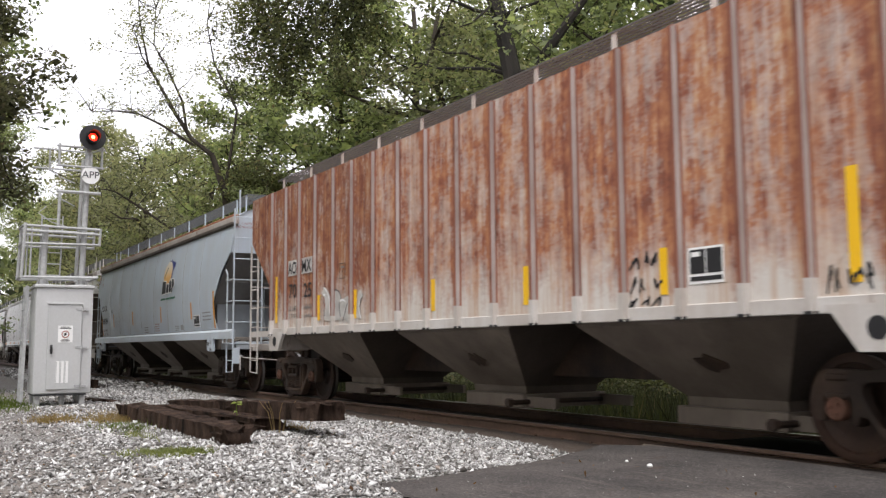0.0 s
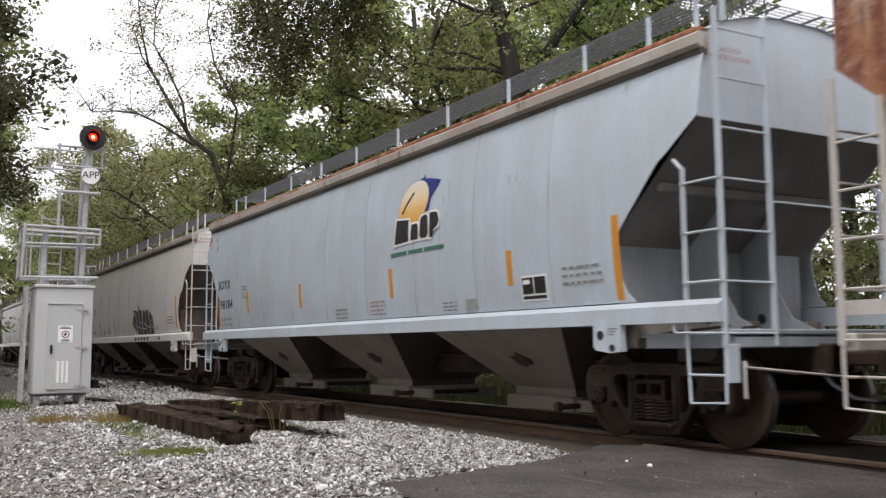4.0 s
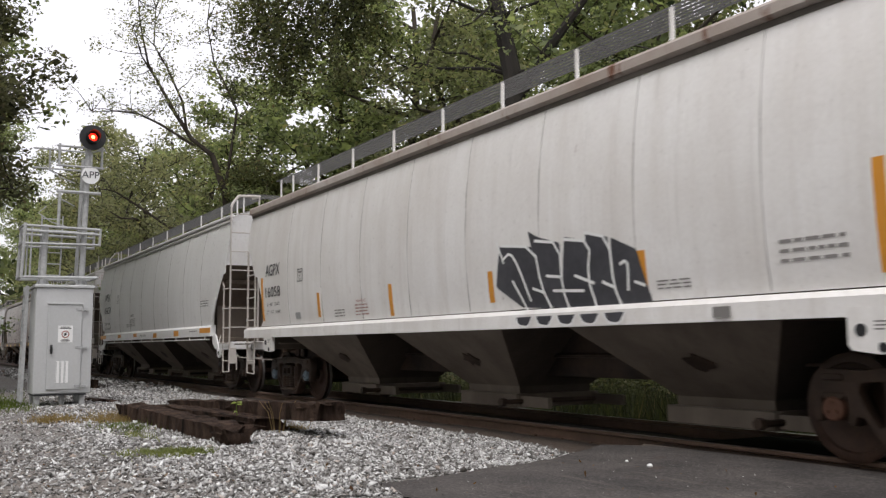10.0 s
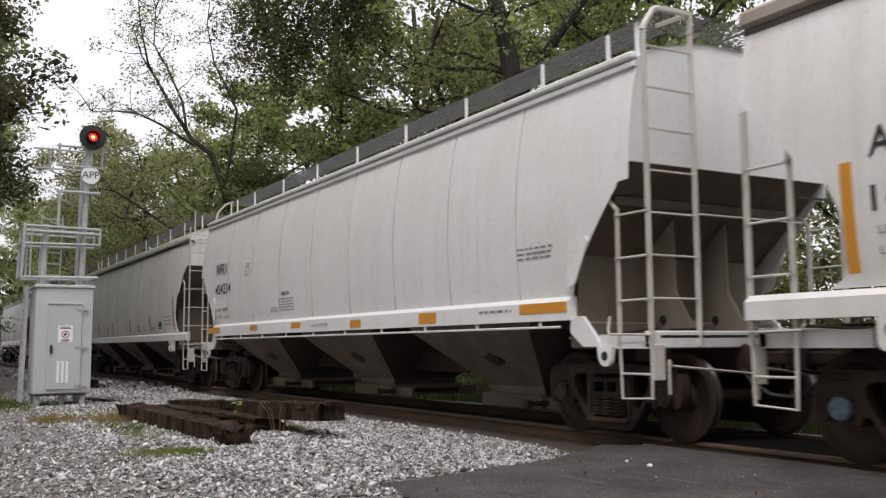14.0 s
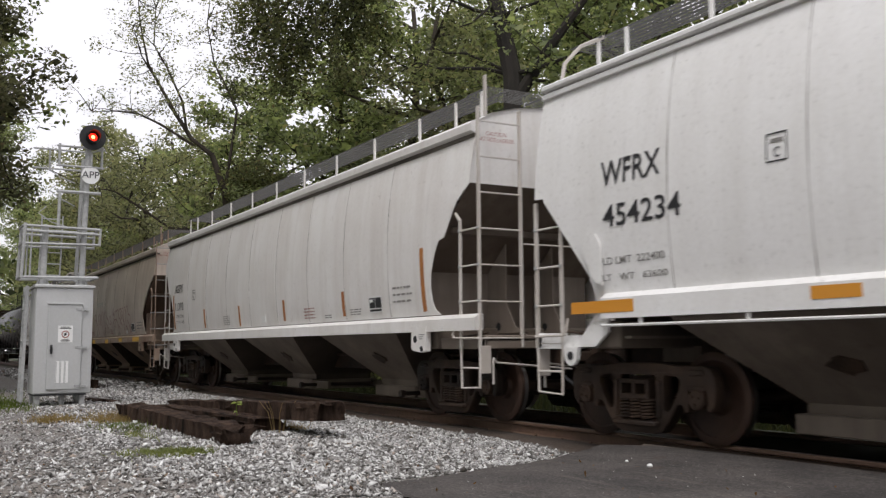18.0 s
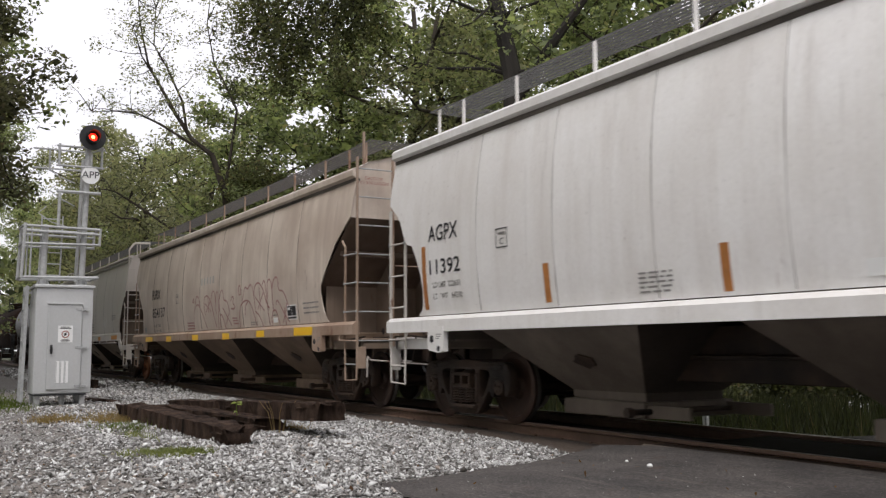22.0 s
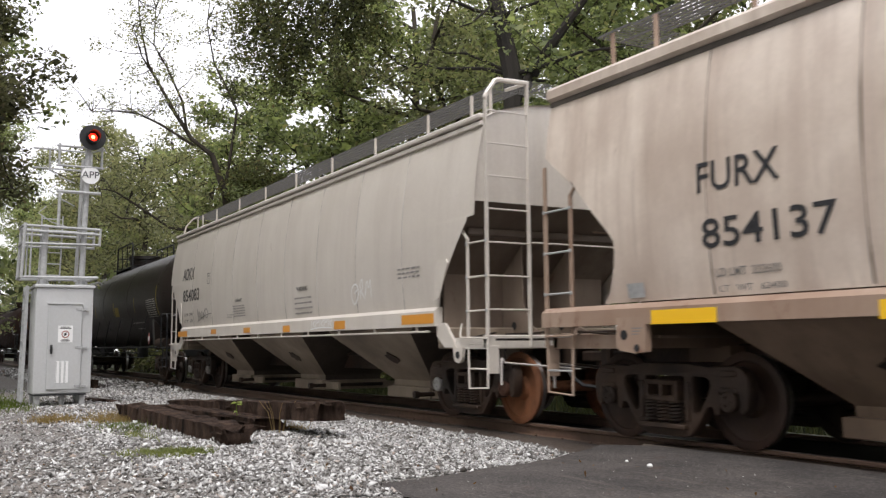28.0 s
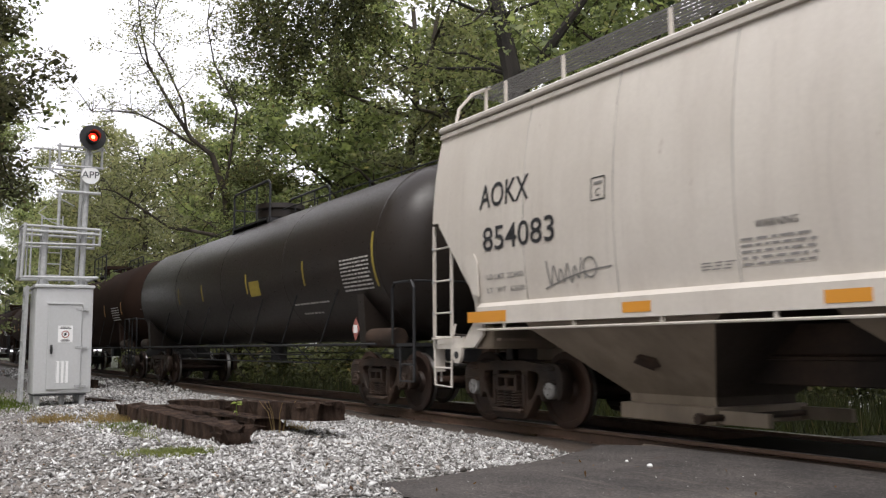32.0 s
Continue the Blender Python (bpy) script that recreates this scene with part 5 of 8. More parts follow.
    for s in (-1, 1):
        y0 = s * (eave[0] - 0.02)
        part("top_chord", Geo().slab([(s * 1.34, 3.90), (s * 1.42, 3.90), (s * 1.50, 3.94), (s * 1.50, 4.04), (s * 1.48, 4.07), (s * 1.34, 4.12)][::s], -ends[-1], ends[1], "x") if kind == "round" else Geo().box(-ends[-1], ends[1], min(y0, y0 + s * 0.11), max(y0, y0 + s * 0.11), eave[1] - 0.02, eave[1] + 0.06, 0.02), chord or trim, car)
        if kind == "round":
            # dark strip that paints the shade line below the overhanging chord
            part("chord_seam", Geo().slab([(s * 1.36, 3.85), (s * 1.437, 3.85), (s * 1.445, 3.905), (s * 1.36, 3.905)][::s], -ends[-1], ends[1], "x"), M_CHORD_SHADE, car, "dark strip for the shade under the roof chord")
        if chord is M_CHORD and grime is M_GRIME_SHADE_BLUE:
            part("roof_edge", Geo().box(-ends[-1], ends[1], min(s * 1.34, s * 1.49), max(s * 1.34, s * 1.49), 4.06, 4.115, 0.012), M_RUST_CAR, car, "rusted roof edge")
        if kind == "straight":
            part("top_chord", Geo().box(-ends[-1], ends[1], min(y0, y0 + s * 0.085), max(y0, y0 + s * 0.085), eave[1] - 0.11, eave[1] - 0.045, 0.008), trim, car)
        sill = Geo()
        zl, zt = (1.225, 1.445) if kind == "round" else (1.30, 1.57)
        sill.slab([(s * 1.47, zl), (s * 1.60, zl), (s * 1.60, zt - 0.055), (s * 1.53, zt), (s * 1.47, zt)][::s], -sill_end, sill_end, "x")
        part("side_sill", sill, trim, car)
        if kind == "straight":
            pipe_line = Geo().tube([(-6.9, s * 1.575, 1.225), (6.7, s * 1.575, 1.225)], 0.016, 6)
            for k in range(10):
                pipe_line.box(-6.3 + 1.4 * k, -6.26 + 1.4 * k, s * 1.575 - 0.012, s * 1.575 + 0.012, 1.225, 1.31)
            part("air_pipe", pipe_line, trim, car)
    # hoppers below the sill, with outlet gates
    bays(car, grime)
    # centre sill, bolsters, end sills, jacking pads
    under = Geo().box(-half - 0.1, half + 0.1, -0.17, 0.17, 0.72, 1.02, 0.01).box(-5.4, 5.4, -0.28, 0.28, 0.60, 1.22, 0.01)
    under.tube([(-6.0, -0.32, 0.88), (6.0, -0.32, 0.88)], 0.03, 6)
    part("centre_sill", under, M_TRUCK, car, "near-black centre sill")
    for s in (-1, 1):
        g = Geo().box(s * truck_at - 0.2, s * truck_at + 0.2, -1.46, 1.46, 0.98, 1.28, 0.02).box(s * truck_at - 0.3, s * truck_at + 0.3, -0.4, 0.4, 0.7, 1.0)
        part("body_bolster", g, grime, car)
        wx, end = truck_at - 0.08, ends[s]
        wall_top = zb - (end - 0.03 - wx) / (end - 0.03 - 5.95) * (zb - 1.22)
        part("end_plate", Geo().box(s * wx - 0.012, s * wx + 0.012, -1.43, 1.43, 1.1, wall_top + 0.02), plate_coat, car, "dusty upright end wall, toned dark for shade under the slope sheet")
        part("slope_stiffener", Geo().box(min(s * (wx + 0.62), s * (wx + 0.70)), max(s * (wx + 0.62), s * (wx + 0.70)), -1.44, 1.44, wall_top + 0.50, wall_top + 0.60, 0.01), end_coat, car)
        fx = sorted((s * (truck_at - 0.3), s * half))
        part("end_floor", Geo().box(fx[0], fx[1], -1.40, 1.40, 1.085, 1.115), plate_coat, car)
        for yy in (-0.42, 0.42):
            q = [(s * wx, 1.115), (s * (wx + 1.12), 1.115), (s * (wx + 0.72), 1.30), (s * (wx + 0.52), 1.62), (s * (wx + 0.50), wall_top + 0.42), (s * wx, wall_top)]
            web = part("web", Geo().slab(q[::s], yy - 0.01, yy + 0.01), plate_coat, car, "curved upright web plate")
            part("web_hole", Geo().tube([(s * (wx + 0.30), yy - 0.014, 1.30), (s * (wx + 0.30), yy - 0.011, 1.30)], 0.06, 12), M_BLACK, web)
        xe = s * half
        low_x = 0.80 if kind == "straight" else 1.15
        sill_y, sill_coat = (1.53, trim) if kind == "straight" else (1.44, plate_coat if s > 0 else trim)
        part("end_sill", Geo().box(min(xe, xe - s * 0.10), max(xe, xe - s * 0.10), -sill_y, sill_y, 0.98, 1.16, 0.012).box(min(xe - s * low_x, xe), max(xe - s * low_x, xe), -sill_y, 0.04 - sill_y, 0.98, 1.13).box(min(xe - s * low_x, xe), max(xe - s * low_x, xe), sill_y - 0.04, sill_y, 0.98, 1.13), sill_coat, car)
        for side in (-1, 1):
            px = s * (truck_at - 0.1)
            if kind == "straight":
                # a lug with a hole under the end platform, and a tapering bracket above it
                px = xe - s * 0.68
                lug = [(px + 0.11 * math.cos(a), 0.90 + 0.11 * math.sin(a)) for a in (math.pi + math.pi * k / 8 for k in range(9))] + [(px + 0.13, 1.0), (px - 0.13, 1.0)]
                pd = part("jacking_pad", Geo().slab(lug, side * 1.545 - 0.025, side * 1.545 + 0.025), trim, car)
                part("lift_hole", Geo().tube([(px, side * 1.571, 0.90), (px, side * 1.577, 0.90)], 0.05, 14), M_BLACK, pd)
                part("sill_bracket", Geo().slab([(px - s * 0.10, 1.0), (px - s * 0.16, 1.10), (px - s * 0.40, 1.34), (px - s * 0.62, 1.34), (px - s * 0.62, 1.16), (px - s * 0.40, 1.0)][::s], side * 1.52 - 0.02, side * 1.52 + 0.02), trim, car)
                part("corner_patch", Geo().slab([(px - s * 0.60, 1.66), (px - s * 0.46, 1.70), (px - s * 0.22, 2.16), (px - s * 0.26, 2.22), (px - s * 0.50, 2.22), (px - s * 0.58, 2.10)][::s], side * 1.583 - 0.008, side * 1.583 + 0.008), paint, car, "welded patch plate")
            else:
                pd = part("jacking_pad", Geo().slab([(px - 0.22, 1.30), (px + 0.22, 1.30), (px + 0.22, 0.95), (px + 0.06, 0.93), (px - 0.18, 0.96), (px - 0.22, 1.0)], side * 1.565 - 0.04, side * 1.565 + 0.04), trim, car)
                part("lift_hole", Geo().tube([(px - 0.10, side * 1.604, 1.12), (px - 0.10, side * 1.611, 1.12)], 0.052, 12), M_BLACK, pd)
                part("lift_hole", Geo().tube([(px + 0.09, side * 1.604, 0.985), (px + 0.09, side * 1.611, 0.985)], 0.04, 12), M_BLACK, pd)
                for k in range(3):
                    part("pad_print", Geo().box(px + 0.02, px + 0.17 - 0.03 * k, side * 1.606 - 0.001, side * 1.606 + 0.001, 1.18 - 0.03 * k, 1.192 - 0.03 * k), M_GREYINK, pd)
            part("corner_bracket", Geo().box(min(xe - s * 0.02, xe + s * 0.02), max(xe - s * 0.02, xe + s * 0.02), min(side * 1.36, side * 1.52), max(side * 1.36, side * 1.52), 0.66, 1.02, 0.006), climb, car)
            # ladders and steps
            y = side * 1.52
            top = 4.16 if not bend else 4.28
            rail_top = top + 0.06
            xs_ = xe - s * 0.48
            z_short = 2.72 if kind != "straight" else 2.45
            tall = s * side < 0        # the tall end ladder stands at two opposite corners only
            post_top = rail_top if tall else (3.12 if kind == "round" else 2.72)
            corner = Geo().box(xe - 0.03, xe + 0.03, y - 0.012, y + 0.012, 1.0, post_top)
            inner_st = Geo().box(xe - 0.03, xe + 0.03, side * 0.85 - 0.012, side * 0.85 + 0.012, 1.0, rail_top)
            if bend and tall:
                corner.tube([(xe, y, rail_top - 0.05), (xe, y * 0.985, rail_top + 0.02), (xe, y * 0.90, rail_top + 0.20), (xe, y * 0.86, rail_top + 0.22), (xe, side * 0.83, rail_top + 0.23)], 0.034, 6)
                inner_st.box(xe - 0.03, xe + 0.03, side * 0.85 - 0.012, side * 0.85 + 0.012, rail_top - 0.01, rail_top + 0.22)
                corner.tube([(xe, side * 0.85, rail_top + 0.23), (xe - s * 0.5, side * 0.85, rail_top + 0.26)], 0.024, 6)
            ld = part("end_ladder", corner, climb, car)
            if tall:
                part("stile", inner_st, climb, ld)
                low, pitch = (1.12, 0.484) if kind == "round" else (1.49, 0.44)
                for k in range(int((rail_top - low) / pitch) + 1):
                    part("rung", rung["end"][side], climb, ld, at=pose(xe, 0, low + pitch * k))
                if not bend:
                    part("stile", Geo().box(xe - 0.03, xe + 0.03, side * 1.40 - 0.012, side * 1.40 + 0.012, 4.1, 4.66), climb, ld)
            elif bend:
                part("handhold", Geo().tube([(xe - s * 0.28, side * 1.33, eave[1]), (xe - s * 0.28, side * 1.25, 4.42), (xe - s * 0.40, side * 1.1, 4.62), (xe - s * 0.75, side * 1.02, 4.65)], 0.024, 6), climb, car, smooth=True)
            part("stile", Geo().box(xs_ - 0.025, xs_ + 0.025, y - 0.012, y + 0.012, 1.0, z_short + 0.02).tube([(xs_, y, z_short), (xs_ - s * 0.12, y, z_short + 0.12)], 0.022, 6), climb, ld)
            part("stirrup", Geo().tube([(xe, y, 1.02), (xe - s * 0.01, y, 0.48), (xs_ + s * 0.02, y, 0.46), (xs_, y, 1.02)], 0.017, 6), climb, ld)
            for z in ((0.73, 1.12, 1.61, 2.09, 2.58) if kind == "round" else (0.72, 1.04, 1.48, 1.93, 2.39)):
                part("rung", rung["side"], climb, ld, at=pose(xe - s * 0.24, y, z))
            part("bottom_rung", Geo().tube([(xe, y, 1.12), (xe - s * 0.02, y + side * 0.05, 1.12), (xs_ - s * 0.10, y + side * 0.06, 1.13), (xs_ - s * 0.13, y + side * 0.05, 1.18), (xs_ - s * 0.13, y + side * 0.02, 1.32)], 0.014, 6), climb, ld, smooth=True)
            for z in ((1.61, 2.09, 2.58) if kind == "round" else (1.48, 1.93, 2.39)):
                for bx_ in (xe, xs_):
                    part("bolt", BOLT, climb, ld, at=pose(bx_, y + side * 0.012, z))
        part("grab_iron", Geo().tube([(xe, -0.8, 2.39), (xe, 0.8, 2.39)], 0.013, 6), climb, car)
        coupler(car, xe, s)
        truck(car, s * truck_at, caps[s] if isinstance(caps, dict) else caps, rusty and s > 0)
        # brake pipes on the end floor, under the slope sheet
        bx = s * (truck_at + 0.72)
        part("brake_pipe", Geo().tube([(bx + 0.1, -0.35, 1.2), (bx + s * 0.3, -0.7, 1.18), (xe - s * 0.12, -1.15, 1.17), (xe - s * 0.1, -1.2, 0.8), (xe - s * 0.05, -0.5, 0.72)], 0.018, 6).tube([(bx - s * 0.3, -1.3, 1.13), (xe - s * 0.15, -1.3, 1.19)], 0.014, 6), M_TRUCK, car, smooth=True)
        part("brake_rod", Geo().tube([(s * (truck_at - 1.6), -0.62, 0.82), (xe - s * 0.2, -0.55, 0.80)], 0.02, 6), M_TRUCK, car)
        lever = Geo().tube([(xe + s * 0.06, -1.35, 0.86), (xe + s * 0.06, -1.3, 0.80), (xe + s * 0.22, -0.2, 0.70)], 0.013, 5).tube([(xe + s * 0.06, -1.35, 0.86), (xe + s * 0.08, -1.37, 0.80), (xe + s * 0.08, -1.37, 0.52)], 0.016, 5)
        part("uncoupling_lever", lever, M_OLDWHITE, car)
    # running boards and their brackets
    zr = eave[1] + 0.56
    posts = [-7.75, -7.03] + [-5.65 + 1.65 * i for i in range(7)] + [5.9, 7.03, 7.75] if kind != "straight" else [-7.5, -7.0] + [-5.7 + 1.9 * i for i in range(7)] + [7.0, 7.5]
    post_me = Geo().box(-0.03, 0.03, -0.012, 0.012, eave[1] + 0.02, zr, 0.004).mesh("bracket", trim)
    for side in (-1, 1):
        for x in posts:
            part("bracket", post_me, trim, car, at=pose(x, side * 1.02, 0))
        for i in range(9):
            part("running_board", GRATE_SIDE, M_GRATE, car, at=pose(-7.4 + 1.645 * i, -1.02 if side < 0 else 0.52, zr))
    for s in (-1, 1):
        part("running_board", GRATE_END, M_GRATE, car, at=pose(7.4 if s > 0 else -7.98, -1.05, zr + 0.005))
    # hatch covers along the roof
    part("hatch_cover", Geo().box(-7.2, 7.2, -0.32, 0.32, eave[1] + 0.26, eave[1] + 0.42, 0.04), paint, car)
    return car


def ribbed_car(name, label, centre, half=8.35):
    """The rusted hopper with upright ribs on flat sides."""
    car = thing(name, label, "freight car", pose(centre, 0, 0), "cars of the train")
    paint = M_RUST_CAR
    rung = rungs_for(M_OLDWHITE)
    y1, z0, z1 = 1.53, 1.36, 4.20
    body = Geo()
    arc = [(-y1, z1), (-1.1, z1 + 0.12), (-0.5, z1 + 0.2), (0.5, z1 + 0.2), (1.1, z1 + 0.12), (y1, z1)]
    body.loft([[(x, y, z) for y, z in arc] for x in (-8.28, 8.28)], False)
    for s in (-1, 1):
        body.add([(s * 8.25, y, z) for y, z in arc + [(y1, 3.25), (-y1, 3.25)]], [tuple(range(8))])
        part("slope_sheet", Geo().add([(s * 8.25, -y1, 3.25), (s * 8.25, y1, 3.25), (s * 5.9, y1, 1.25), (s * 5.9, -y1, 1.25)], [(0, 1, 2, 3)]), M_GRIME_SHADE_BROWN, car, "grimy sloping end sheet, toned dark for its shade")
    body_ob = part("body", body, paint, car)
    deep = M_RUST_DEEP     # the trailing end has rusted further
    half_ribs = [0.44, 1.33, 2.20, 3.03, 3.81, 4.64, 5.42, 6.14, 6.93]
    ribs = [-x for x in reversed(half_ribs)] + half_ribs
    for side in (-1, 1):
        mid = Geo()
        rows = [[(x, side * (y1 - 0.008 * abs(math.sin(math.pi * x / 0.815) * math.sin(2.2 * z))), z) for x in np.linspace(0, 0.815, 5)] for z in np.linspace(z0, z1, 12)]
        mid.loft(rows, False)
        me = mid.mesh("side_panel", paint, True)
        worn = me.copy()
        worn.materials[0] = deep
        for x, x2 in zip(ribs, ribs[1:]):
            part("side_panel", worn if x < -2.9 else me, deep if x < -2.9 else paint, body_ob, at=pose(x, 0, 0) @ Matrix.Diagonal(((x2 - x) / 0.815, 1, 1, 1)))
        rib = Geo().slab([(-0.045, side * y1), (-0.030, side * (y1 + 0.07)), (0.030, side * (y1 + 0.07)), (0.045, side * y1)], z0 + 0.20, z1 - 0.02, "z").mesh("rib", M_RIB)
        weld = Geo().slab([(0.038, side * (y1 + 0.026)), (0.045, side * (y1 + 0.028)), (0.036, side * (y1 + 0.074)), (0.022, side * (y1 + 0.074))], z0 + 0.02, z1 - 0.03, "z").mesh("rib_edge", M_RIB_EDGE)
        foot = Geo().slab([(-0.056, side * (y1 - 0.01)), (-0.042, side * (y1 + 0.076)), (0.042, side * (y1 + 0.076)), (0.056, side * (y1 - 0.01))], z0 - 0.10, z0 + 0.20, "z").mesh("rib_foot", M_OLDWHITE)
        hollow = Geo().slab([(-0.050, side * (y1 + 0.02)), (-0.040, side * (y1 + 0.079)), (0.040, side * (y1 + 0.079)), (0.054, side * (y1 + 0.02))], z0 - 0.103, z0 - 0.075, "z").mesh("rib_hollow", M_BLACK)
        for x in ribs:
            part("rib", rib, M_RIB, body_ob, at=pose(x, 0, 0))
            part("rib_foot", foot, M_OLDWHITE, body_ob, at=pose(x, 0, 0))
            part("rib_hollow", hollow, M_BLACK, body_ob, at=pose(x, 0, 0))
            part("rib_edge", weld, M_RIB_EDGE, body_ob, at=pose(x, 0, 0))
        for s in (-1, 1):
            xe = ribs[-1] if s > 0 else -ribs[0]
            g = Geo().add([(s * xe, side * y1, z0), (s * 7.05, side * y1, z0), (s * 7.05, side * y1, 2.2), (s * 8.28, side * y1, 3.25), (s * 8.28, side * y1, z1), (s * xe, side * y1, z1)], [(0, 1, 2, 3, 4, 5)])
            part("side_panel", g, paint if s > 0 else deep, body_ob)
        part("side_sill", Geo().box(-7.05, 7.05, side * y1 - 0.02, side * y1 + 0.02, z0 - 0.10, z0 + 0.04, 0.008), M_OLDWHITE, car)
    bays(car, M_GRIME_SHADE)
    part("centre_sill", Geo().box(-half, half, -0.17, 0.17, 0.72, 1.02, 0.01).box(-5.4, 5.4, -0.28, 0.28, 0.60, 1.22, 0.01), M_TRUCK, car)
    for s in (-1, 1):
        xe = s * half
        part("body_bolster", Geo().box(s * 6.8 - 0.2, s * 6.8 + 0.2, -1.46, 1.46, 0.98, 1.28, 0.02), M_OLDWHITE, car)
        part("end_sill", Geo().box(min(xe, xe - s * 0.1), max(xe, xe - s * 0.1), -1.5, 1.5, 0.95, 1.1, 0.012).box(min(xe, xe - s * 1.4), max(xe, xe - s * 1.4), -1.52, -1.48, 1.24, 1.36), M_OLDWHITE, car)
        for side in (-1, 1):
            px = s * 6.72
            pd = part("jacking_pad", Geo().slab([(px + s * 0.33, 1.33), (px + s * 0.33, 0.95), (px - s * 0.16, 0.95), (px - s * 0.45, 1.33)][::s], side * 1.53 - 0.03, side * 1.53 + 0.03), M_OLDWHITE, car)
            part("lift_hole", Geo().tube([(px + s * 0.02, side * 1.561, 1.14), (px + s * 0.02, side * 1.566, 1.14)], 0.095, 14), M_BLACK, pd)
            y = side * 1.52
            xs_ = xe - s * 0.45
            ld = part("end_ladder", Geo().box(xe - 0.03, xe + 0.03, y - 0.012, y + 0.012, 1.0, 3.2), M_OLDWHITE, car)
            part("stile", Geo().box(xe - 0.03, xe + 0.03, side * 0.8 - 0.012, side * 0.8 + 0.012, 1.0, 3.2), M_OLDWHITE, ld)
            part("stile", Geo().box(xs_ - 0.03, xs_ + 0.03, y - 0.012, y + 0.012, 1.0, 2.95), M_OLDWHITE, ld)
            part("stirrup", Geo().tube([(xe, y, 1.02), (xe, y, 0.5), (xs_, y, 0.48), (xs_, y, 1.02)], 0.017, 6), M_OLDWHITE, ld)
            for k in range(4):
                part("rung", rung["end"][side], M_OLDWHITE, ld, at=pose(xe, 0, 1.45 + 0.44 * k))
            for z in (0.75, 1.04, 1.45, 1.85, 2.25, 2.65):
                part("rung", rung["side"], M_OLDWHITE, ld, at=pose(xe - s * 0.225, y, z))
        coupler(car, xe, s)
        truck(car, s * 6.85, "rust")
    zr = z1 + 0.46
    br = Geo().box(-0.04, 0.04, -0.012, 0.012, z1 + 0.05, zr, 0.004).mesh("bracket", M_OLDWHITE)
    for side in (-1, 1):
        for i in range(11):
            part("bracket", br, M_OLDWHITE, car, at=pose(-7.8 + 1.56 * i, side * 1.0, 0))
        for i in range(10):
            part("running_board", GRATE_SIDE, M_GRATE, car, at=pose(-8.1 + 1.62 * i, -1.02 if side < 0 else 0.52, zr))
    return car


def tank_car(name, label, centre, paint, half=9.35, truck_at=7.75):
    """A long tank car with a bolted dome, platform rails and end platforms."""
    car = thing(name, label, "tank car", pose(centre, 0, 0), "cars of the train")
    r, zc = 1.50, 2.62
    prof = [(-half, 0.0), (-half + 0.03, 0.5), (-half + 0.14, 0.95), (-half + 0.36, 1.28), (-half + 0.62, 1.44), (-half + 0.85, r)]
    prof = prof + [(-h, q) for h, q in reversed(prof)]
    shell = part("tank_shell", Geo().lathe([(h, q) for h, q in prof], (0, 0, zc), "x", 56), paint, car, smooth=True, angle=40)
    for x in (-half + 0.85, -4.2, 0.0, 4.2, half - 0.85):
        part("seam", Geo().lathe([(-0.02, r), (-0.015, r + 0.006), (0.015, r + 0.006), (0.02, r)], (x, 0, zc), "x", 56), paint, shell)
    # dome, its platform and rails
    part("dome", Geo().lathe([(0, 0.0), (0, 0.50), (0.1, 0.50), (0.12, 0.56), (0.3, 0.56), (0.34, 0.62), (0.46, 0.60), (0.5, 0.0)][::-1], (0, 0, zc + r - 0.05), "z", 28), paint, car, smooth=True)
    rail = Geo()
    zt = zc + r
    for s in (-1, 1):
        rail.tube([(-1.35, s * 0.75, zt - 0.25), (-1.35, s * 0.75, zt + 0.72), (-1.25, s * 0.75, zt + 0.8), (1.25, s * 0.75, zt + 0.8), (1.35, s * 0.75, zt + 0.72), (1.35, s * 0.75, zt - 0.25)], 0.03, 6)
        rail.tube([(-1.35, s * 0.75, zt + 0.42), (-1.35, -s * 0.1, zt + 0.42)], 0.02, 6)
        for x in (-0.5, 0.4):
            rail.tube([(x, s * 0.75, zt - 0.25), (x, s * 0.75, zt + 0.8)], 0.018, 6)
        rail.tube([(-half + 0.6, s * 0.45, zt - 0.02), (-1.35, s * 0.45, zt + 0.12)], 0.015, 5).tube([(half - 0.6, s * 0.45, zt - 0.02), (1.35, s * 0.45, zt + 0.12)], 0.015, 5)
        for k in range(5):
            x = s * (2.2 + 1.3 * k)
            rail.tube([(x, -0.45, zt - 0.1), (x, -0.45, zt + 0.1)], 0.013, 5)
    part("platform_rail", rail, M_BLACK, car, smooth=True)
    part("platform", Geo().box(-1.35, 1.35, -0.8, 0.8, zt - 0.12, zt - 0.08).box(-1.35, -1.25, -0.8, 0.8, zt - 0.3, zt - 0.1).box(1.25, 1.35, -0.8, 0.8, zt - 0.3, zt - 0.1), M_BLACK, car)
    # bottom lines, sills and end platforms
    low = Geo()
    for s in (-1, 1):
        low.tube([(-truck_at - 0.6, s * 1.42, 1.06), (truck_at + 0.6, s * 1.42, 1.06)], 0.022, 6)
        for k in range(7):
            x = -6.0 + 2.0 * k
            low.tube([(x, s * 1.42, 1.06), (x + 0.75, s * 1.38, 2.05)], 0.016, 5)
            low.tube([(x * 0.8, s * 1.42, 1.06), (x * 0.8, s * 1.1, 0.72)], 0.014, 5)
        low.tube([(-5.2, s * 1.1, 0.72), (5.2, s * 1.1, 0.72)], 0.016, 5).tube([(-5.2, s * 1.25, 0.88), (5.2, s * 1.25, 0.88)], 0.014, 5)
    part("brake_pipe", low, M_BLACK, car, smooth=True)
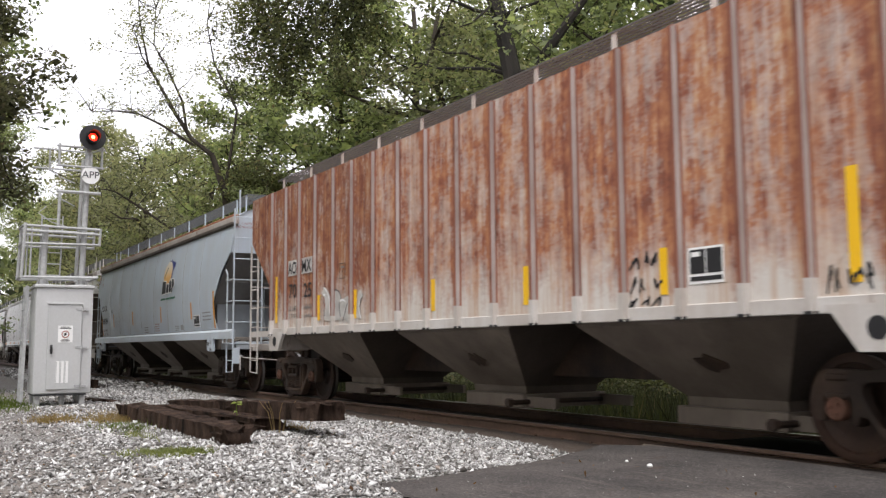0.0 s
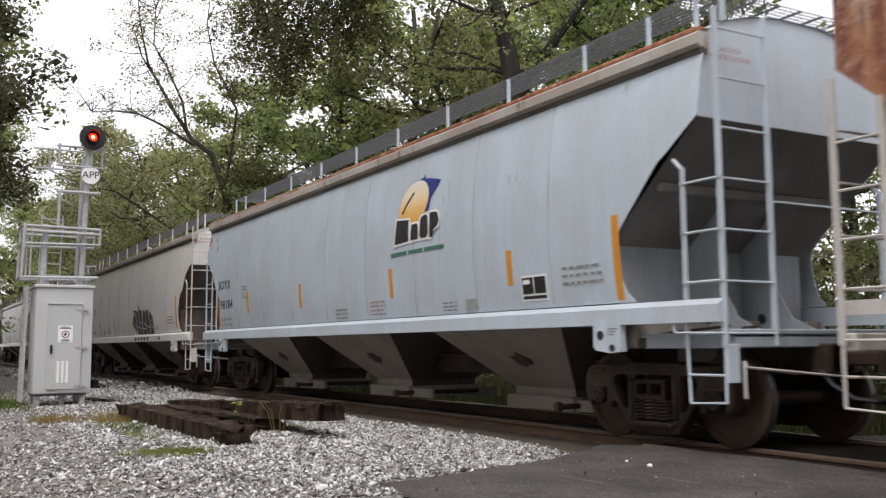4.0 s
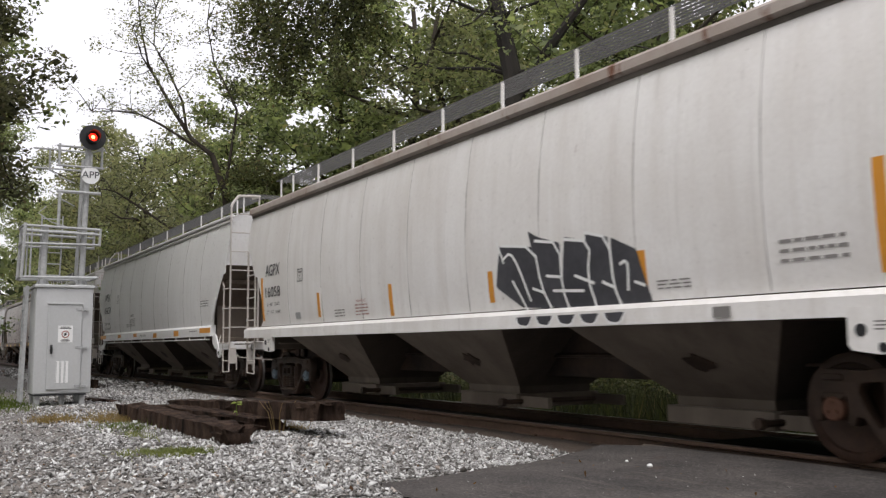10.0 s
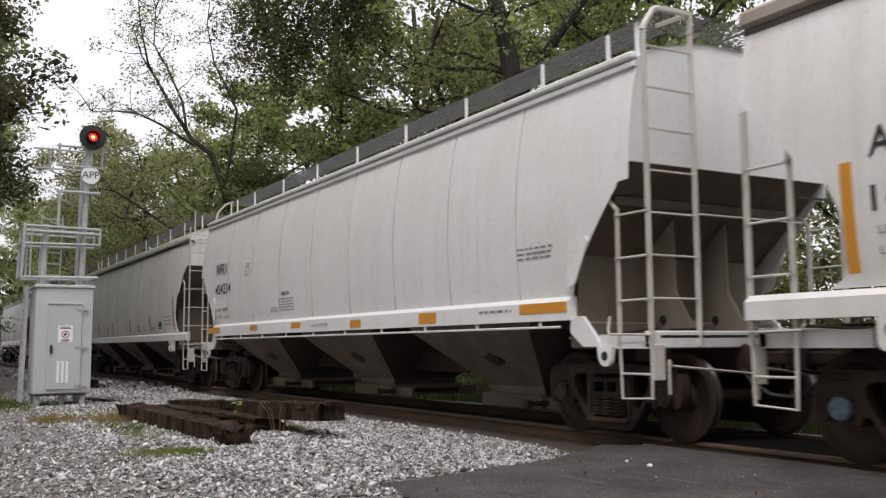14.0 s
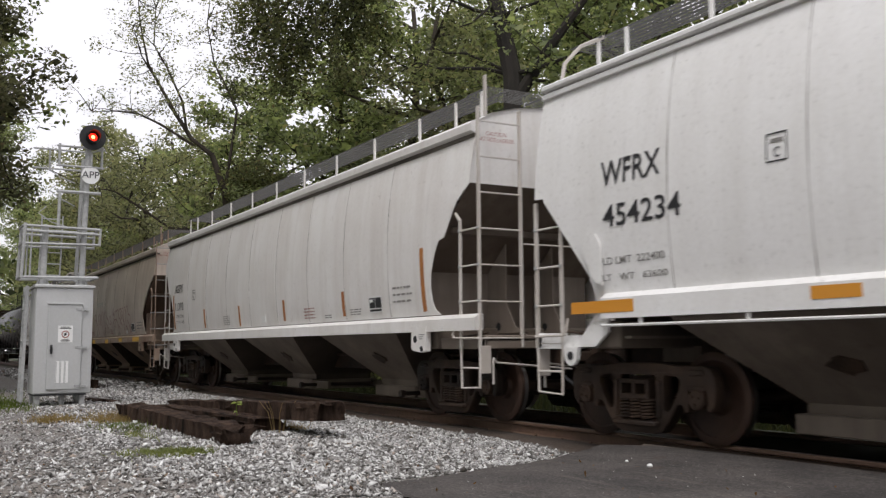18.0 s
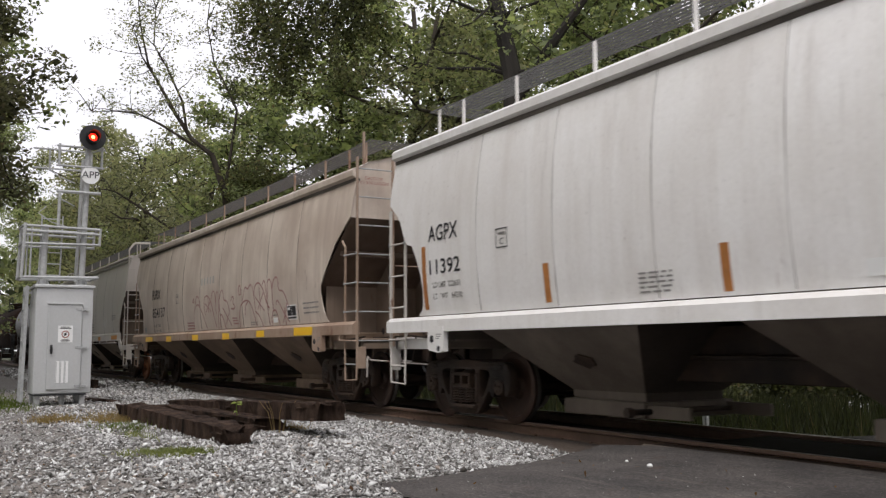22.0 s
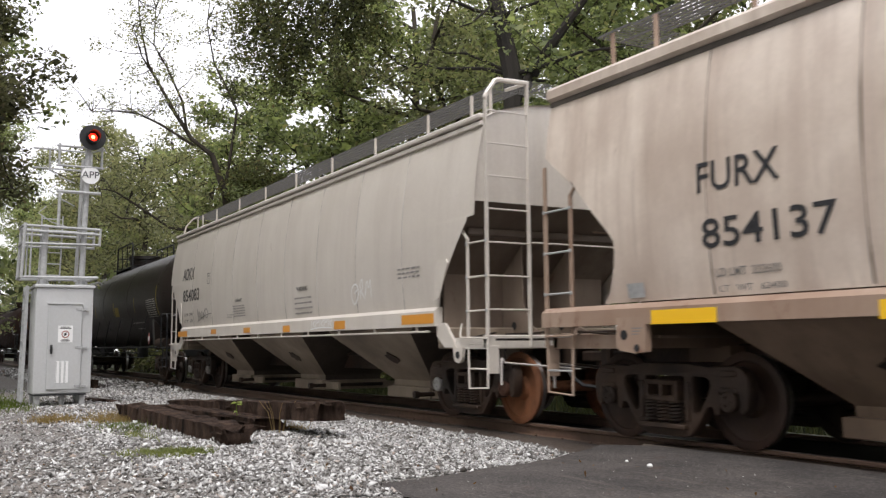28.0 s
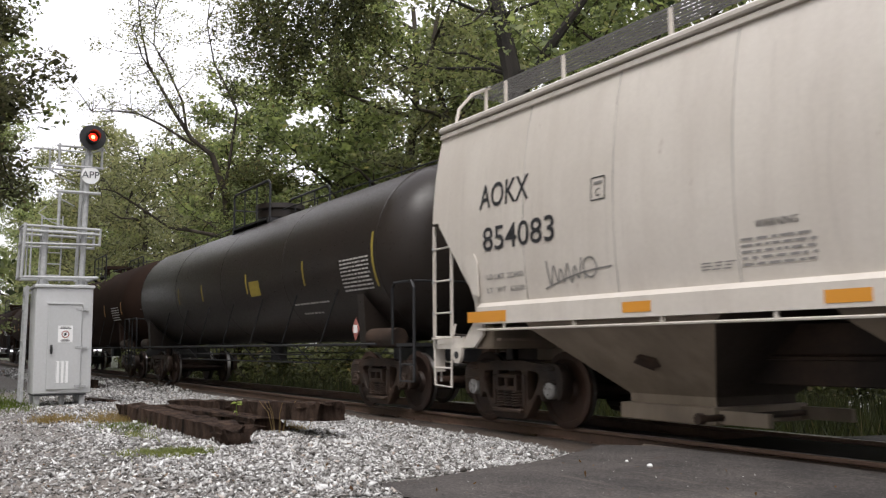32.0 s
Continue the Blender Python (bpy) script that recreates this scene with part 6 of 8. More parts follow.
    part("bottom_outlet", Geo().lathe([(0, 0.2), (0.35, 0.2), (0.5, 0.45)], (0, 0, 0.7), "z", 18), M_BLACK, car)
    for s in (-1, 1):
        xe = s * (half + 0.42)
        part("draft_sill", Geo().box(min(xe, xe - s * 3.2), max(xe, xe - s * 3.2), -0.2, 0.2, 0.72, 1.08, 0.02), M_BLACK, car)
        cr = Geo()
        for side in (-1, 1):
            cr.slab([(side * 0.2, 1.0), (side * 1.35, 1.0), (side * 1.42, 1.9), (side * 1.15, 1.62), (side * 0.6, 1.2)], s * truck_at - 0.12, s * truck_at + 0.12, "x")
        part("saddle", cr, paint, car)
        part("end_platform", Geo().box(min(xe, xe - s * 0.55), max(xe, xe - s * 0.55), -1.5, 1.5, 1.02, 1.07), M_BLACK, car)
        hr = Geo()
        for side in (-1, 1):
            hr.tube([(xe, side * 1.48, 0.5), (xe, side * 1.48, 1.9), (xe - s * 0.1, side * 1.48, 2.0), (xe - s * 0.62, side * 1.49, 2.0), (xe - s * 0.70, side * 1.49, 1.92), (xe - s * 0.70, side * 1.48, 1.05)], 0.024, 6)
            hr.tube([(xe - s * 0.45, side * 1.48, 0.5), (xe - s * 0.45, side * 1.48, 1.05)], 0.018, 6)
            for z in (0.5, 0.75):
                hr.tube([(xe, side * 1.48, z), (xe - s * 0.45, side * 1.48, z)], 0.014, 5)
        hr.tube([(xe, -1.48, 2.0), (xe, 1.48, 2.0)], 0.018, 6)
        part("end_handrail", hr, M_BLACK, car, smooth=True)
        part("brake_cylinder", Geo().tube([(s * (truck_at + 0.15), -1.25, 1.17), (s * (truck_at + 1.1), -1.25, 1.17)], 0.15, 14), M_TRUCK, car, smooth=True)
        coupler(car, xe, s)
        truck(car, s * truck_at)
    return car


car_rust = ribbed_car("ribbed_hopper_car", "rust-streaked covered hopper car with upright ribs", -11.34)
car_blue = hopper_car("covered_hopper_car", "pale blue covered hopper car with a round bean emblem", "round", -29.39, M_BLUE_CAR, 8.46, 6.98, grime=M_GRIME_SHADE_BLUE, front="angular", chord=M_CHORD)
car_white = hopper_car("covered_hopper_car", "off-white covered hopper car with dark graffiti", "round", -47.65, M_WHITE_CAR, 8.40, 6.98, caps={1: "rust", -1: "blue"}, chord=M_CHORD)
car_wfr = hopper_car("covered_hopper_car", "clean white covered hopper car with orange marker plates", "straight", -65.48, M_CLEAN_CAR, 8.14, 6.93, bend=True)
car_agp = hopper_car("covered_hopper_car", "light grey covered hopper car with orange marker stripes", "round", -83.34, M_WHITE_CAR, 8.43, 7.00)
car_tan = hopper_car("covered_hopper_car", "sooty tan covered hopper car with faint red graffiti", "round", -101.48, M_TAN_CAR, 8.46, 7.02, trim=M_TAN_TRIM, grime=M_GRIME_SHADE_BROWN, front="angular", chord=M_TAN_CAR)
car_cream = hopper_car("covered_hopper_car", "cream covered hopper car with orange marker plates", "straight", -119.37, M_CREAM_CAR, 8.14, 6.93, caps={1: ("pale", "rust"), -1: "pale"}, rusty=True, bend=True, grime=M_GRIME_SHADE_CREAM)
car_tank = tank_car("tank_car", "glossy black tank car with yellow marker stripes", -137.97, M_BLACK_TANK)
car_tank2 = tank_car("tank_car", "brown-stained black tank car", -157.97, M_BROWN_TANK)
car_tank3 = tank_car("tank_car", "sooty dark brown tank car at the far end of the train", -177.97, M_BROWN_TANK)
car_tank4 = tank_car("tank_car", "sooty dark brown tank car at the far end of the train", -197.97, M_BROWN_TANK)
CARS = [car_rust, car_blue, car_white, car_wfr, car_agp, car_tan, car_cream, car_tank, car_tank2, car_tank3, car_tank4]

# ---- signal cabinet, and the colour-light signal that stands on it ----
FX = -18.6      # front face of the cabinet
cab = thing("signal_cabinet", "dented grey metal signal cabinet on short legs", "cabinet", pose(FX, -5.455, 0))
g = Geo()
n = 10
face = [[(0.004 * math.sin(7.1 * y + 3.3 * z) * math.sin(2.7 * z + 1), y, z) for y in np.linspace(-0.49, 0.49, n)] for z in np.linspace(0.22, 2.13, 16)]
g.loft(face, False)
g.box(-0.82, -0.008, -0.50, 0.50, 0.2, 2.15, 0.012)
part("body", g, M_CABINET, cab, smooth=True)
part("roof", Geo().box(-0.86, 0.035, -0.525, 0.525, 2.15, 2.205, 0.01), M_CABINET, cab)
dr = part("door", Geo().box(0.008, 0.030, -0.285, 0.305, 0.28, 1.84, 0.006), M_CABINET, cab, "flush door with hinges and a lever handle")
part("drip_rail", Geo().box(0.008, 0.05, -0.30, 0.32, 1.845, 1.865, 0.004), M_CABINET, cab)
for z in (0.34, 1.05, 1.76):
    part("hinge", Geo().tube([(0.045, 0.31, z - 0.05), (0.045, 0.31, z + 0.05)], 0.012, 8).box(0.030, 0.044, 0.20, 0.31, z - 0.022, z + 0.022, 0.003).box(0.004, 0.044, 0.31, 0.41, z - 0.03, z + 0.014, 0.003), M_GALV, cab)
part("handle", Geo().box(0.030, 0.075, -0.235, -0.195, 0.93, 1.10, 0.012), M_BLACK, dr, "dark lever handle")
part("notice", Geo().box(0.031, 0.034, -0.105, 0.150, 1.14, 1.45), M_WHITEINK, dr, "white warning notice")
part("notice_mark", Geo().lathe([(0.0, 0.052), (0.004, 0.052), (0.004, 0.068), (0.0, 0.068)], (0.034, 0.022, 1.29), "x", 24), M_REDINK, dr)
part("notice_bolt", Geo().slab([(0.01, 1.31), (0.05, 1.325), (0.03, 1.30), (0.055, 1.285), (-0.01, 1.25), (0.012, 1.285), (-0.01, 1.29)], 0.0345, 0.0375, "x"), M_BLACK, dr)
for z, w in ((1.425, 0.08), (1.40, 0.10), (1.19, 0.06), (1.17, 0.08)):
    part("notice_print", Geo().box(0.0345, 0.0365, 0.022 - w, 0.022 + w, z - 0.008, z + 0.004), M_BLACK, dr)
for i in range(3):
    y = -0.125 + 0.078 * i
    vent = part("vent", Geo().box(0.031, 0.036, y, y + 0.060, 0.40, 0.80, 0.002), M_WHITEINK, dr, "white louvre strip")
    part("louvre", Geo().box(0.036, 0.040, y + 0.004, y + 0.012, 0.41, 0.79), M_GALV, dr)
for x, y in ((-0.1, -0.42), (-0.1, 0.36), (-0.72, -0.42), (-0.72, 0.36)):
    part("leg", Geo().box(x - 0.05, x + 0.05, y - 0.05, y + 0.05, -0.15, 0.2, 0.008), M_GALV, cab)
part("conduit", Geo().tube([(-0.2, 0.02, -0.2), (-0.2, 0.02, 0.2)], 0.055, 10), M_GALV, cab, smooth=True)
part("base_frame", Geo().box(-0.82, 0.0, -0.48, 0.42, 0.17, 0.2), M_BLACK, cab)

sig = thing("railway_signal", "colour-light signal on a galvanised mast, showing red", "signal", pose(FX - 0.35, -5.455, 2.2))


def pipe(name, pts, r=0.022, parent=None, mat=None, n=8):
    return part(name, Geo().tube(pts, r, n), mat or M_GALV, parent or sig, smooth=True)


mast = pipe("mast", [(0, 0.33, 0), (0, 0.385, 2.72)], 0.056, n=14)
pipe("stay_post", [(-0.22, 0.26, 0.1), (-0.22, 0.33, 2.5)], 0.036, n=10)
post = pipe("short_post", [(0, -0.36, 0), (0, -0.335, 1.12)], 0.060, n=14)
part("post_cap", Geo().lathe([(0, 0.066), (0.03, 0.066), (0.05, 0.0)], (0, -0.335, 1.12), "z", 14), M_GALV, sig, smooth=True)
for y in (-0.36, 0.33):
    part("base_flange", Geo().lathe([(0, 0.16), (0.03, 0.16), (0.03, 0.09), (0.16, 0.075)], (0, y, 0.0), "z", 14), M_GALV, sig)
    for k in range(4):
        a = 0.78 + k * 1.571
        part("gusset", Geo().slab([(0.07, 0.03), (0.15, 0.03), (0.07, 0.17)], -0.006, 0.006).mesh("gusset", M_GALV), M_GALV, sig, at=Matrix.Translation((0, y, 0)) @ Matrix.Rotation(a, 4, "Z"))
# working cage round the posts
for x in (0.12, -0.55):
    for z in (1.02, 1.115):
        pipe("cage_rail", [(x, -0.73, z), (x, 0.62, z - 0.02)], 0.026)
    pipe("cage_rail", [(x, -0.73, 0.78), (x, 0.62, 0.80)], 0.024)
    pipe("cage_rail", [(x, -0.74, 0.15), (x, 0.60, 0.17)], 0.028)
    pipe("cage_upright", [(x, -0.74, 0.13), (x, -0.70, 1.16)], 0.03)
    pipe("cage_upright", [(x, 0.62, 0.78), (x, 0.63, 1.12)], 0.026)
    pipe("cage_upright", [(x, -0.60, 0.15), (x, -0.58, 1.10)], 0.018)
for y, z in ((-0.73, 1.115), (-0.74, 0.15), (0.62, 1.095), (0.6, 0.17), (-0.73, 0.78)):
    pipe("cage_rail", [(0.12, y, z), (-0.55, y, z)], 0.024)
# climbing ladder behind
for y in (-0.36, 0.02):
    pipe("ladder_stile", [(-0.62, y, 0.1), (-0.62, y + 0.03, 1.42)], 0.016)
for k in range(6):
    pipe("ladder_rung", [(-0.62, -0.35, 0.25 + 0.22 * k), (-0.62, 0.03, 0.25 + 0.22 * k)], 0.011)
# upper bracket and platform rails
pipe("bracket_rail", [(0.1, -0.18, 1.80), (0.1, 0.62, 1.80)], 0.03)
pipe("bracket_upright", [(0.1, -0.12, 1.80), (0.1, -0.13, 1.10)], 0.03)
for z in (2.30, 2.68):
    pipe("platform_rail", [(0.1, -0.20, z), (0.1, 0.66, z)], 0.022)
    pipe("platform_rail", [(-0.45, -0.55, z + 0.02), (-0.45, 0.5, z + 0.02)], 0.018)
    pipe("platform_rail", [(0.1, 0.66, z), (-0.45, 0.5, z + 0.02)], 0.018)
for y in (-0.15, 0.62):
    pipe("platform_upright", [(0.1, y, 2.28), (0.1, y, 2.72)], 0.026)
    pipe("platform_upright", [(-0.45, y - 0.1, 2.28), (-0.45, y - 0.1, 2.72)], 0.02)
for y, z in ((-0.12, 2.0), (-0.3, 1.55), (-0.2, 2.45)):
    pipe("cable", [(-0.3, y, z), (-0.32, y - 0.14, z - 0.13), (-0.3, y + 0.1, z - 0.3), (-0.25, 0.2, z - 0.42)], 0.012, mat=M_GALV)
# round head with its hood and lit lens
HZ = 2.87
head = part("signal_head", Geo().lathe([(-0.20, 0.0), (-0.20, 0.10), (-0.05, 0.13), (-0.012, 0.245), (0.0, 0.245), (0.0, 0.0)], (0.22, 0.42, HZ), "x", 36), M_BLACK, sig, "round black target disc", smooth=True)
part("head_bracket", Geo().box(-0.02, 0.14, 0.34, 0.46, HZ - 0.22, HZ - 0.1, 0.01), M_GALV, sig)
part("hood", Geo().lathe([(0.0, 0.12), (0.22, 0.115), (0.22, 0.125), (0.0, 0.13)], (0.22, 0.42, HZ), "x", 28), M_BLACK, sig, "black tunnel hood", smooth=True)
part("lens", Geo().lathe([(0.0, 0.080), (0.015, 0.072), (0.03, 0.045), (0.035, 0.0)], (0.222, 0.42, HZ), "x", 24), M_LENS, sig, "lit red lens", smooth=True)
part("lamp", Geo().lathe([(0.0, 0.034), (0.006, 0.0)], (0.262, 0.42, HZ), "x", 16), M_LENS_CORE, sig, "glowing lamp")
plate = part("name_plate", Geo().lathe([(0.0, 0.0), (0.0, 0.17), (0.008, 0.17), (0.008, 0.0)], (0.11, 0.42, 2.15), "x", 32), M_WHITEINK, sig, "round white plate with black letters")
cu = bpy.data.curves.new("plate_letters", "FONT")
cu.body, cu.size, cu.align_x, cu.align_y = "APP", 0.19, "CENTER", "CENTER"
tmp = bpy.data.objects.new("plate_letters_source", cu)
me = bpy.data.meshes.new_from_object(tmp)
bpy.data.objects.remove(tmp)
me.materials.clear()
me.materials.append(M_INK)
part("plate_letters", me, M_INK, plate, at=pose(0.124, 0.42, 2.15, 90, 0, 90))
# ladder that leans beside the cabinet
lad = thing("ladder", "slim grey steel ladder beside the signal cabinet", "ladder", pose(FX - 0.45, -6.1, 0))
for x in (0.0, -0.38):
    part("stile", Geo().box(x - 0.02, x + 0.02, -0.03, 0.03, 0.05, 2.2, 0.004), M_GALV, lad, at=pose(0, 0, 0, -1.2))
for k in range(7):
    part("rung", Geo().tube([(0, 0, 0.3 + 0.29 * k), (-0.38, 0, 0.3 + 0.29 * k)], 0.013, 6), M_GALV, lad)
for z in (0.5, 2.08):
    part("bracket", Geo().box(-0.2, -0.16, 0, 0.15, z - 0.02, z + 0.02), M_GALV, lad)

# ---- old timbers on the gravel ----
def timber(name, a, b, w, h, z0, seed, label, z1=None):
    rng = random.Random(seed)
    length = math.hypot(b[0] - a[0], b[1] - a[1])
    n = int(length / 0.05)
    rows = []
    for i in range(n + 1):
        t = i / n
        rot = 1.0 * max(0, 1 - 8 * (1 - t)) + 0.5 * max(0, 1 - 9 * t)
        ring = []
        for u, v in ((-1, 0), (-1, 0.5), (-1, 1), (-0.4, 1), (0.4, 1), (1, 1), (1, 0.5), (1, 0), (0, 0)):
            d = 0.035 * noise.noise((i * 0.11 + seed, u, v)) + 0.02 * noise.noise((i * 0.21 + seed, u * 2, v * 3)) + (0.010 * noise.noise((i * 7.3, seed, u)) - 0.034 * ((i * 7 + seed) % 11 in (2, 6)) * (v < 1) if abs(u) == 1 else 0) + 0.06 * rot * rng.uniform(-1, 0.3)
            ring.append((length * t + (0.16 * rng.uniform(-1, 0.5) if i in (0, n) else 0.05 * rng.uniform(-1, 1) if i in (1, n - 1) else 0), u * (w / 2 + d), v * h + (d if v == 1 else 0)))
        rows.append(ring)
    rise = 0.0 if z1 is None else math.atan2(z1 - z0, length)
    ob = thing(name, label, "timber", Matrix.Translation((a[0], a[1], z0)) @ Matrix.Rotation(math.atan2(b[1] - a[1], b[0] - a[0]), 4, "Z") @ Matrix.Rotation(-rise, 4, "Y"), "old timbers beside the track")
    part("beam", Geo().loft(rows, True, True), M_OLDWOOD, ob, smooth=True, angle=40)
    # splinters and slabs of wood that have come loose
    for k in range(9):
        s = rng.choice((-1, 1))
        x = rng.choice((rng.uniform(0.1, 0.7), length - rng.uniform(-0.05, 0.6), rng.uniform(0.2, length - 0.2)))
        q = rng.uniform(0.15, 0.6)
        zz, tt = h * rng.uniform(0.15, 1.0), rng.uniform(0.01, 0.03)
        part("splinter", Geo().loft([[(x - q / 2, s * (w / 2 - 0.02), zz - tt), (x - q / 2, s * (w / 2 + 0.004), zz - tt), (x - q / 2, s * (w / 2 + 0.004), zz)], [(x, s * (w / 2 - 0.02), zz - tt), (x, s * (w / 2 + 0.02), zz - tt * 0.6), (x, s * (w / 2 + 0.012), zz + 0.008)], [(x + q / 2, s * (w / 2 - 0.01), zz - tt * 0.5), (x + q / 2, s * (w / 2 + 0.006), zz - tt * 0.5), (x + q / 2, s * (w / 2 + 0.004), zz - tt * 0.3)]], True, True), M_OLDWOOD, ob)
    return ob


timber("old_railway_timber", (-14.55, -5.09), (-9.45, -5.03), 0.34, 0.22, -0.01, 3, "rotting dark railway timber lying on gravel")
timber("old_railway_timber", (-14.2, -4.66), (-10.85, -4.22), 0.36, 0.20, -0.01, 5, "cracked dark railway timber lying on gravel")
timber("old_railway_timber", (-14.7, -4.30), (-9.75, -3.86), 0.34, 0.20, 0.03, 8, "long dark railway timber resting on another, with a split end", 0.20)
timber("old_railway_timber", (-27.6, -4.35), (-25.5, -3.72), 0.28, 0.24, -0.02, 11, "short dark railway timber behind the cabinet")
timber("old_railway_timber", (-27.5, -6.3), (-22.4, -6.35), 0.24, 0.2, -0.02, 12, "grey weathered timber behind the cabinet")
timber("old_plank", (-20.3, -4.80), (-18.8, -4.42), 0.22, 0.05, -0.02, 14, "thin weathered brown plank lying on gravel by the cabinet")
# a seedling and a dry stalk that grow between the timbers
seedling = thing("seedling", "small bright green seedling between old timbers", "plant", pose(-11.4, -4.45, 0.05))
part("stem", Geo().tube([(0, 0, -0.05), (0.01, 0.0, 0.16), (0.03, -0.02, 0.30)], 0.006, 5), M_GRASS, seedling)
for a, z, r in ((0.3, 0.30, 0.10), (2.2, 0.27, 0.09), (4.1, 0.29, 0.085), (5.3, 0.18, 0.07), (1.3, 0.14, 0.06)):
    c, d = math.cos(a), math.sin(a)
    part("leaf", Geo().add([(0.02, 0, z), (0.02 + r * 0.5 * c - r * 0.3 * d, r * 0.5 * d + r * 0.3 * c, z + 0.02), (0.02 + r * c, r * d, z - 0.01), (0.02 + r * 0.5 * c + r * 0.3 * d, r * 0.5 * d - r * 0.3 * c, z + 0.02)], [(0, 1, 2, 3)]), M_SEEDLING, seedling)
stalk = thing("dry_stalk", "dry grass stalks standing between old timbers", "plant", pose(-10.75, -4.15, 0.05))
for k in range(9):
    dx, dy = 0.05 * math.sin(2.1 * k), 0.05 * math.cos(1.7 * k)
    part("stalk", Geo().tube([(dx, dy, -0.05), (dx * 2, dy * 2, 0.2), (dx * 4 + 0.03, dy * 4, 0.30 + 0.02 * (k % 4))], 0.005, 4, 0.002), M_DRYGRASS, stalk)
# steel sign post beyond the track
post_u = Geo().slab([(-0.045, 0), (-0.03, 0), (-0.03, 0.04), (0.03, 0.04), (0.03, 0), (0.045, 0), (0.045, 0.055), (-0.045, 0.055)], -1.0, 2.2, "z")
sp = thing("sign_post", "grey steel channel post beyond the track", "post", pose(-10.95, 3.0, 0))
part("channel", post_u, M_GALV, sp)
for k in range(20):
    part("bolt_hole", Geo().tube([(0, 0.038, -0.4 + 0.12 * k), (0, 0.034, -0.4 + 0.12 * k)], 0.012, 8), M_BLACK, sp)
# two pale pebbles on the asphalt
for x, y, r in ((-6.26, -2.42, 0.032), (-6.64, -2.35, 0.02)):
    g = Geo()
    rings = [[(r * k * (1 + 0.25 * math.sin(3 * a + k)) * math.cos(a), 0.7 * r * k * math.sin(a), zz * r) for a in (0.7854 * i for i in range(8))] for k, zz in ((0.7, 0.0), (1.0, 0.35), (0.75, 0.75), (0.25, 0.95))]
    solid("pebble", g.loft(rings, True, True), M_STONE, "pale limestone pebble lying on asphalt", "stone", at=pose(x, y, -0.035), smooth=True)

# ---- lettering, reflective marks and paint on the cars ----
def surface_y(kind, z):
    """Distance of the outer face from the car's middle line."""
    if kind == "tank":
        return math.sqrt(max(0.01, 1.5 ** 2 - (z - 2.62) ** 2))
    if kind == "ribbed":
        return 1.531
    if z < (1.40 if kind == "round" else 1.513):
        return 1.601
    return width_at(kind, z)


def patch_mesh(name, kind, x0, x1, z0, z1, mat, off=0.004):
    n = max(1, int(abs(z1 - z0) / 0.12))
    rows = [[(x, -(surface_y(kind, z) + off), z) for x in (x0, x1)] for z in np.linspace(z0, z1, n + 1)]
    thick = [[(p[0], p[1] + 0.003, p[2]) for p in r] for r in rows]
    g = Geo().loft(rows, False)
    g.loft([rows[0], thick[0]], False).loft([rows[-1], thick[-1]], False)
    g.loft([[r[0] for r in rows], [r[0] for r in thick]], False).loft([[r[1] for r in rows], [r[1] for r in thick]], False)
    return g.mesh(name, mat)


KIND = {}


def mark(car, name, x0, x1, z0, z1, mat, off=0.004, label=""):
    return part(name, patch_mesh(name, KIND[car], x0, x1, z0, z1, mat, off), mat, car, label)


def stencil(car, text, x0, x1, z0, z1, mat=None, off=0.006, bold=0.009):
    """Painted letters that follow the curve of the side sheet."""
    mat = mat or M_INK
    cu = bpy.data.curves.new("stencil", "FONT")
    cu.body = text
    cu.resolution_u = 3
    cu.offset = bold
    tmp = bpy.data.objects.new("stencil_source", cu)
    me = bpy.data.meshes.new_from_object(tmp)
    bpy.data.objects.remove(tmp)
    co = np.empty(len(me.vertices) * 3)
    me.vertices.foreach_get("co", co)
    co = co.reshape(-1, 3)
    lo, hi = co.min(0), co.max(0)
    u = (co[:, 0] - lo[0]) / (hi[0] - lo[0])
    v = (co[:, 1] - lo[1]) / (hi[1] - lo[1])
    z = z0 + v * (z1 - z0)
    y = np.array([-(surface_y(KIND[car], q) + off) for q in z])
    co = np.stack([x0 + u * (x1 - x0), y, z], 1)
    me.vertices.foreach_set("co", co.ravel())
    me.materials.clear()
    me.materials.append(mat)
    me.update()
    if z1 - z0 < 0.12:
        ob = part("small_lettering", me, mat, car)
        ob["kind"] = "stuff"
        return ob
    # one object a character
    bm = bmesh.new()
    bm.from_mesh(me)
    todo = set(bm.faces)
    while todo:
        group, front_line = set(), [todo.pop()]
        while front_line:
            fc = front_line.pop()
            group.add(fc)
            for e in fc.edges:
                for other in e.link_faces:
                    if other in todo:
                        todo.discard(other)
                        front_line.append(other)
        g = Geo()
        for fc in group:
            g.add([v.co for v in fc.verts], [tuple(range(len(fc.verts)))])
        part("letter", g, mat, car)
    bm.free()
    bpy.data.meshes.remove(me)
    return None


def small_print(car, x0, x1, z0, z1, n, mat=None):
    """Lines of print too small to read."""
    mat = mat or M_PRINT
    rng = random.Random(int(x0 * 100) + n)
    step = (z1 - z0) / n
    g = Geo()
    for i in range(n):
        z, x = z0 + i * step + 0.25 * step, x0
        while x < x1 - 0.03:
            w = min(x1 - x, rng.uniform(0.05, 0.16))
            a, b = z, z + min(0.03, step * 0.42)
            g.add([(p, -(surface_y(KIND[car], q) + 0.005), q) for p, q in ((x, a), (x + w, a), (x + w, b), (x, b))], [(0, 1, 2, 3)])
            x += w + rng.uniform(0.02, 0.05)
    ob = part("small_print", g, mat, car)
    ob["kind"] = "stuff"
    return ob


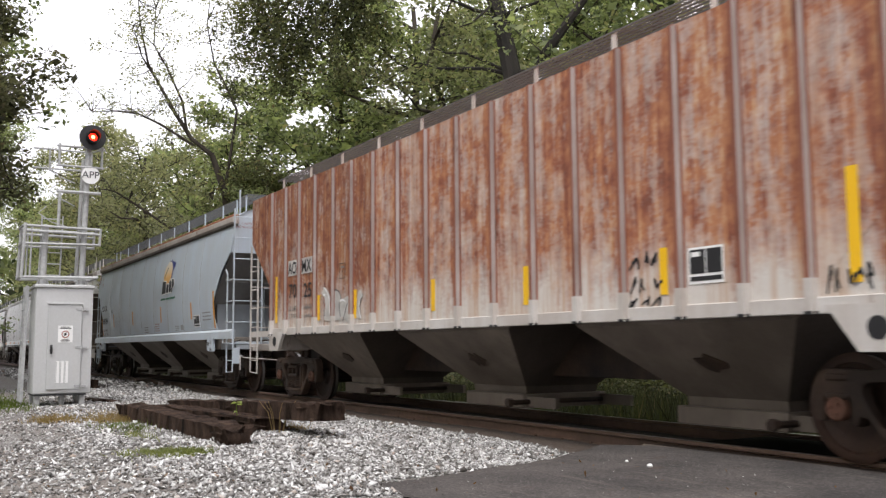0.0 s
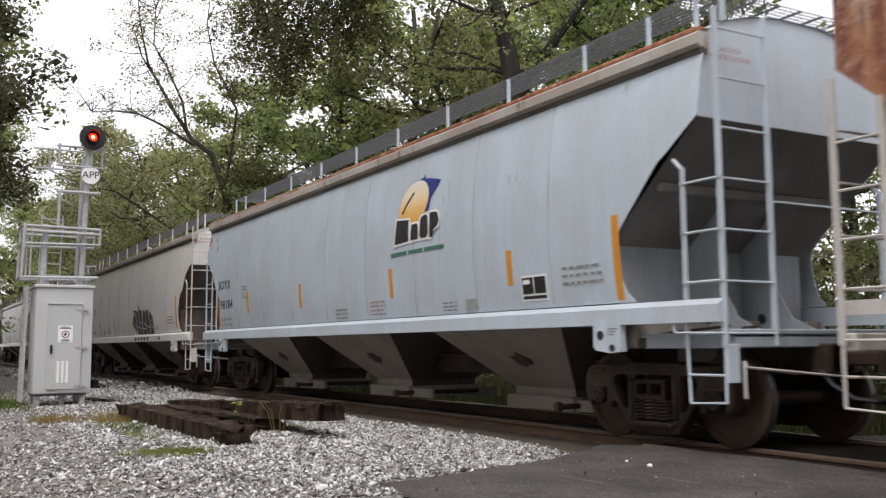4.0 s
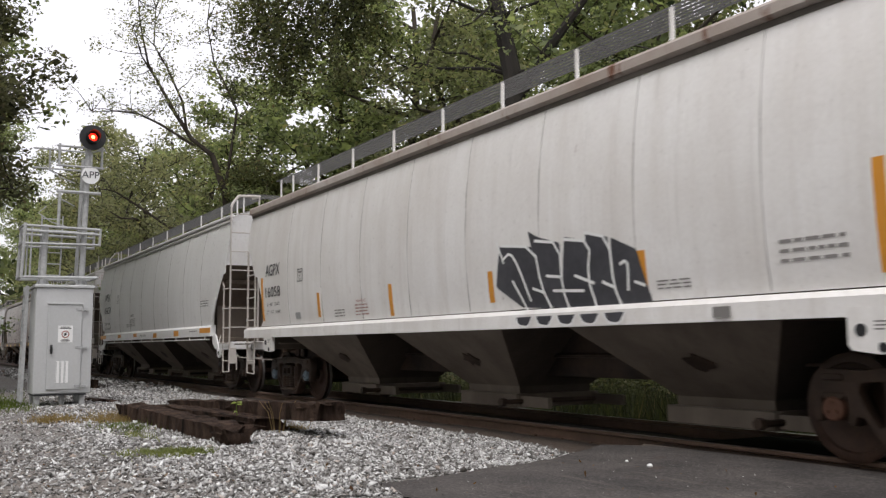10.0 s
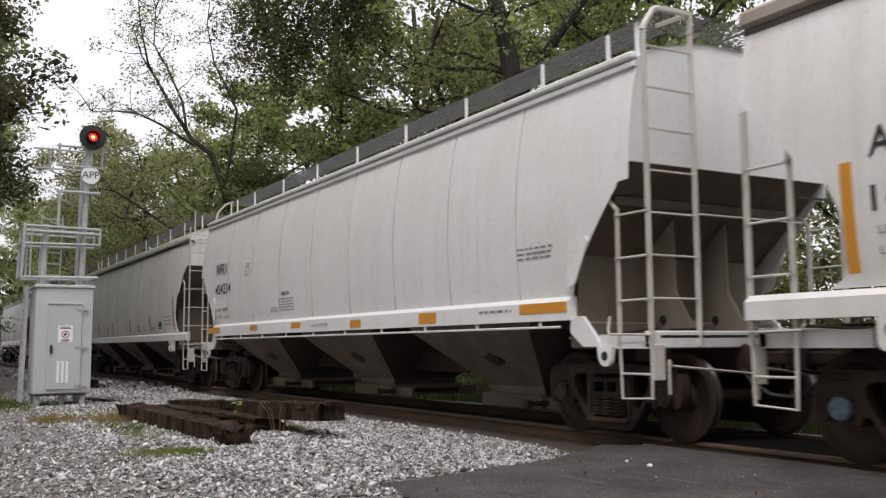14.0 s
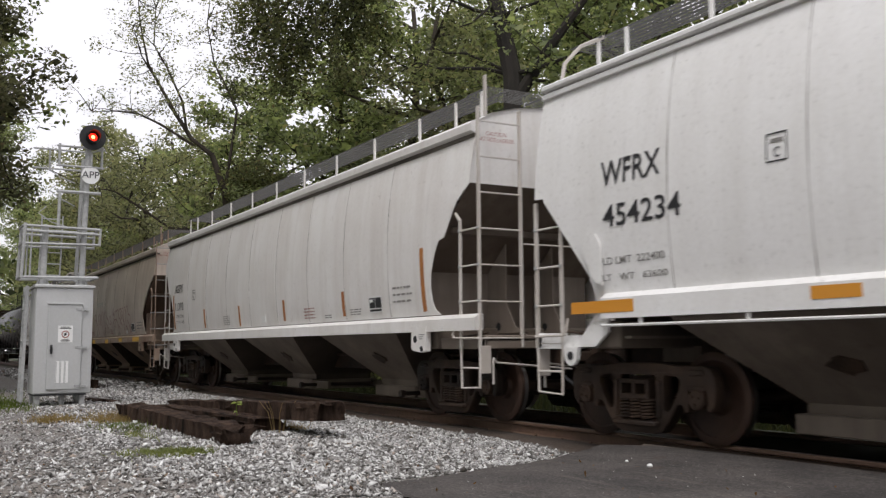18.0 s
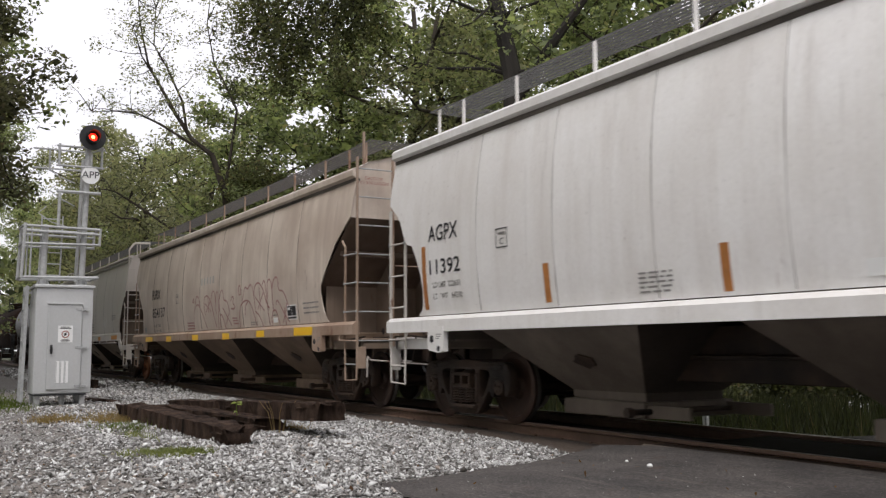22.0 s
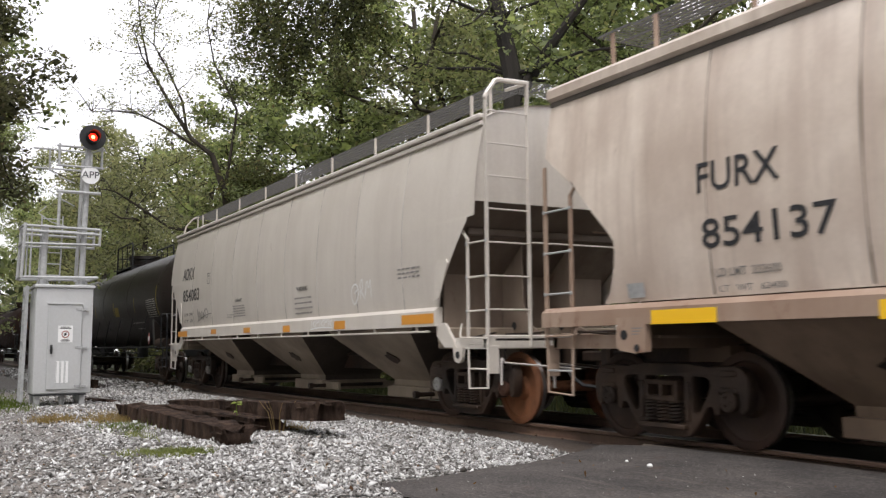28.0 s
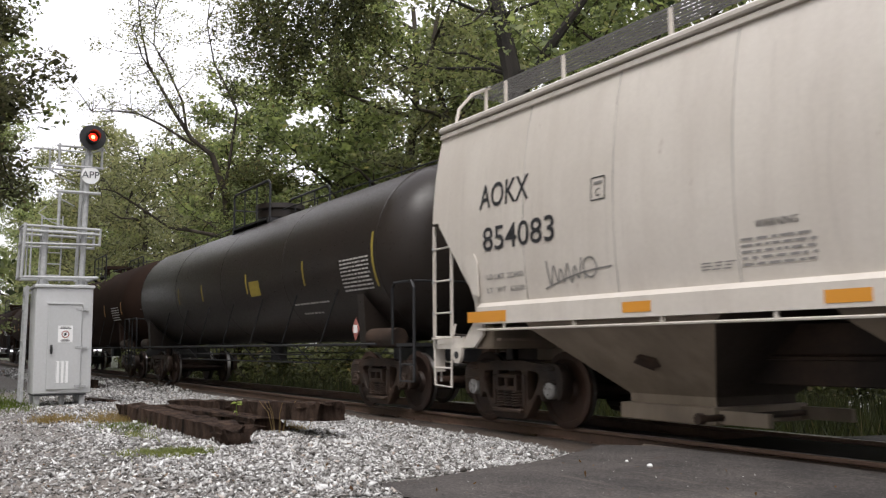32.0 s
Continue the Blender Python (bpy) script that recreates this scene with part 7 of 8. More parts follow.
def stroke(car, pts, width, mat, name="paint_stroke", off=0.006, smooth=3):
    """A sprayed line on the side sheet, through points (x, z)."""
    p = [np.array(q, float) for q in pts]
    for _ in range(smooth if len(p) > 2 else 0):
        q = [p[0]]
        for a, b in zip(p, p[1:]):
            q += [a * 0.75 + b * 0.25, a * 0.25 + b * 0.75]
        p = q + [p[-1]]
    rows = []
    for i, c in enumerate(p):
        d = p[min(i + 1, len(p) - 1)] - p[max(i - 1, 0)]
        d = d / max(1e-6, np.hypot(*d))
        nrm = np.array([-d[1], d[0]]) * width / 2
        rows.append([(e[0], -(surface_y(KIND[car], e[1]) + off), e[1]) for e in (c - nrm, c + nrm)])
    return part(name, Geo().loft(rows, False), mat, car)


def blob(car, pts, mat, name="paint_fill", off=0.005):
    """A filled sprayed shape, as rows between its left and right edge."""
    zs = np.linspace(min(q[1] for q in pts) + 1e-3, max(q[1] for q in pts) - 1e-3, 26)
    g = Geo()
    loop = list(zip(pts, pts[1:] + pts[:1]))
    spans = []
    for z in zs:
        cut = sorted(a[0] + (b[0] - a[0]) * (z - a[1]) / (b[1] - a[1]) for a, b in loop if (a[1] - z) * (b[1] - z) < 0)
        spans.append((cut[0], cut[-1]) if len(cut) > 1 else None)
    rows = [[(x, -(surface_y(KIND[car], z) + off), z) for x in np.linspace(s[0], s[1], 3)] for z, s in zip(zs, spans) if s]
    return part(name, g.loft(rows, False), mat, car)


def plate_mark(car, x0, x1, z0, z1):
    """A small ruled box with a letter in it."""
    w = 0.014
    g = Geo()
    for a, b, c, d in ((x0, x1, z0, z0 + w), (x0, x1, z1 - w, z1), (x0, x0 + w, z0, z1), (x1 - w, x1, z0, z1)):
        g.add([(p, -(surface_y(KIND[car], q) + 0.005), q) for p, q in ((a, c), (b, c), (b, d), (a, d))], [(0, 1, 2, 3)])
    part("plate_outline", g, M_INK, car)
    stencil(car, "C", x0 + 0.36 * (x1 - x0), x0 + 0.66 * (x1 - x0), z0 + 0.15 * (z1 - z0), z0 + 0.5 * (z1 - z0))
    mark(car, "plate_word", x0 + 0.22 * (x1 - x0), x0 + 0.8 * (x1 - x0), z0 + 0.68 * (z1 - z0), z0 + 0.8 * (z1 - z0), M_GREYINK, 0.005)


def notice(car, x0, x1, z0, z1):
    """Black inspection panel with a pale border."""
    mark(car, "inspection_panel", x0, x1, z0, z1, M_WHITEINK, 0.005, "white-edged black inspection panel")
    m, t = x0 + 0.5 * (x1 - x0), z0 + 0.28 * (z1 - z0)
    e = 0.05 * (x1 - x0)
    mark(car, "panel_field", x0 + e, m - e * 0.4, t, z1 - e, M_BLACK, 0.009)
    mark(car, "panel_field", m + e * 0.4, x1 - e, t, z1 - e, M_BLACK, 0.009)
    mark(car, "panel_field", x0 + e, x1 - e, z0 + 0.08 * (z1 - z0), z0 + 0.2 * (z1 - z0), M_BLACK, 0.009)
    mark(car, "panel_print", x0 + 2 * e, m - 3 * e, z1 - 4 * e, z1 - 2 * e, M_WHITEINK, 0.012)


def tag_paint(car, x0, x1, z0, z1, mat, seed, n=4, width=0.03):
    """A sprayed scrawl of loops."""
    rng = random.Random(seed)
    for i in range(n):
        a = x0 + (x1 - x0) * i / n
        b = x0 + (x1 - x0) * (i + 1.15) / n
        pts = [(a + (b - a) * rng.uniform(0, 1), z0 + (z1 - z0) * (k % 2 * rng.uniform(0.55, 1.0) + (1 - k % 2) * rng.uniform(0.0, 0.45))) for k in range(5)]
        stroke(car, pts, width, mat)


for _c, _k in ((car_rust, "ribbed"), (car_blue, "round"), (car_white, "round"), (car_wfr, "straight"), (car_agp, "round"), (car_tan, "round"), (car_cream, "straight"), (car_tank, "tank"), (car_tank2, "tank"), (car_tank3, "tank"), (car_tank4, "tank")):
    KIND[_c] = _k

# off-white car
stencil(car_white, "AGPX", -7.11, -6.28, 2.47, 2.71)
stencil(car_white, "16058", -7.11, -6.25, 2.04, 2.25)
stencil(car_white, "LD LMT  221600", -7.07, -6.32, 1.86, 1.93, M_GREYINK)
stencil(car_white, "LT   WT   64400", -7.07, -6.29, 1.7, 1.77, M_GREYINK)
plate_mark(car_white, -5.31, -5.05, 2.26, 2.5)
mark(car_white, "reflector", -7.380, -7.270, 1.57, 2.46, M_ORANGE)
mark(car_white, "reflector", -4.38, -4.27, 1.56, 2.0, M_ORANGE)
mark(car_white, "reflector", 6.935, 7.045, 1.56, 2.46, M_ORANGE)
mark(car_white, "reflector", 4.195, 4.305, 1.51, 1.98, M_ORANGE)
mark(car_white, "reflector", 1.350, 1.460, 1.57, 1.97, M_ORANGE)
mark(car_white, "reflector", -1.500, -1.390, 1.49, 1.98, M_ORANGE)
small_print(car_white, 5.99, 6.67, 1.69, 1.94, 3)
small_print(car_white, 4.45, 4.9, 1.56, 1.67, 3)

small_print(car_white, -3.63, -3.22, 1.53, 1.68, 3)
stencil(car_white, "WARNING", -2.72, -2.36, 1.755, 1.80, M_REDINK, bold=0.0)
small_print(car_white, -2.77, -2.28, 1.53, 1.74, 4, M_REDPRINT)

# dark sprayed lettering with pale outlines, read as shapes only
gx = lambda u: 1.60 + 2.75 * u
blob(car_white, [(1.53, 1.76), (1.67, 2.27), (2.42, 2.19), (2.5, 1.69), (2.64, 1.45), (2.08, 1.47)], M_SPRAY, off=0.0050)
blob(car_white, [(2.29, 2.39), (2.48, 2.3), (2.91, 2.19), (2.91, 1.65), (2.97, 1.43), (2.64, 1.45), (2.48, 1.69)], M_SPRAY, off=0.0056)
blob(car_white, [(3.0, 2.25), (3.47, 2.15), (3.37, 1.77), (3.47, 1.42), (2.97, 1.43), (2.9, 1.65)], M_SPRAY, off=0.0062)
blob(car_white, [(3.38, 2.27), (3.75, 2.18), (3.81, 1.64), (3.87, 1.42), (3.47, 1.42), (3.37, 1.77)], M_SPRAY, off=0.0068)
blob(car_white, [(3.8, 2.16), (4.19, 2.0), (4.36, 1.42), (3.87, 1.42), (3.81, 1.7)], M_SPRAY, off=0.0074)
stroke(car_white, [(1.61, 2.32), (1.75, 2.04)], 0.035, M_WHITEINK, off=0.011, smooth=1)
stroke(car_white, [(1.69, 2.27), (2.42, 2.19), (2.5, 1.71), (2.65, 1.45)], 0.035, M_WHITEINK, off=0.011, smooth=1)
stroke(car_white, [(1.73, 2.09), (1.9, 2.17), (2.06, 1.99), (2.26, 1.55)], 0.035, M_WHITEINK, off=0.011, smooth=1)
stroke(car_white, [(1.91, 1.82), (2.05, 1.63), (2.17, 1.44)], 0.035, M_WHITEINK, off=0.011, smooth=1)
stroke(car_white, [(2.42, 2.26), (2.91, 2.19), (2.9, 1.65), (2.98, 1.45)], 0.035, M_WHITEINK, off=0.011, smooth=1)
stroke(car_white, [(2.61, 1.83), (2.88, 1.8)], 0.035, M_WHITEINK, off=0.011, smooth=1)
stroke(car_white, [(2.72, 1.65), (3.29, 1.62)], 0.035, M_WHITEINK, off=0.011, smooth=1)
stroke(car_white, [(3.0, 2.22), (3.47, 2.15), (3.37, 1.77), (3.47, 1.43)], 0.035, M_WHITEINK, off=0.011, smooth=1)
stroke(car_white, [(3.14, 1.8), (3.48, 1.69)], 0.035, M_WHITEINK, off=0.011, smooth=1)
stroke(car_white, [(3.37, 2.26), (3.78, 2.16), (3.79, 1.64), (3.88, 1.43)], 0.035, M_WHITEINK, off=0.011, smooth=1)
stroke(car_white, [(3.61, 1.7), (3.82, 1.62)], 0.035, M_WHITEINK, off=0.011, smooth=1)
stroke(car_white, [(3.92, 1.86), (4.0, 1.9), (4.05, 1.85), (4.01, 1.58)], 0.035, M_WHITEINK, off=0.011, smooth=1)
stroke(car_white, [(4.12, 1.67), (4.28, 1.62)], 0.035, M_WHITEINK, off=0.011, smooth=1)
stroke(car_white, [(2.32, 1.7), (2.57, 1.63)], 0.035, M_WHITEINK, off=0.011, smooth=1)
for i in range(5):
    cx = gx(0.22 + 0.15 * i)
    blob(car_white, [(cx - 0.15, 1.36), (cx - 0.1, 1.27), (cx + 0.08, 1.25), (cx + 0.17, 1.36)], M_SPRAY, "paint_fill", 0.006)
    stroke(car_white, [(cx - 0.17, 1.37), (cx - 0.1, 1.25), (cx + 0.1, 1.23), (cx + 0.19, 1.37)], 0.025, M_WHITEINK, off=0.009)
mark(car_white, "sill_bracket", 5.26, 5.47, 1.26, 1.36, M_GREYINK, 0.02)
mark(car_white, "card_holder", -5.46, -5.21, 1.56, 1.68, M_GALV, 0.02)

# blue car
stencil(car_blue, "SOYX", -7.26, -6.33, 2.37, 2.58)
stencil(car_blue, "98184", -7.12, -6.20, 1.91, 2.12)
stencil(car_blue, "LD LMT 224100", -7.18, -6.33, 1.64, 1.72, M_GREYINK)
stencil(car_blue, "LT  WT   61900", -7.14, -6.33, 1.50, 1.58, M_GREYINK)
mark(car_blue, "reflector", -7.30, -7.23, 1.50, 2.12, M_ORANGE)
plate_mark(car_blue, -5.50, -5.2, 2.1, 2.36)
mark(car_blue, "reflector", -5.19, -5.08, 1.77, 2.22, M_ORANGE)
mark(car_blue, "reflector", -2.10, -1.99, 1.76, 2.21, M_ORANGE)
mark(car_blue, "reflector", 1.69, 1.80, 1.76, 2.21, M_ORANGE)
mark(car_blue, "reflector", 6.97, 7.08, 1.49, 2.39, M_ORANGE)
mark(car_blue, "reflector", 4.95, 5.06, 1.76, 2.2, M_ORANGE)
notice(car_blue, 5.23, 5.76, 1.55, 1.86)
small_print(car_blue, 6.06, 6.77, 1.68, 1.94, 3)

# round bean emblem: bean, deep blue outline behind it, dark block letters as bars and a green line
bean = [(2.48 + 0.47 * math.cos(a) * math.cos(0.42) - 0.35 * math.sin(a) * math.sin(0.42), 3.12 + 0.43 * math.cos(a) * math.sin(0.42) + 0.33 * math.sin(a) * math.cos(0.42)) for a in (2 * math.pi * i / 40 for i in range(40))]
blob(car_blue, [(2.40, 3.44), (2.52, 3.49), (2.72, 3.48), (2.73, 3.54), (2.77, 3.53), (2.77, 3.47), (2.93, 3.45), (3.26, 3.38), (3.06, 3.22), (2.98, 3.12), (2.96, 2.98), (2.70, 2.95)], M_BLUEINK, "emblem_outline", 0.004)
blob(car_blue, bean, M_BEAN, "emblem_bean", 0.008)
stroke(car_blue, [(2.15, 3.01), (2.29, 3.16), (2.48, 3.30)], 0.045, M_INK, "emblem_slit", 0.012)
for k, q in enumerate(([(1.93, 2.56), (2.38, 2.57), (2.37, 2.90), (1.98, 2.93)], [(2.44, 2.58), (2.68, 2.58), (2.67, 2.78), (2.62, 2.82), (2.46, 2.82)],
                       [(2.72, 2.61), (2.78, 2.58), (2.92, 2.58), (2.98, 2.63), (2.95, 2.88), (2.90, 2.92), (2.78, 2.91), (2.73, 2.86)], [(3.02, 2.57), (3.11, 2.57), (3.13, 2.68), (3.24, 2.71), (3.28, 2.80), (3.24, 2.90), (3.16, 2.93), (3.01, 2.93)])):
    mx, mz = sum(p[0] for p in q) / len(q), sum(p[1] for p in q) / len(q)
    blob(car_blue, [(p[0] + 0.035 * (1 if p[0] > mx else -1), p[1] + 0.03 * (1 if p[1] > mz else -1)) for p in q], M_WHITEINK, "emblem_block_edge", 0.010)
    blob(car_blue, q, M_INK, "emblem_block", 0.014)
for a, b in ((1.79, 2.31), (2.36, 2.80), (2.85, 3.41)):
    mark(car_blue, "emblem_bar", a, b, 2.385, 2.44, M_GREENINK, 0.005)
small_print(car_blue, 0.96, 1.49, 1.5, 1.76, 4, M_REDPRINT)
small_print(car_blue, -0.43, 0.04, 1.48, 1.69, 3)
small_print(car_blue, 3.29, 3.68, 1.49, 1.64, 3)
M_GHOST = mottled("rubbed_out_pale_paint", (0.46, 0.48, 0.50), (0.66, 0.68, 0.70), 6, 0.6, 0.1, 0.002)
for k in range(5):
    a = -5.0 + 0.31 * k
    stroke(car_blue, [(a, 1.47), (a + 0.03, 1.85), (a + 0.10, 2.06 + 0.1 * math.sin(2 * k)), (a + 0.2, 1.98), (a + 0.22, 1.7), (a + 0.12, 1.62), (a + 0.24, 1.46)], 0.035, M_GHOST)
stroke(car_blue, [(-3.55, 1.95), (-3.3, 2.0), (-3.1, 1.9)], 0.02, M_GHOST)
for x, z, r in ((-8.30, 3.64, 0.10), (-7.75, 3.62, 0.05), (-7.60, 3.40, 0.06), (-8.12, 3.48, 0.035)):
    blob(car_blue, [(x + r * (1 + 0.35 * math.sin(5 * t + x * 9)) * math.cos(t), z + 1.2 * r * (1 + 0.3 * math.cos(4 * t + x * 5)) * math.sin(t)) for t in (0.4189 * i for i in range(15))], M_RUST_CAR, "rust_spot", 0.003)
mark(car_blue, "card_holder", 3.92, 4.19, 1.5, 1.64, M_GALV, 0.02)

# clean white car
stencil(car_wfr, "WFRX", -6.86, -5.94, 2.72, 2.99)
stencil(car_wfr, "454234", -6.83, -5.66, 2.27, 2.51)
stencil(car_wfr, "LD LMT  222400", -6.87, -5.93, 1.87, 1.95, M_GREYINK)
stencil(car_wfr, "LT   WT   63600", -6.9, -5.91, 1.7, 1.77, M_GREYINK)
plate_mark(car_wfr, -4.61, -4.38, 2.59, 2.85)
stencil(car_wfr, "WARNING", -2.39, -1.94, 2.04, 2.12)
small_print(car_wfr, -2.56, -1.76, 1.73, 2.0, 5)
small_print(car_wfr, -3.05, -2.66, 1.72, 1.84, 3)
mark(car_wfr, "reflector", -7.38, -6.36, 1.36, 1.49, M_ORANGE)
mark(car_wfr, "reflector", -4.19, -3.71, 1.38, 1.49, M_ORANGE)
mark(car_wfr, "reflector", -1.74, -1.26, 1.38, 1.49, M_ORANGE)
mark(car_wfr, "reflector", 5.93, 6.86, 1.39, 1.51, M_ORANGE)
mark(car_wfr, "reflector", 3.38, 3.89, 1.34, 1.49, M_ORANGE)
mark(car_wfr, "reflector", 0.98, 1.4, 1.33, 1.46, M_ORANGE)
stencil(car_wfr, "VENT CAR WHEN UNLOADING", -0.7, 0.04, 1.38, 1.44, M_GREYINK)
small_print(car_wfr, 5.85, 6.57, 2.03, 2.21, 3)
small_print(car_wfr, 5.01, 5.75, 1.41, 1.49, 1)

# light grey car
stencil(car_agp, "AGPX", -7.13, -6.32, 2.5, 2.73)
stencil(car_agp, "11392", -7.11, -6.27, 2.03, 2.24)
stencil(car_agp, "LD LMT  222600", -7.04, -6.29, 1.84, 1.92, M_GREYINK)
stencil(car_agp, "LT   WT   64200", -7.05, -6.26, 1.68, 1.76, M_GREYINK)
plate_mark(car_agp, -5.37, -5.11, 2.25, 2.5)
mark(car_agp, "reflector", -7.33, -7.22, 1.54, 2.45, M_ORANGE_DULL)
mark(car_agp, "reflector", -4.40, -4.29, 1.52, 1.98, M_ORANGE_DULL)
mark(car_agp, "reflector", 6.89, 7.0, 1.52, 2.44, M_ORANGE_DULL)
mark(car_agp, "reflector", 4.04, 4.15, 1.54, 1.96, M_ORANGE_DULL)
mark(car_agp, "reflector", 1.17, 1.28, 1.54, 1.95, M_ORANGE_DULL)
mark(car_agp, "reflector", -1.64, -1.53, 1.5, 1.95, M_ORANGE_DULL)
notice(car_agp, 5.11, 5.58, 1.56, 1.82)
small_print(car_agp, 5.98, 6.6, 1.66, 1.97, 3)
small_print(car_agp, 4.36, 4.8, 1.54, 1.66, 3)
small_print(car_agp, 2.29, 2.79, 1.53, 1.76, 4, M_REDPRINT)

small_print(car_agp, -2.77, -2.28, 1.53, 1.77, 5, M_PRINT)
mark(car_agp, "card", -0.14, 0.13, 1.54, 1.68, M_WHITEINK, 0.006, "white data card")
small_print(car_agp, -0.10, 0.09, 1.57, 1.66, 2)
small_print(car_agp, 3.25, 3.56, 1.52, 1.60, 2)

# tan car
small_print(car_tan, 3.02, 3.5, 1.50, 1.58, 2)
mark(car_tan, "card", 4.45, 4.69, 1.52, 1.62, M_WHITEINK, 0.006, "white data card")
small_print(car_tan, 4.45, 4.69, 1.64, 1.70, 1)
stencil(car_tan, "FURX", -5.95, -4.98, 2.44, 2.73)
stencil(car_tan, "854137", -5.92, -4.43, 1.91, 2.19)
stencil(car_tan, "LD LMT  222600", -5.79, -5.04, 1.64, 1.72, M_GREYINK)
stencil(car_tan, "LT   WT   63400", -5.77, -5.01, 1.5, 1.56, M_GREYINK)
plate_mark(car_tan, -3.21, -2.94, 2.23, 2.47)
mark(car_tan, "card_holder", -7.02, -6.77, 1.5, 1.65, M_GALV, 0.02)
mark(car_tan, "reflector", -6.61, -5.74, 1.22, 1.36, M_YELLOW)
mark(car_tan, "reflector", 5.79, 6.71, 1.24, 1.39, M_YELLOW)
mark(car_tan, "reflector", 3.62, 4.1, 1.24, 1.37, M_YELLOW)
mark(car_tan, "reflector", 1.22, 1.74, 1.21, 1.35, M_YELLOW)
mark(car_tan, "reflector", -1.37, -0.83, 1.21, 1.35, M_YELLOW)
mark(car_tan, "reflector", -4.08, -3.54, 1.2, 1.35, M_YELLOW)
notice(car_tan, 5.26, 5.75, 1.55, 1.84)
small_print(car_tan, 6.12, 6.85, 1.62, 1.89, 3)
for k in range(5):
    mark(car_tan, "faded_emblem_bar", -0.73 + 0.25 * k, -0.62 + 0.25 * k, 2.58, 2.75, M_SILVER)

# faint crimson outlines of sprayed balloon shapes
stroke(car_tan, [(2.26, 1.48), (2.31, 1.82), (2.47, 1.99), (2.82, 2.06), (3.1, 1.99), (3.3, 1.71), (3.41, 1.47)], 0.036, M_PINK)
stroke(car_tan, [(2.71, 1.73), (2.74, 1.93), (2.96, 2.03)], 0.036, M_PINK)
stroke(car_tan, [(2.55, 2.03), (2.75, 2.38), (2.93, 2.26), (3.12, 2.4), (3.27, 2.29), (3.34, 2.09)], 0.036, M_PINK)
stroke(car_tan, [(3.39, 1.83), (3.32, 2.27), (3.6, 2.42), (3.94, 2.24), (4.1, 1.94), (4.28, 1.81)], 0.036, M_PINK)
stroke(car_tan, [(3.69, 2.29), (3.71, 1.79)], 0.036, M_PINK)
stroke(car_tan, [(3.42, 2.09), (3.96, 1.78)], 0.036, M_PINK)
stroke(car_tan, [(3.94, 2.16), (3.54, 1.82)], 0.036, M_PINK)
stroke(car_tan, [(3.88, 2.31), (3.98, 2.43), (4.09, 2.32), (4.14, 1.98), (4.23, 1.44)], 0.036, M_PINK)
stroke(car_tan, [(4.2, 2.01), (4.18, 2.37), (4.33, 2.43), (4.47, 2.3), (4.49, 1.83)], 0.036, M_PINK)
stroke(car_tan, [(4.49, 1.79), (4.46, 2.22), (4.59, 2.42), (4.82, 2.43), (4.84, 2.14), (5.08, 2.15), (5.26, 1.98), (5.38, 1.8)], 0.036, M_PINK)
stroke(car_tan, [(4.34, 1.45), (4.36, 1.65), (4.53, 1.79), (4.7, 1.74), (4.81, 1.43)], 0.036, M_PINK)
stroke(car_tan, [(4.67, 1.88), (4.73, 1.98), (4.88, 1.89), (5.15, 1.63), (5.35, 1.51)], 0.036, M_PINK)
stroke(car_tan, [(4.97, 1.5), (5.15, 1.67), (5.27, 1.88)], 0.036, M_PINK)
stroke(car_tan, [(5.11, 1.8), (5.14, 1.46)], 0.036, M_PINK)
stroke(car_tan, [(3.38, 1.79), (3.64, 1.69), (3.8, 1.45)], 0.036, M_PINK)
stroke(car_tan, [(2.28, 2.19), (2.32, 2.42), (2.44, 2.36), (2.48, 2.2), (2.34, 2.19)], 0.036, M_PINK)
stroke(car_tan, [(-1.46, 1.52), (-1.42, 1.95), (-1.07, 2.16), (-0.7, 1.96), (-0.46, 1.67), (-0.28, 1.47)], 0.036, M_PINK)
stroke(car_tan, [(-1.26, 2.11), (-1.13, 2.35), (-0.88, 2.26), (-0.84, 2.03)], 0.036, M_PINK)
stroke(car_tan, [(-0.4, 1.83), (-0.48, 2.23), (-0.17, 2.33), (0.16, 2.12), (0.32, 1.84), (0.47, 1.52)], 0.036, M_PINK)
stroke(car_tan, [(-0.11, 2.26), (-0.07, 1.88)], 0.036, M_PINK)
stroke(car_tan, [(-0.34, 2.1), (0.13, 1.9)], 0.036, M_PINK)
stroke(car_tan, [(0.09, 2.15), (-0.29, 1.9)], 0.036, M_PINK)
stroke(car_tan, [(0.16, 2.18), (0.27, 2.39), (0.49, 2.36), (0.55, 1.83)], 0.036, M_PINK)
stroke(car_tan, [(0.53, 1.94), (0.56, 2.35), (0.78, 2.34), (0.74, 1.82), (0.63, 1.46)], 0.036, M_PINK)
stroke(car_tan, [(0.82, 1.87), (0.88, 2.32), (1.14, 2.39), (1.16, 2.12), (1.46, 2.1), (1.6, 1.82)], 0.036, M_PINK)
stroke(car_tan, [(0.78, 1.5), (0.87, 1.81), (1.04, 1.78), (1.21, 1.44)], 0.036, M_PINK)
stroke(car_tan, [(1.08, 1.95), (1.67, 1.52)], 0.036, M_PINK)
stroke(car_tan, [(1.54, 1.82), (1.26, 1.57)], 0.036, M_PINK)
stroke(car_tan, [(1.72, 2.08), (1.81, 2.19), (1.96, 2.15), (1.85, 2.02), (2.04, 1.96), (1.94, 1.89), (1.72, 1.91)], 0.036, M_PINK)
stroke(car_tan, [(1.76, 1.69), (2.1, 1.68)], 0.036, M_PINK)
stroke(car_tan, [(1.79, 1.63), (2.14, 1.63)], 0.036, M_PINK)
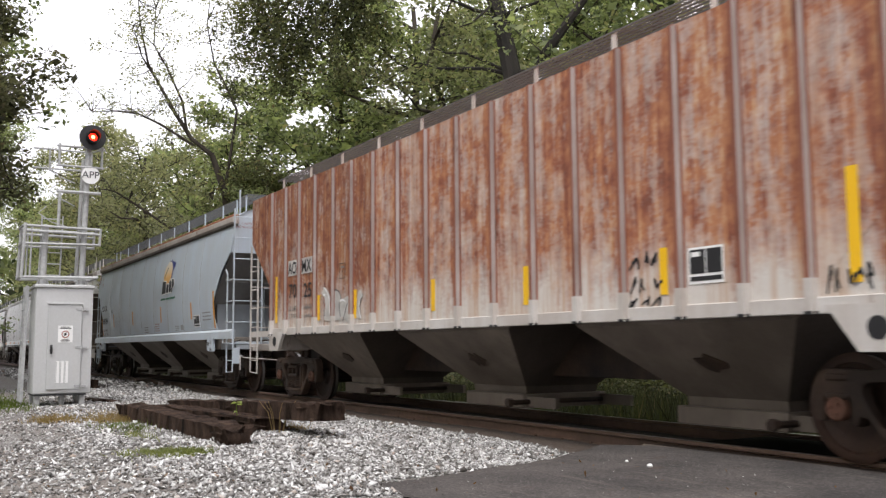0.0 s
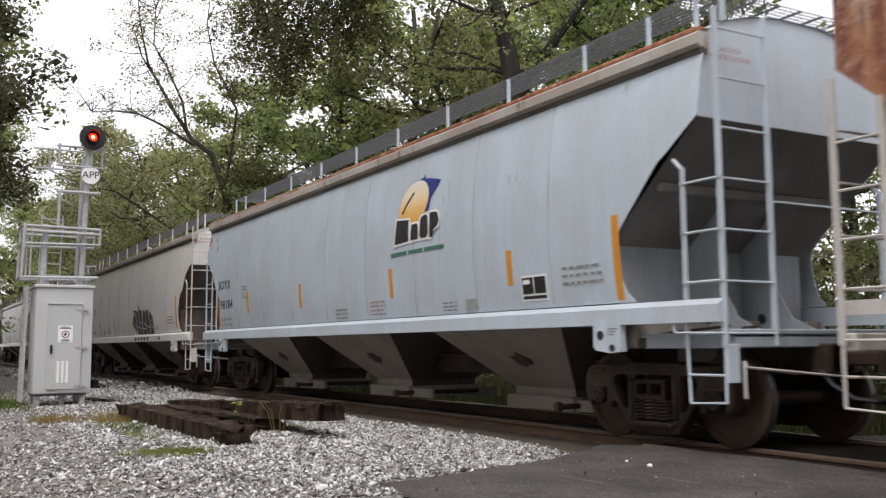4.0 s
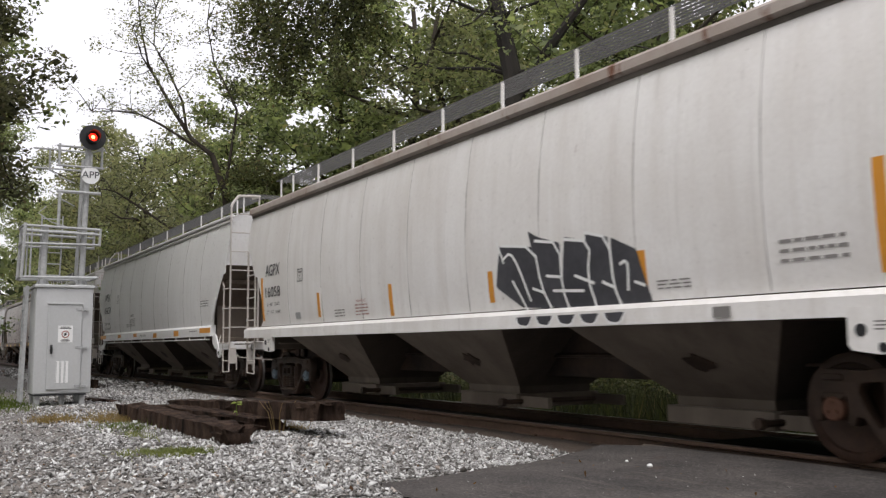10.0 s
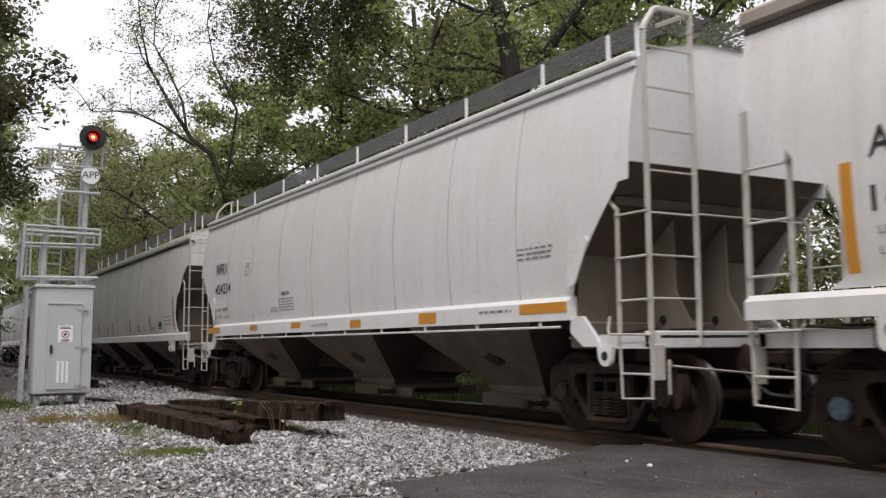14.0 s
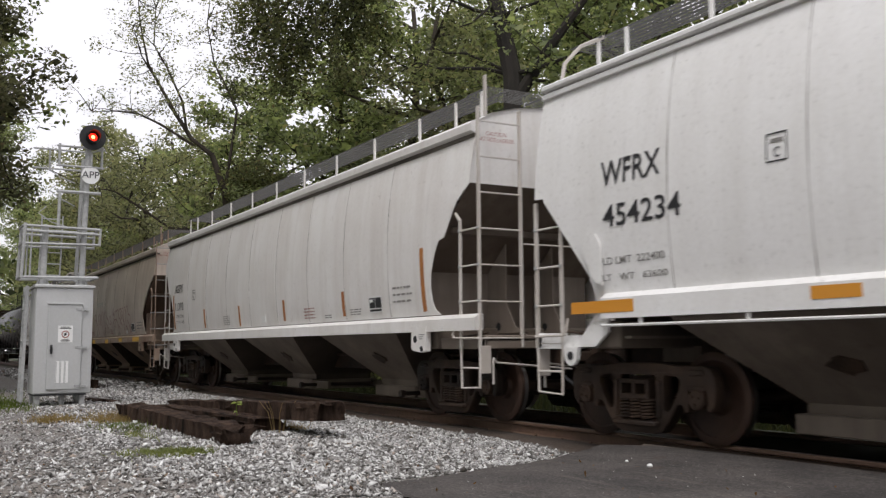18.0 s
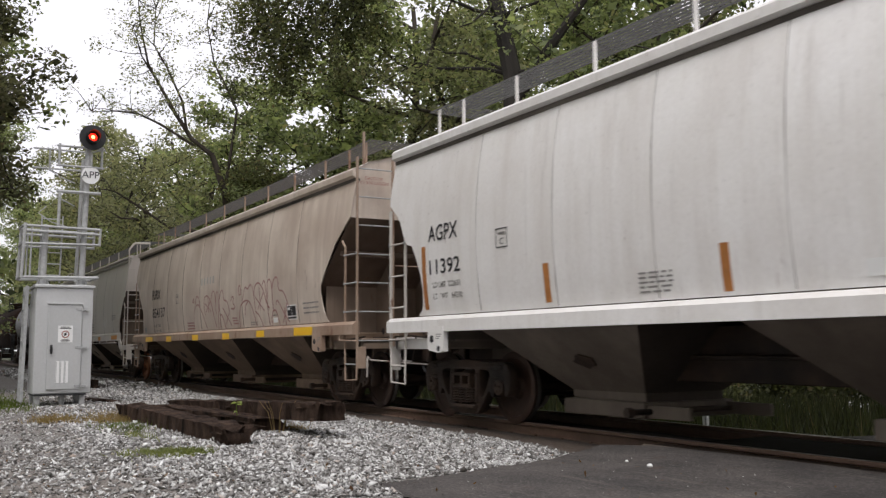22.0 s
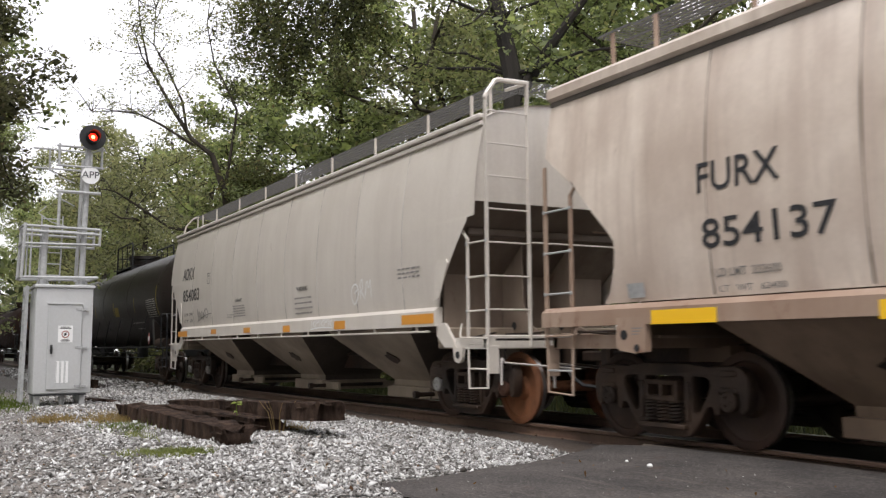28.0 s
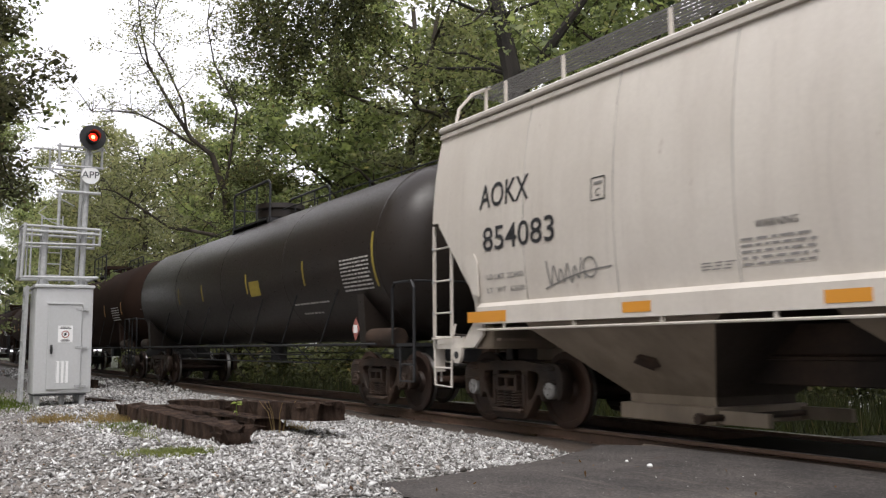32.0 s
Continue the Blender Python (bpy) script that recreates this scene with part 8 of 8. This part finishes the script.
stroke(car_tan, [(1.81, 1.57), (2.18, 1.56)], 0.036, M_PINK)
stroke(car_tan, [(-2.1, 1.67), (-1.46, 1.66)], 0.036, M_PINK)
stroke(car_tan, [(-2.1, 1.6), (-1.41, 1.59)], 0.036, M_PINK)
stroke(car_tan, [(-2.1, 1.52), (-1.43, 1.52)], 0.036, M_PINK)
stroke(car_tan, [(-1.51, 2.19), (-1.39, 2.3), (-1.33, 2.18), (-1.49, 2.18)], 0.036, M_PINK)

# cream car
stencil(car_cream, "AOKX", -6.84, -5.73, 2.79, 3.11)
stencil(car_cream, "854083", -6.75, -5.21, 2.23, 2.54)
stencil(car_cream, "LD LMT  223400", -6.69, -5.89, 1.86, 1.93, M_GREYINK)
stencil(car_cream, "LT   WT   62600", -6.71, -5.88, 1.69, 1.76, M_GREYINK)
plate_mark(car_cream, -4.54, -4.3, 2.59, 2.85)
stencil(car_cream, "WARNING", 1.49, 2.04, 2.07, 2.16)
small_print(car_cream, 1.37, 2.23, 1.62, 2.0, 4)
stencil(car_cream, "WARNING", -2.28, -1.82, 2.04, 2.11)
small_print(car_cream, -2.46, -1.65, 1.7, 1.98, 5)
small_print(car_cream, -2.96, -2.53, 1.7, 1.79, 3)
mark(car_cream, "reflector", -7.11, -6.21, 1.32, 1.46, M_ORANGE)
mark(car_cream, "reflector", -4.04, -3.61, 1.35, 1.46, M_ORANGE)
mark(car_cream, "reflector", -1.57, -1.13, 1.34, 1.45, M_ORANGE)
mark(car_cream, "reflector", 5.89, 6.86, 1.34, 1.48, M_ORANGE)
mark(car_cream, "reflector", 3.37, 3.83, 1.32, 1.46, M_ORANGE)
mark(car_cream, "reflector", 0.86, 1.24, 1.31, 1.44, M_ORANGE)
stroke(car_cream, [(-5.40 + 0.065 * k, (1.66 if k % 2 else 2.0) - 0.04 * math.sin(1.9 * k)) for k in range(11)], 0.022, M_GREYINK)
stroke(car_cream, [(-4.69, 1.75), (-4.74, 1.95), (-4.56, 2.0), (-4.47, 1.85), (-4.59, 1.74), (-4.72, 1.82)], 0.022, M_GREYINK)
stroke(car_cream, [(-5.45, 1.68), (-5.04, 1.78), (-4.64, 1.84), (-4.24, 1.86)], 0.02, M_GREYINK)
for k in range(5):
    a = 2.36 + 0.19 * k
    stroke(car_cream, [(a, 1.36), (a + 0.02, 1.54), (a + 0.13, 1.56), (a + 0.15, 1.47), (a + 0.05, 1.45), (a + 0.16, 1.36)][: 6 - k % 2], 0.026, M_WHITEINK)
stroke(car_cream, [(2.30, 1.34), (2.8, 1.37), (3.3, 1.35)], 0.02, M_WHITEINK)
stroke(car_cream, [(4.06, 1.72), (3.96, 1.88), (4.08, 2.06), (4.26, 2.04), (4.28, 1.86), (4.14, 1.74), (4.06, 1.72)], 0.026, M_WHITEINK)
stroke(car_cream, [(4.10, 1.90), (4.24, 1.96)], 0.022, M_WHITEINK)
stroke(car_cream, [(4.34, 1.80), (4.36, 2.10), (4.46, 2.12), (4.44, 1.96), (4.36, 1.94), (4.50, 1.80)], 0.024, M_WHITEINK)
stroke(car_cream, [(4.52, 1.84), (4.62, 2.14), (4.66, 1.92), (4.76, 2.16), (4.74, 1.82)], 0.024, M_WHITEINK)
small_print(car_cream, 5.7, 6.4, 2.02, 2.21, 3)

# black tank car
mark(car_tank, "reflector", 8.325, 8.395, 2.0, 2.89, M_TANKTAPE)
mark(car_tank, "reflector", 5.260, 5.330, 2.18, 2.65, M_TANKTAPE)
mark(car_tank, "reflector", 1.880, 1.950, 2.2, 2.63, M_TANKTAPE)
mark(car_tank, "warning_plate", 2.1, 2.75, 2.13, 2.45, M_TANKTAPE)
mark(car_tank, "reflector", -1.655, -1.585, 2.19, 2.61, M_TANKTAPE)
mark(car_tank, "reflector", -3.930, -3.860, 2.21, 2.64, M_TANKTAPE)
small_print(car_tank, 7.04, 8.2, 1.96, 2.54, 9, M_SILVER)
small_print(car_tank, 4.44, 6.13, 1.81, 1.93, 1, M_SILVER)
small_print(car_tank, 4.64, 5.59, 1.63, 1.74, 1, M_SILVER)
small_print(car_tank, -8.77, -6.1, 2.18, 2.44, 1, M_GREYINK)

# ribbed car
mark(car_rust, "reflector", -6.780, -6.670, 1.51, 2.44, M_YELLOW)
mark(car_rust, "reflector", -4.570, -4.460, 1.5, 1.96, M_YELLOW)
mark(car_rust, "reflector", -2.990, -2.880, 1.49, 1.97, M_YELLOW)
mark(car_rust, "reflector", -0.345, -0.235, 1.52, 1.97, M_YELLOW)
mark(car_rust, "reflector", 1.950, 2.060, 1.51, 1.98, M_YELLOW)
mark(car_rust, "reflector", 4.330, 4.440, 1.51, 1.98, M_YELLOW)
mark(car_rust, "reflector", 6.500, 6.610, 1.5, 2.44, M_YELLOW)
notice(car_rust, 4.73, 5.18, 1.59, 1.94)
mark(car_rust, "paint_patch", -6.07, -5.60, 2.40, 2.70, M_SILVER, 0.004, "pale repainted patch")
mark(car_rust, "paint_patch", -5.37, -4.82, 2.40, 2.70, M_SILVER, 0.004, "pale repainted patch")
stencil(car_rust, "AO", -6.05, -5.63, 2.43, 2.67, off=0.01)
stencil(car_rust, "MX", -5.34, -4.87, 2.43, 2.67, off=0.01)
stencil(car_rust, "70", -6.01, -5.63, 1.97, 2.24)
stencil(car_rust, "25", -5.25, -4.86, 1.95, 2.22)
stencil(car_rust, "LD LMT", -6.01, -5.58, 1.72, 1.81, M_GREYINK)
stencil(car_rust, "168600", -5.24, -4.86, 1.73, 1.82, M_GREYINK)
stencil(car_rust, "LT WT", -5.96, -5.59, 1.58, 1.66, M_GREYINK)
stencil(car_rust, "64400", -5.21, -4.84, 1.57, 1.64, M_GREYINK)
plate_mark(car_rust, -3.58, -3.35, 2.19, 2.46)
# balloon letters sprayed in silver, outlined in dark and white
blob(car_rust, [(-4.28, 2.09), (-4.13, 2.06), (-3.96, 1.90), (-4.00, 1.76), (-3.94, 1.61), (-3.93, 1.47), (-4.25, 1.48), (-4.21, 1.62), (-4.18, 1.77), (-4.24, 1.92), (-4.35, 1.97)], M_SILVER, off=0.012)
blob(car_rust, [(-3.76, 2.00), (-3.61, 2.00), (-3.52, 1.90), (-3.48, 1.82), (-3.56, 1.78), (-3.54, 1.55), (-3.46, 1.48), (-3.75, 1.48), (-3.80, 1.64), (-3.82, 1.90)], M_SILVER, off=0.012)
blob(car_rust, [(-3.44, 1.83), (-3.19, 1.89), (-3.08, 1.75), (-3.12, 1.56), (-3.23, 1.44), (-3.37, 1.50), (-3.54, 1.55), (-3.56, 1.76)], M_SILVER, off=0.012)
blob(car_rust, [(-2.71, 1.97), (-2.61, 1.87), (-2.76, 1.74), (-2.70, 1.54), (-2.68, 1.48), (-2.87, 1.49), (-2.84, 1.82), (-2.79, 1.93)], M_SILVER, off=0.012)
stroke(car_rust, [(-3.88, 1.99), (-3.67, 2.02), (-3.52, 1.93), (-3.48, 1.84)], 0.022, M_SPRAY, off=0.016)
stroke(car_rust, [(-3.57, 1.79), (-3.55, 1.63), (-3.51, 1.53)], 0.022, M_SPRAY, off=0.016)
stroke(car_rust, [(-3.96, 1.90), (-3.92, 1.75), (-3.84, 1.60), (-3.76, 1.48)], 0.022, M_SPRAY, off=0.016)
stroke(car_rust, [(-3.41, 1.46), (-3.31, 1.63), (-3.22, 1.76)], 0.022, M_SPRAY, off=0.016)
stroke(car_rust, [(-4.23, 1.69), (-4.22, 1.56)], 0.022, M_SPRAY, off=0.016)
stroke(car_rust, [(-4.23, 2.08), (-4.04, 1.96), (-3.95, 1.75), (-3.99, 1.61), (-3.81, 1.46)], 0.03, M_WHITEINK, off=0.018)
stroke(car_rust, [(-3.53, 1.80), (-3.44, 1.83), (-3.30, 1.79)], 0.03, M_WHITEINK, off=0.018)
stroke(car_rust, [(-2.63, 1.87), (-2.74, 1.78), (-2.76, 1.63), (-2.68, 1.48)], 0.03, M_WHITEINK, off=0.018)
stroke(car_rust, [(-4.27, 1.94), (-4.17, 1.95)], 0.03, M_WHITEINK, off=0.018)
for k, (za, zb_) in enumerate(((1.74, 2.02), (1.54, 1.76), (1.36, 1.54))):
    tag_paint(car_rust, 3.84, 4.34, za, zb_, M_INK, 132 + k, 3, 0.022)
tag_paint(car_rust, 6.25, 6.73, 1.42, 1.72, M_INK, 133, 5, 0.02)

# warning plates on the car ends
for _c, _half in ((car_blue, 8.27), (car_white, 8.27), (car_agp, 8.27), (car_tan, 8.27)):
    for _t, _z in (("CAUTION", 3.88), ("NO SIDE LADDER", 3.80)):
        cu = bpy.data.curves.new("caution", "FONT")
        cu.body, cu.size, cu.align_x = _t, 0.075, "CENTER"
        tmp = bpy.data.objects.new("caution_source", cu)
        me = bpy.data.meshes.new_from_object(tmp)
        bpy.data.objects.remove(tmp)
        me.materials.clear()
        me.materials.append(M_REDINK)
        part("caution_print", me, M_REDINK, _c, at=pose(_half, -1.12, _z, 90, 0, 90))
# yellow and orange marks repeated along the other tank cars
for _c in (car_tank2, car_tank3, car_tank4):
    for _x in (-6.2, -4.0, -1.6, 1.9, 5.3, 8.3):
        mark(_c, "reflector", _x - 0.05, _x + 0.05, 2.2, 2.62, M_ORANGE)
    small_print(_c, 6.6, 7.9, 2.0, 2.5, 6, M_WHITEINK)
    small_print(_c, -7.6, -6.4, 2.2, 2.4, 1, M_WHITEINK)
# diamond placard at the front end of the black tank
pl = part("placard", Geo().slab([(7.87, 1.50), (8.01, 1.31), (7.87, 1.12), (7.73, 1.31)], -1.56, -1.55), M_REDINK, car_tank, "red and white diamond placard")
part("placard_field", Geo().slab([(7.80, 1.38), (7.94, 1.38), (7.94, 1.25), (7.80, 1.25)], -1.567, -1.561), M_WHITEINK, pl)

# ---- motion: the train rolls by ----
TRAVEL = [0.0, 3.74, 7.43, 11.09, 14.74, 18.37, 21.98, 25.57, 29.14, 32.68, 36.15, 39.63, 43.12, 46.63, 50.17, 53.73, 57.32, 60.91, 64.5, 68.07, 71.61, 75.17, 78.79, 82.45, 86.14, 89.82, 93.53, 97.26, 101.01, 104.77, 108.51, 112.23, 115.9]


def motions():
    for car in CARS:
        x0 = car.location.x
        walk(car, [(float(i), pose(x0 + d, 0, 0)) for i, d in enumerate(TRAVEL)])
    times = np.linspace(0.0, DURATION, 193)
    gone = np.interp(times, np.arange(len(TRAVEL)), TRAVEL)
    for ws, dx in WHEELS:
        start = random.uniform(0, 360)
        walk(ws, [(float(t), pose(dx, 0, WHEEL_R, 0, start + math.degrees(d / WHEEL_R), 0)) for t, d in zip(times, gone)])


motions()
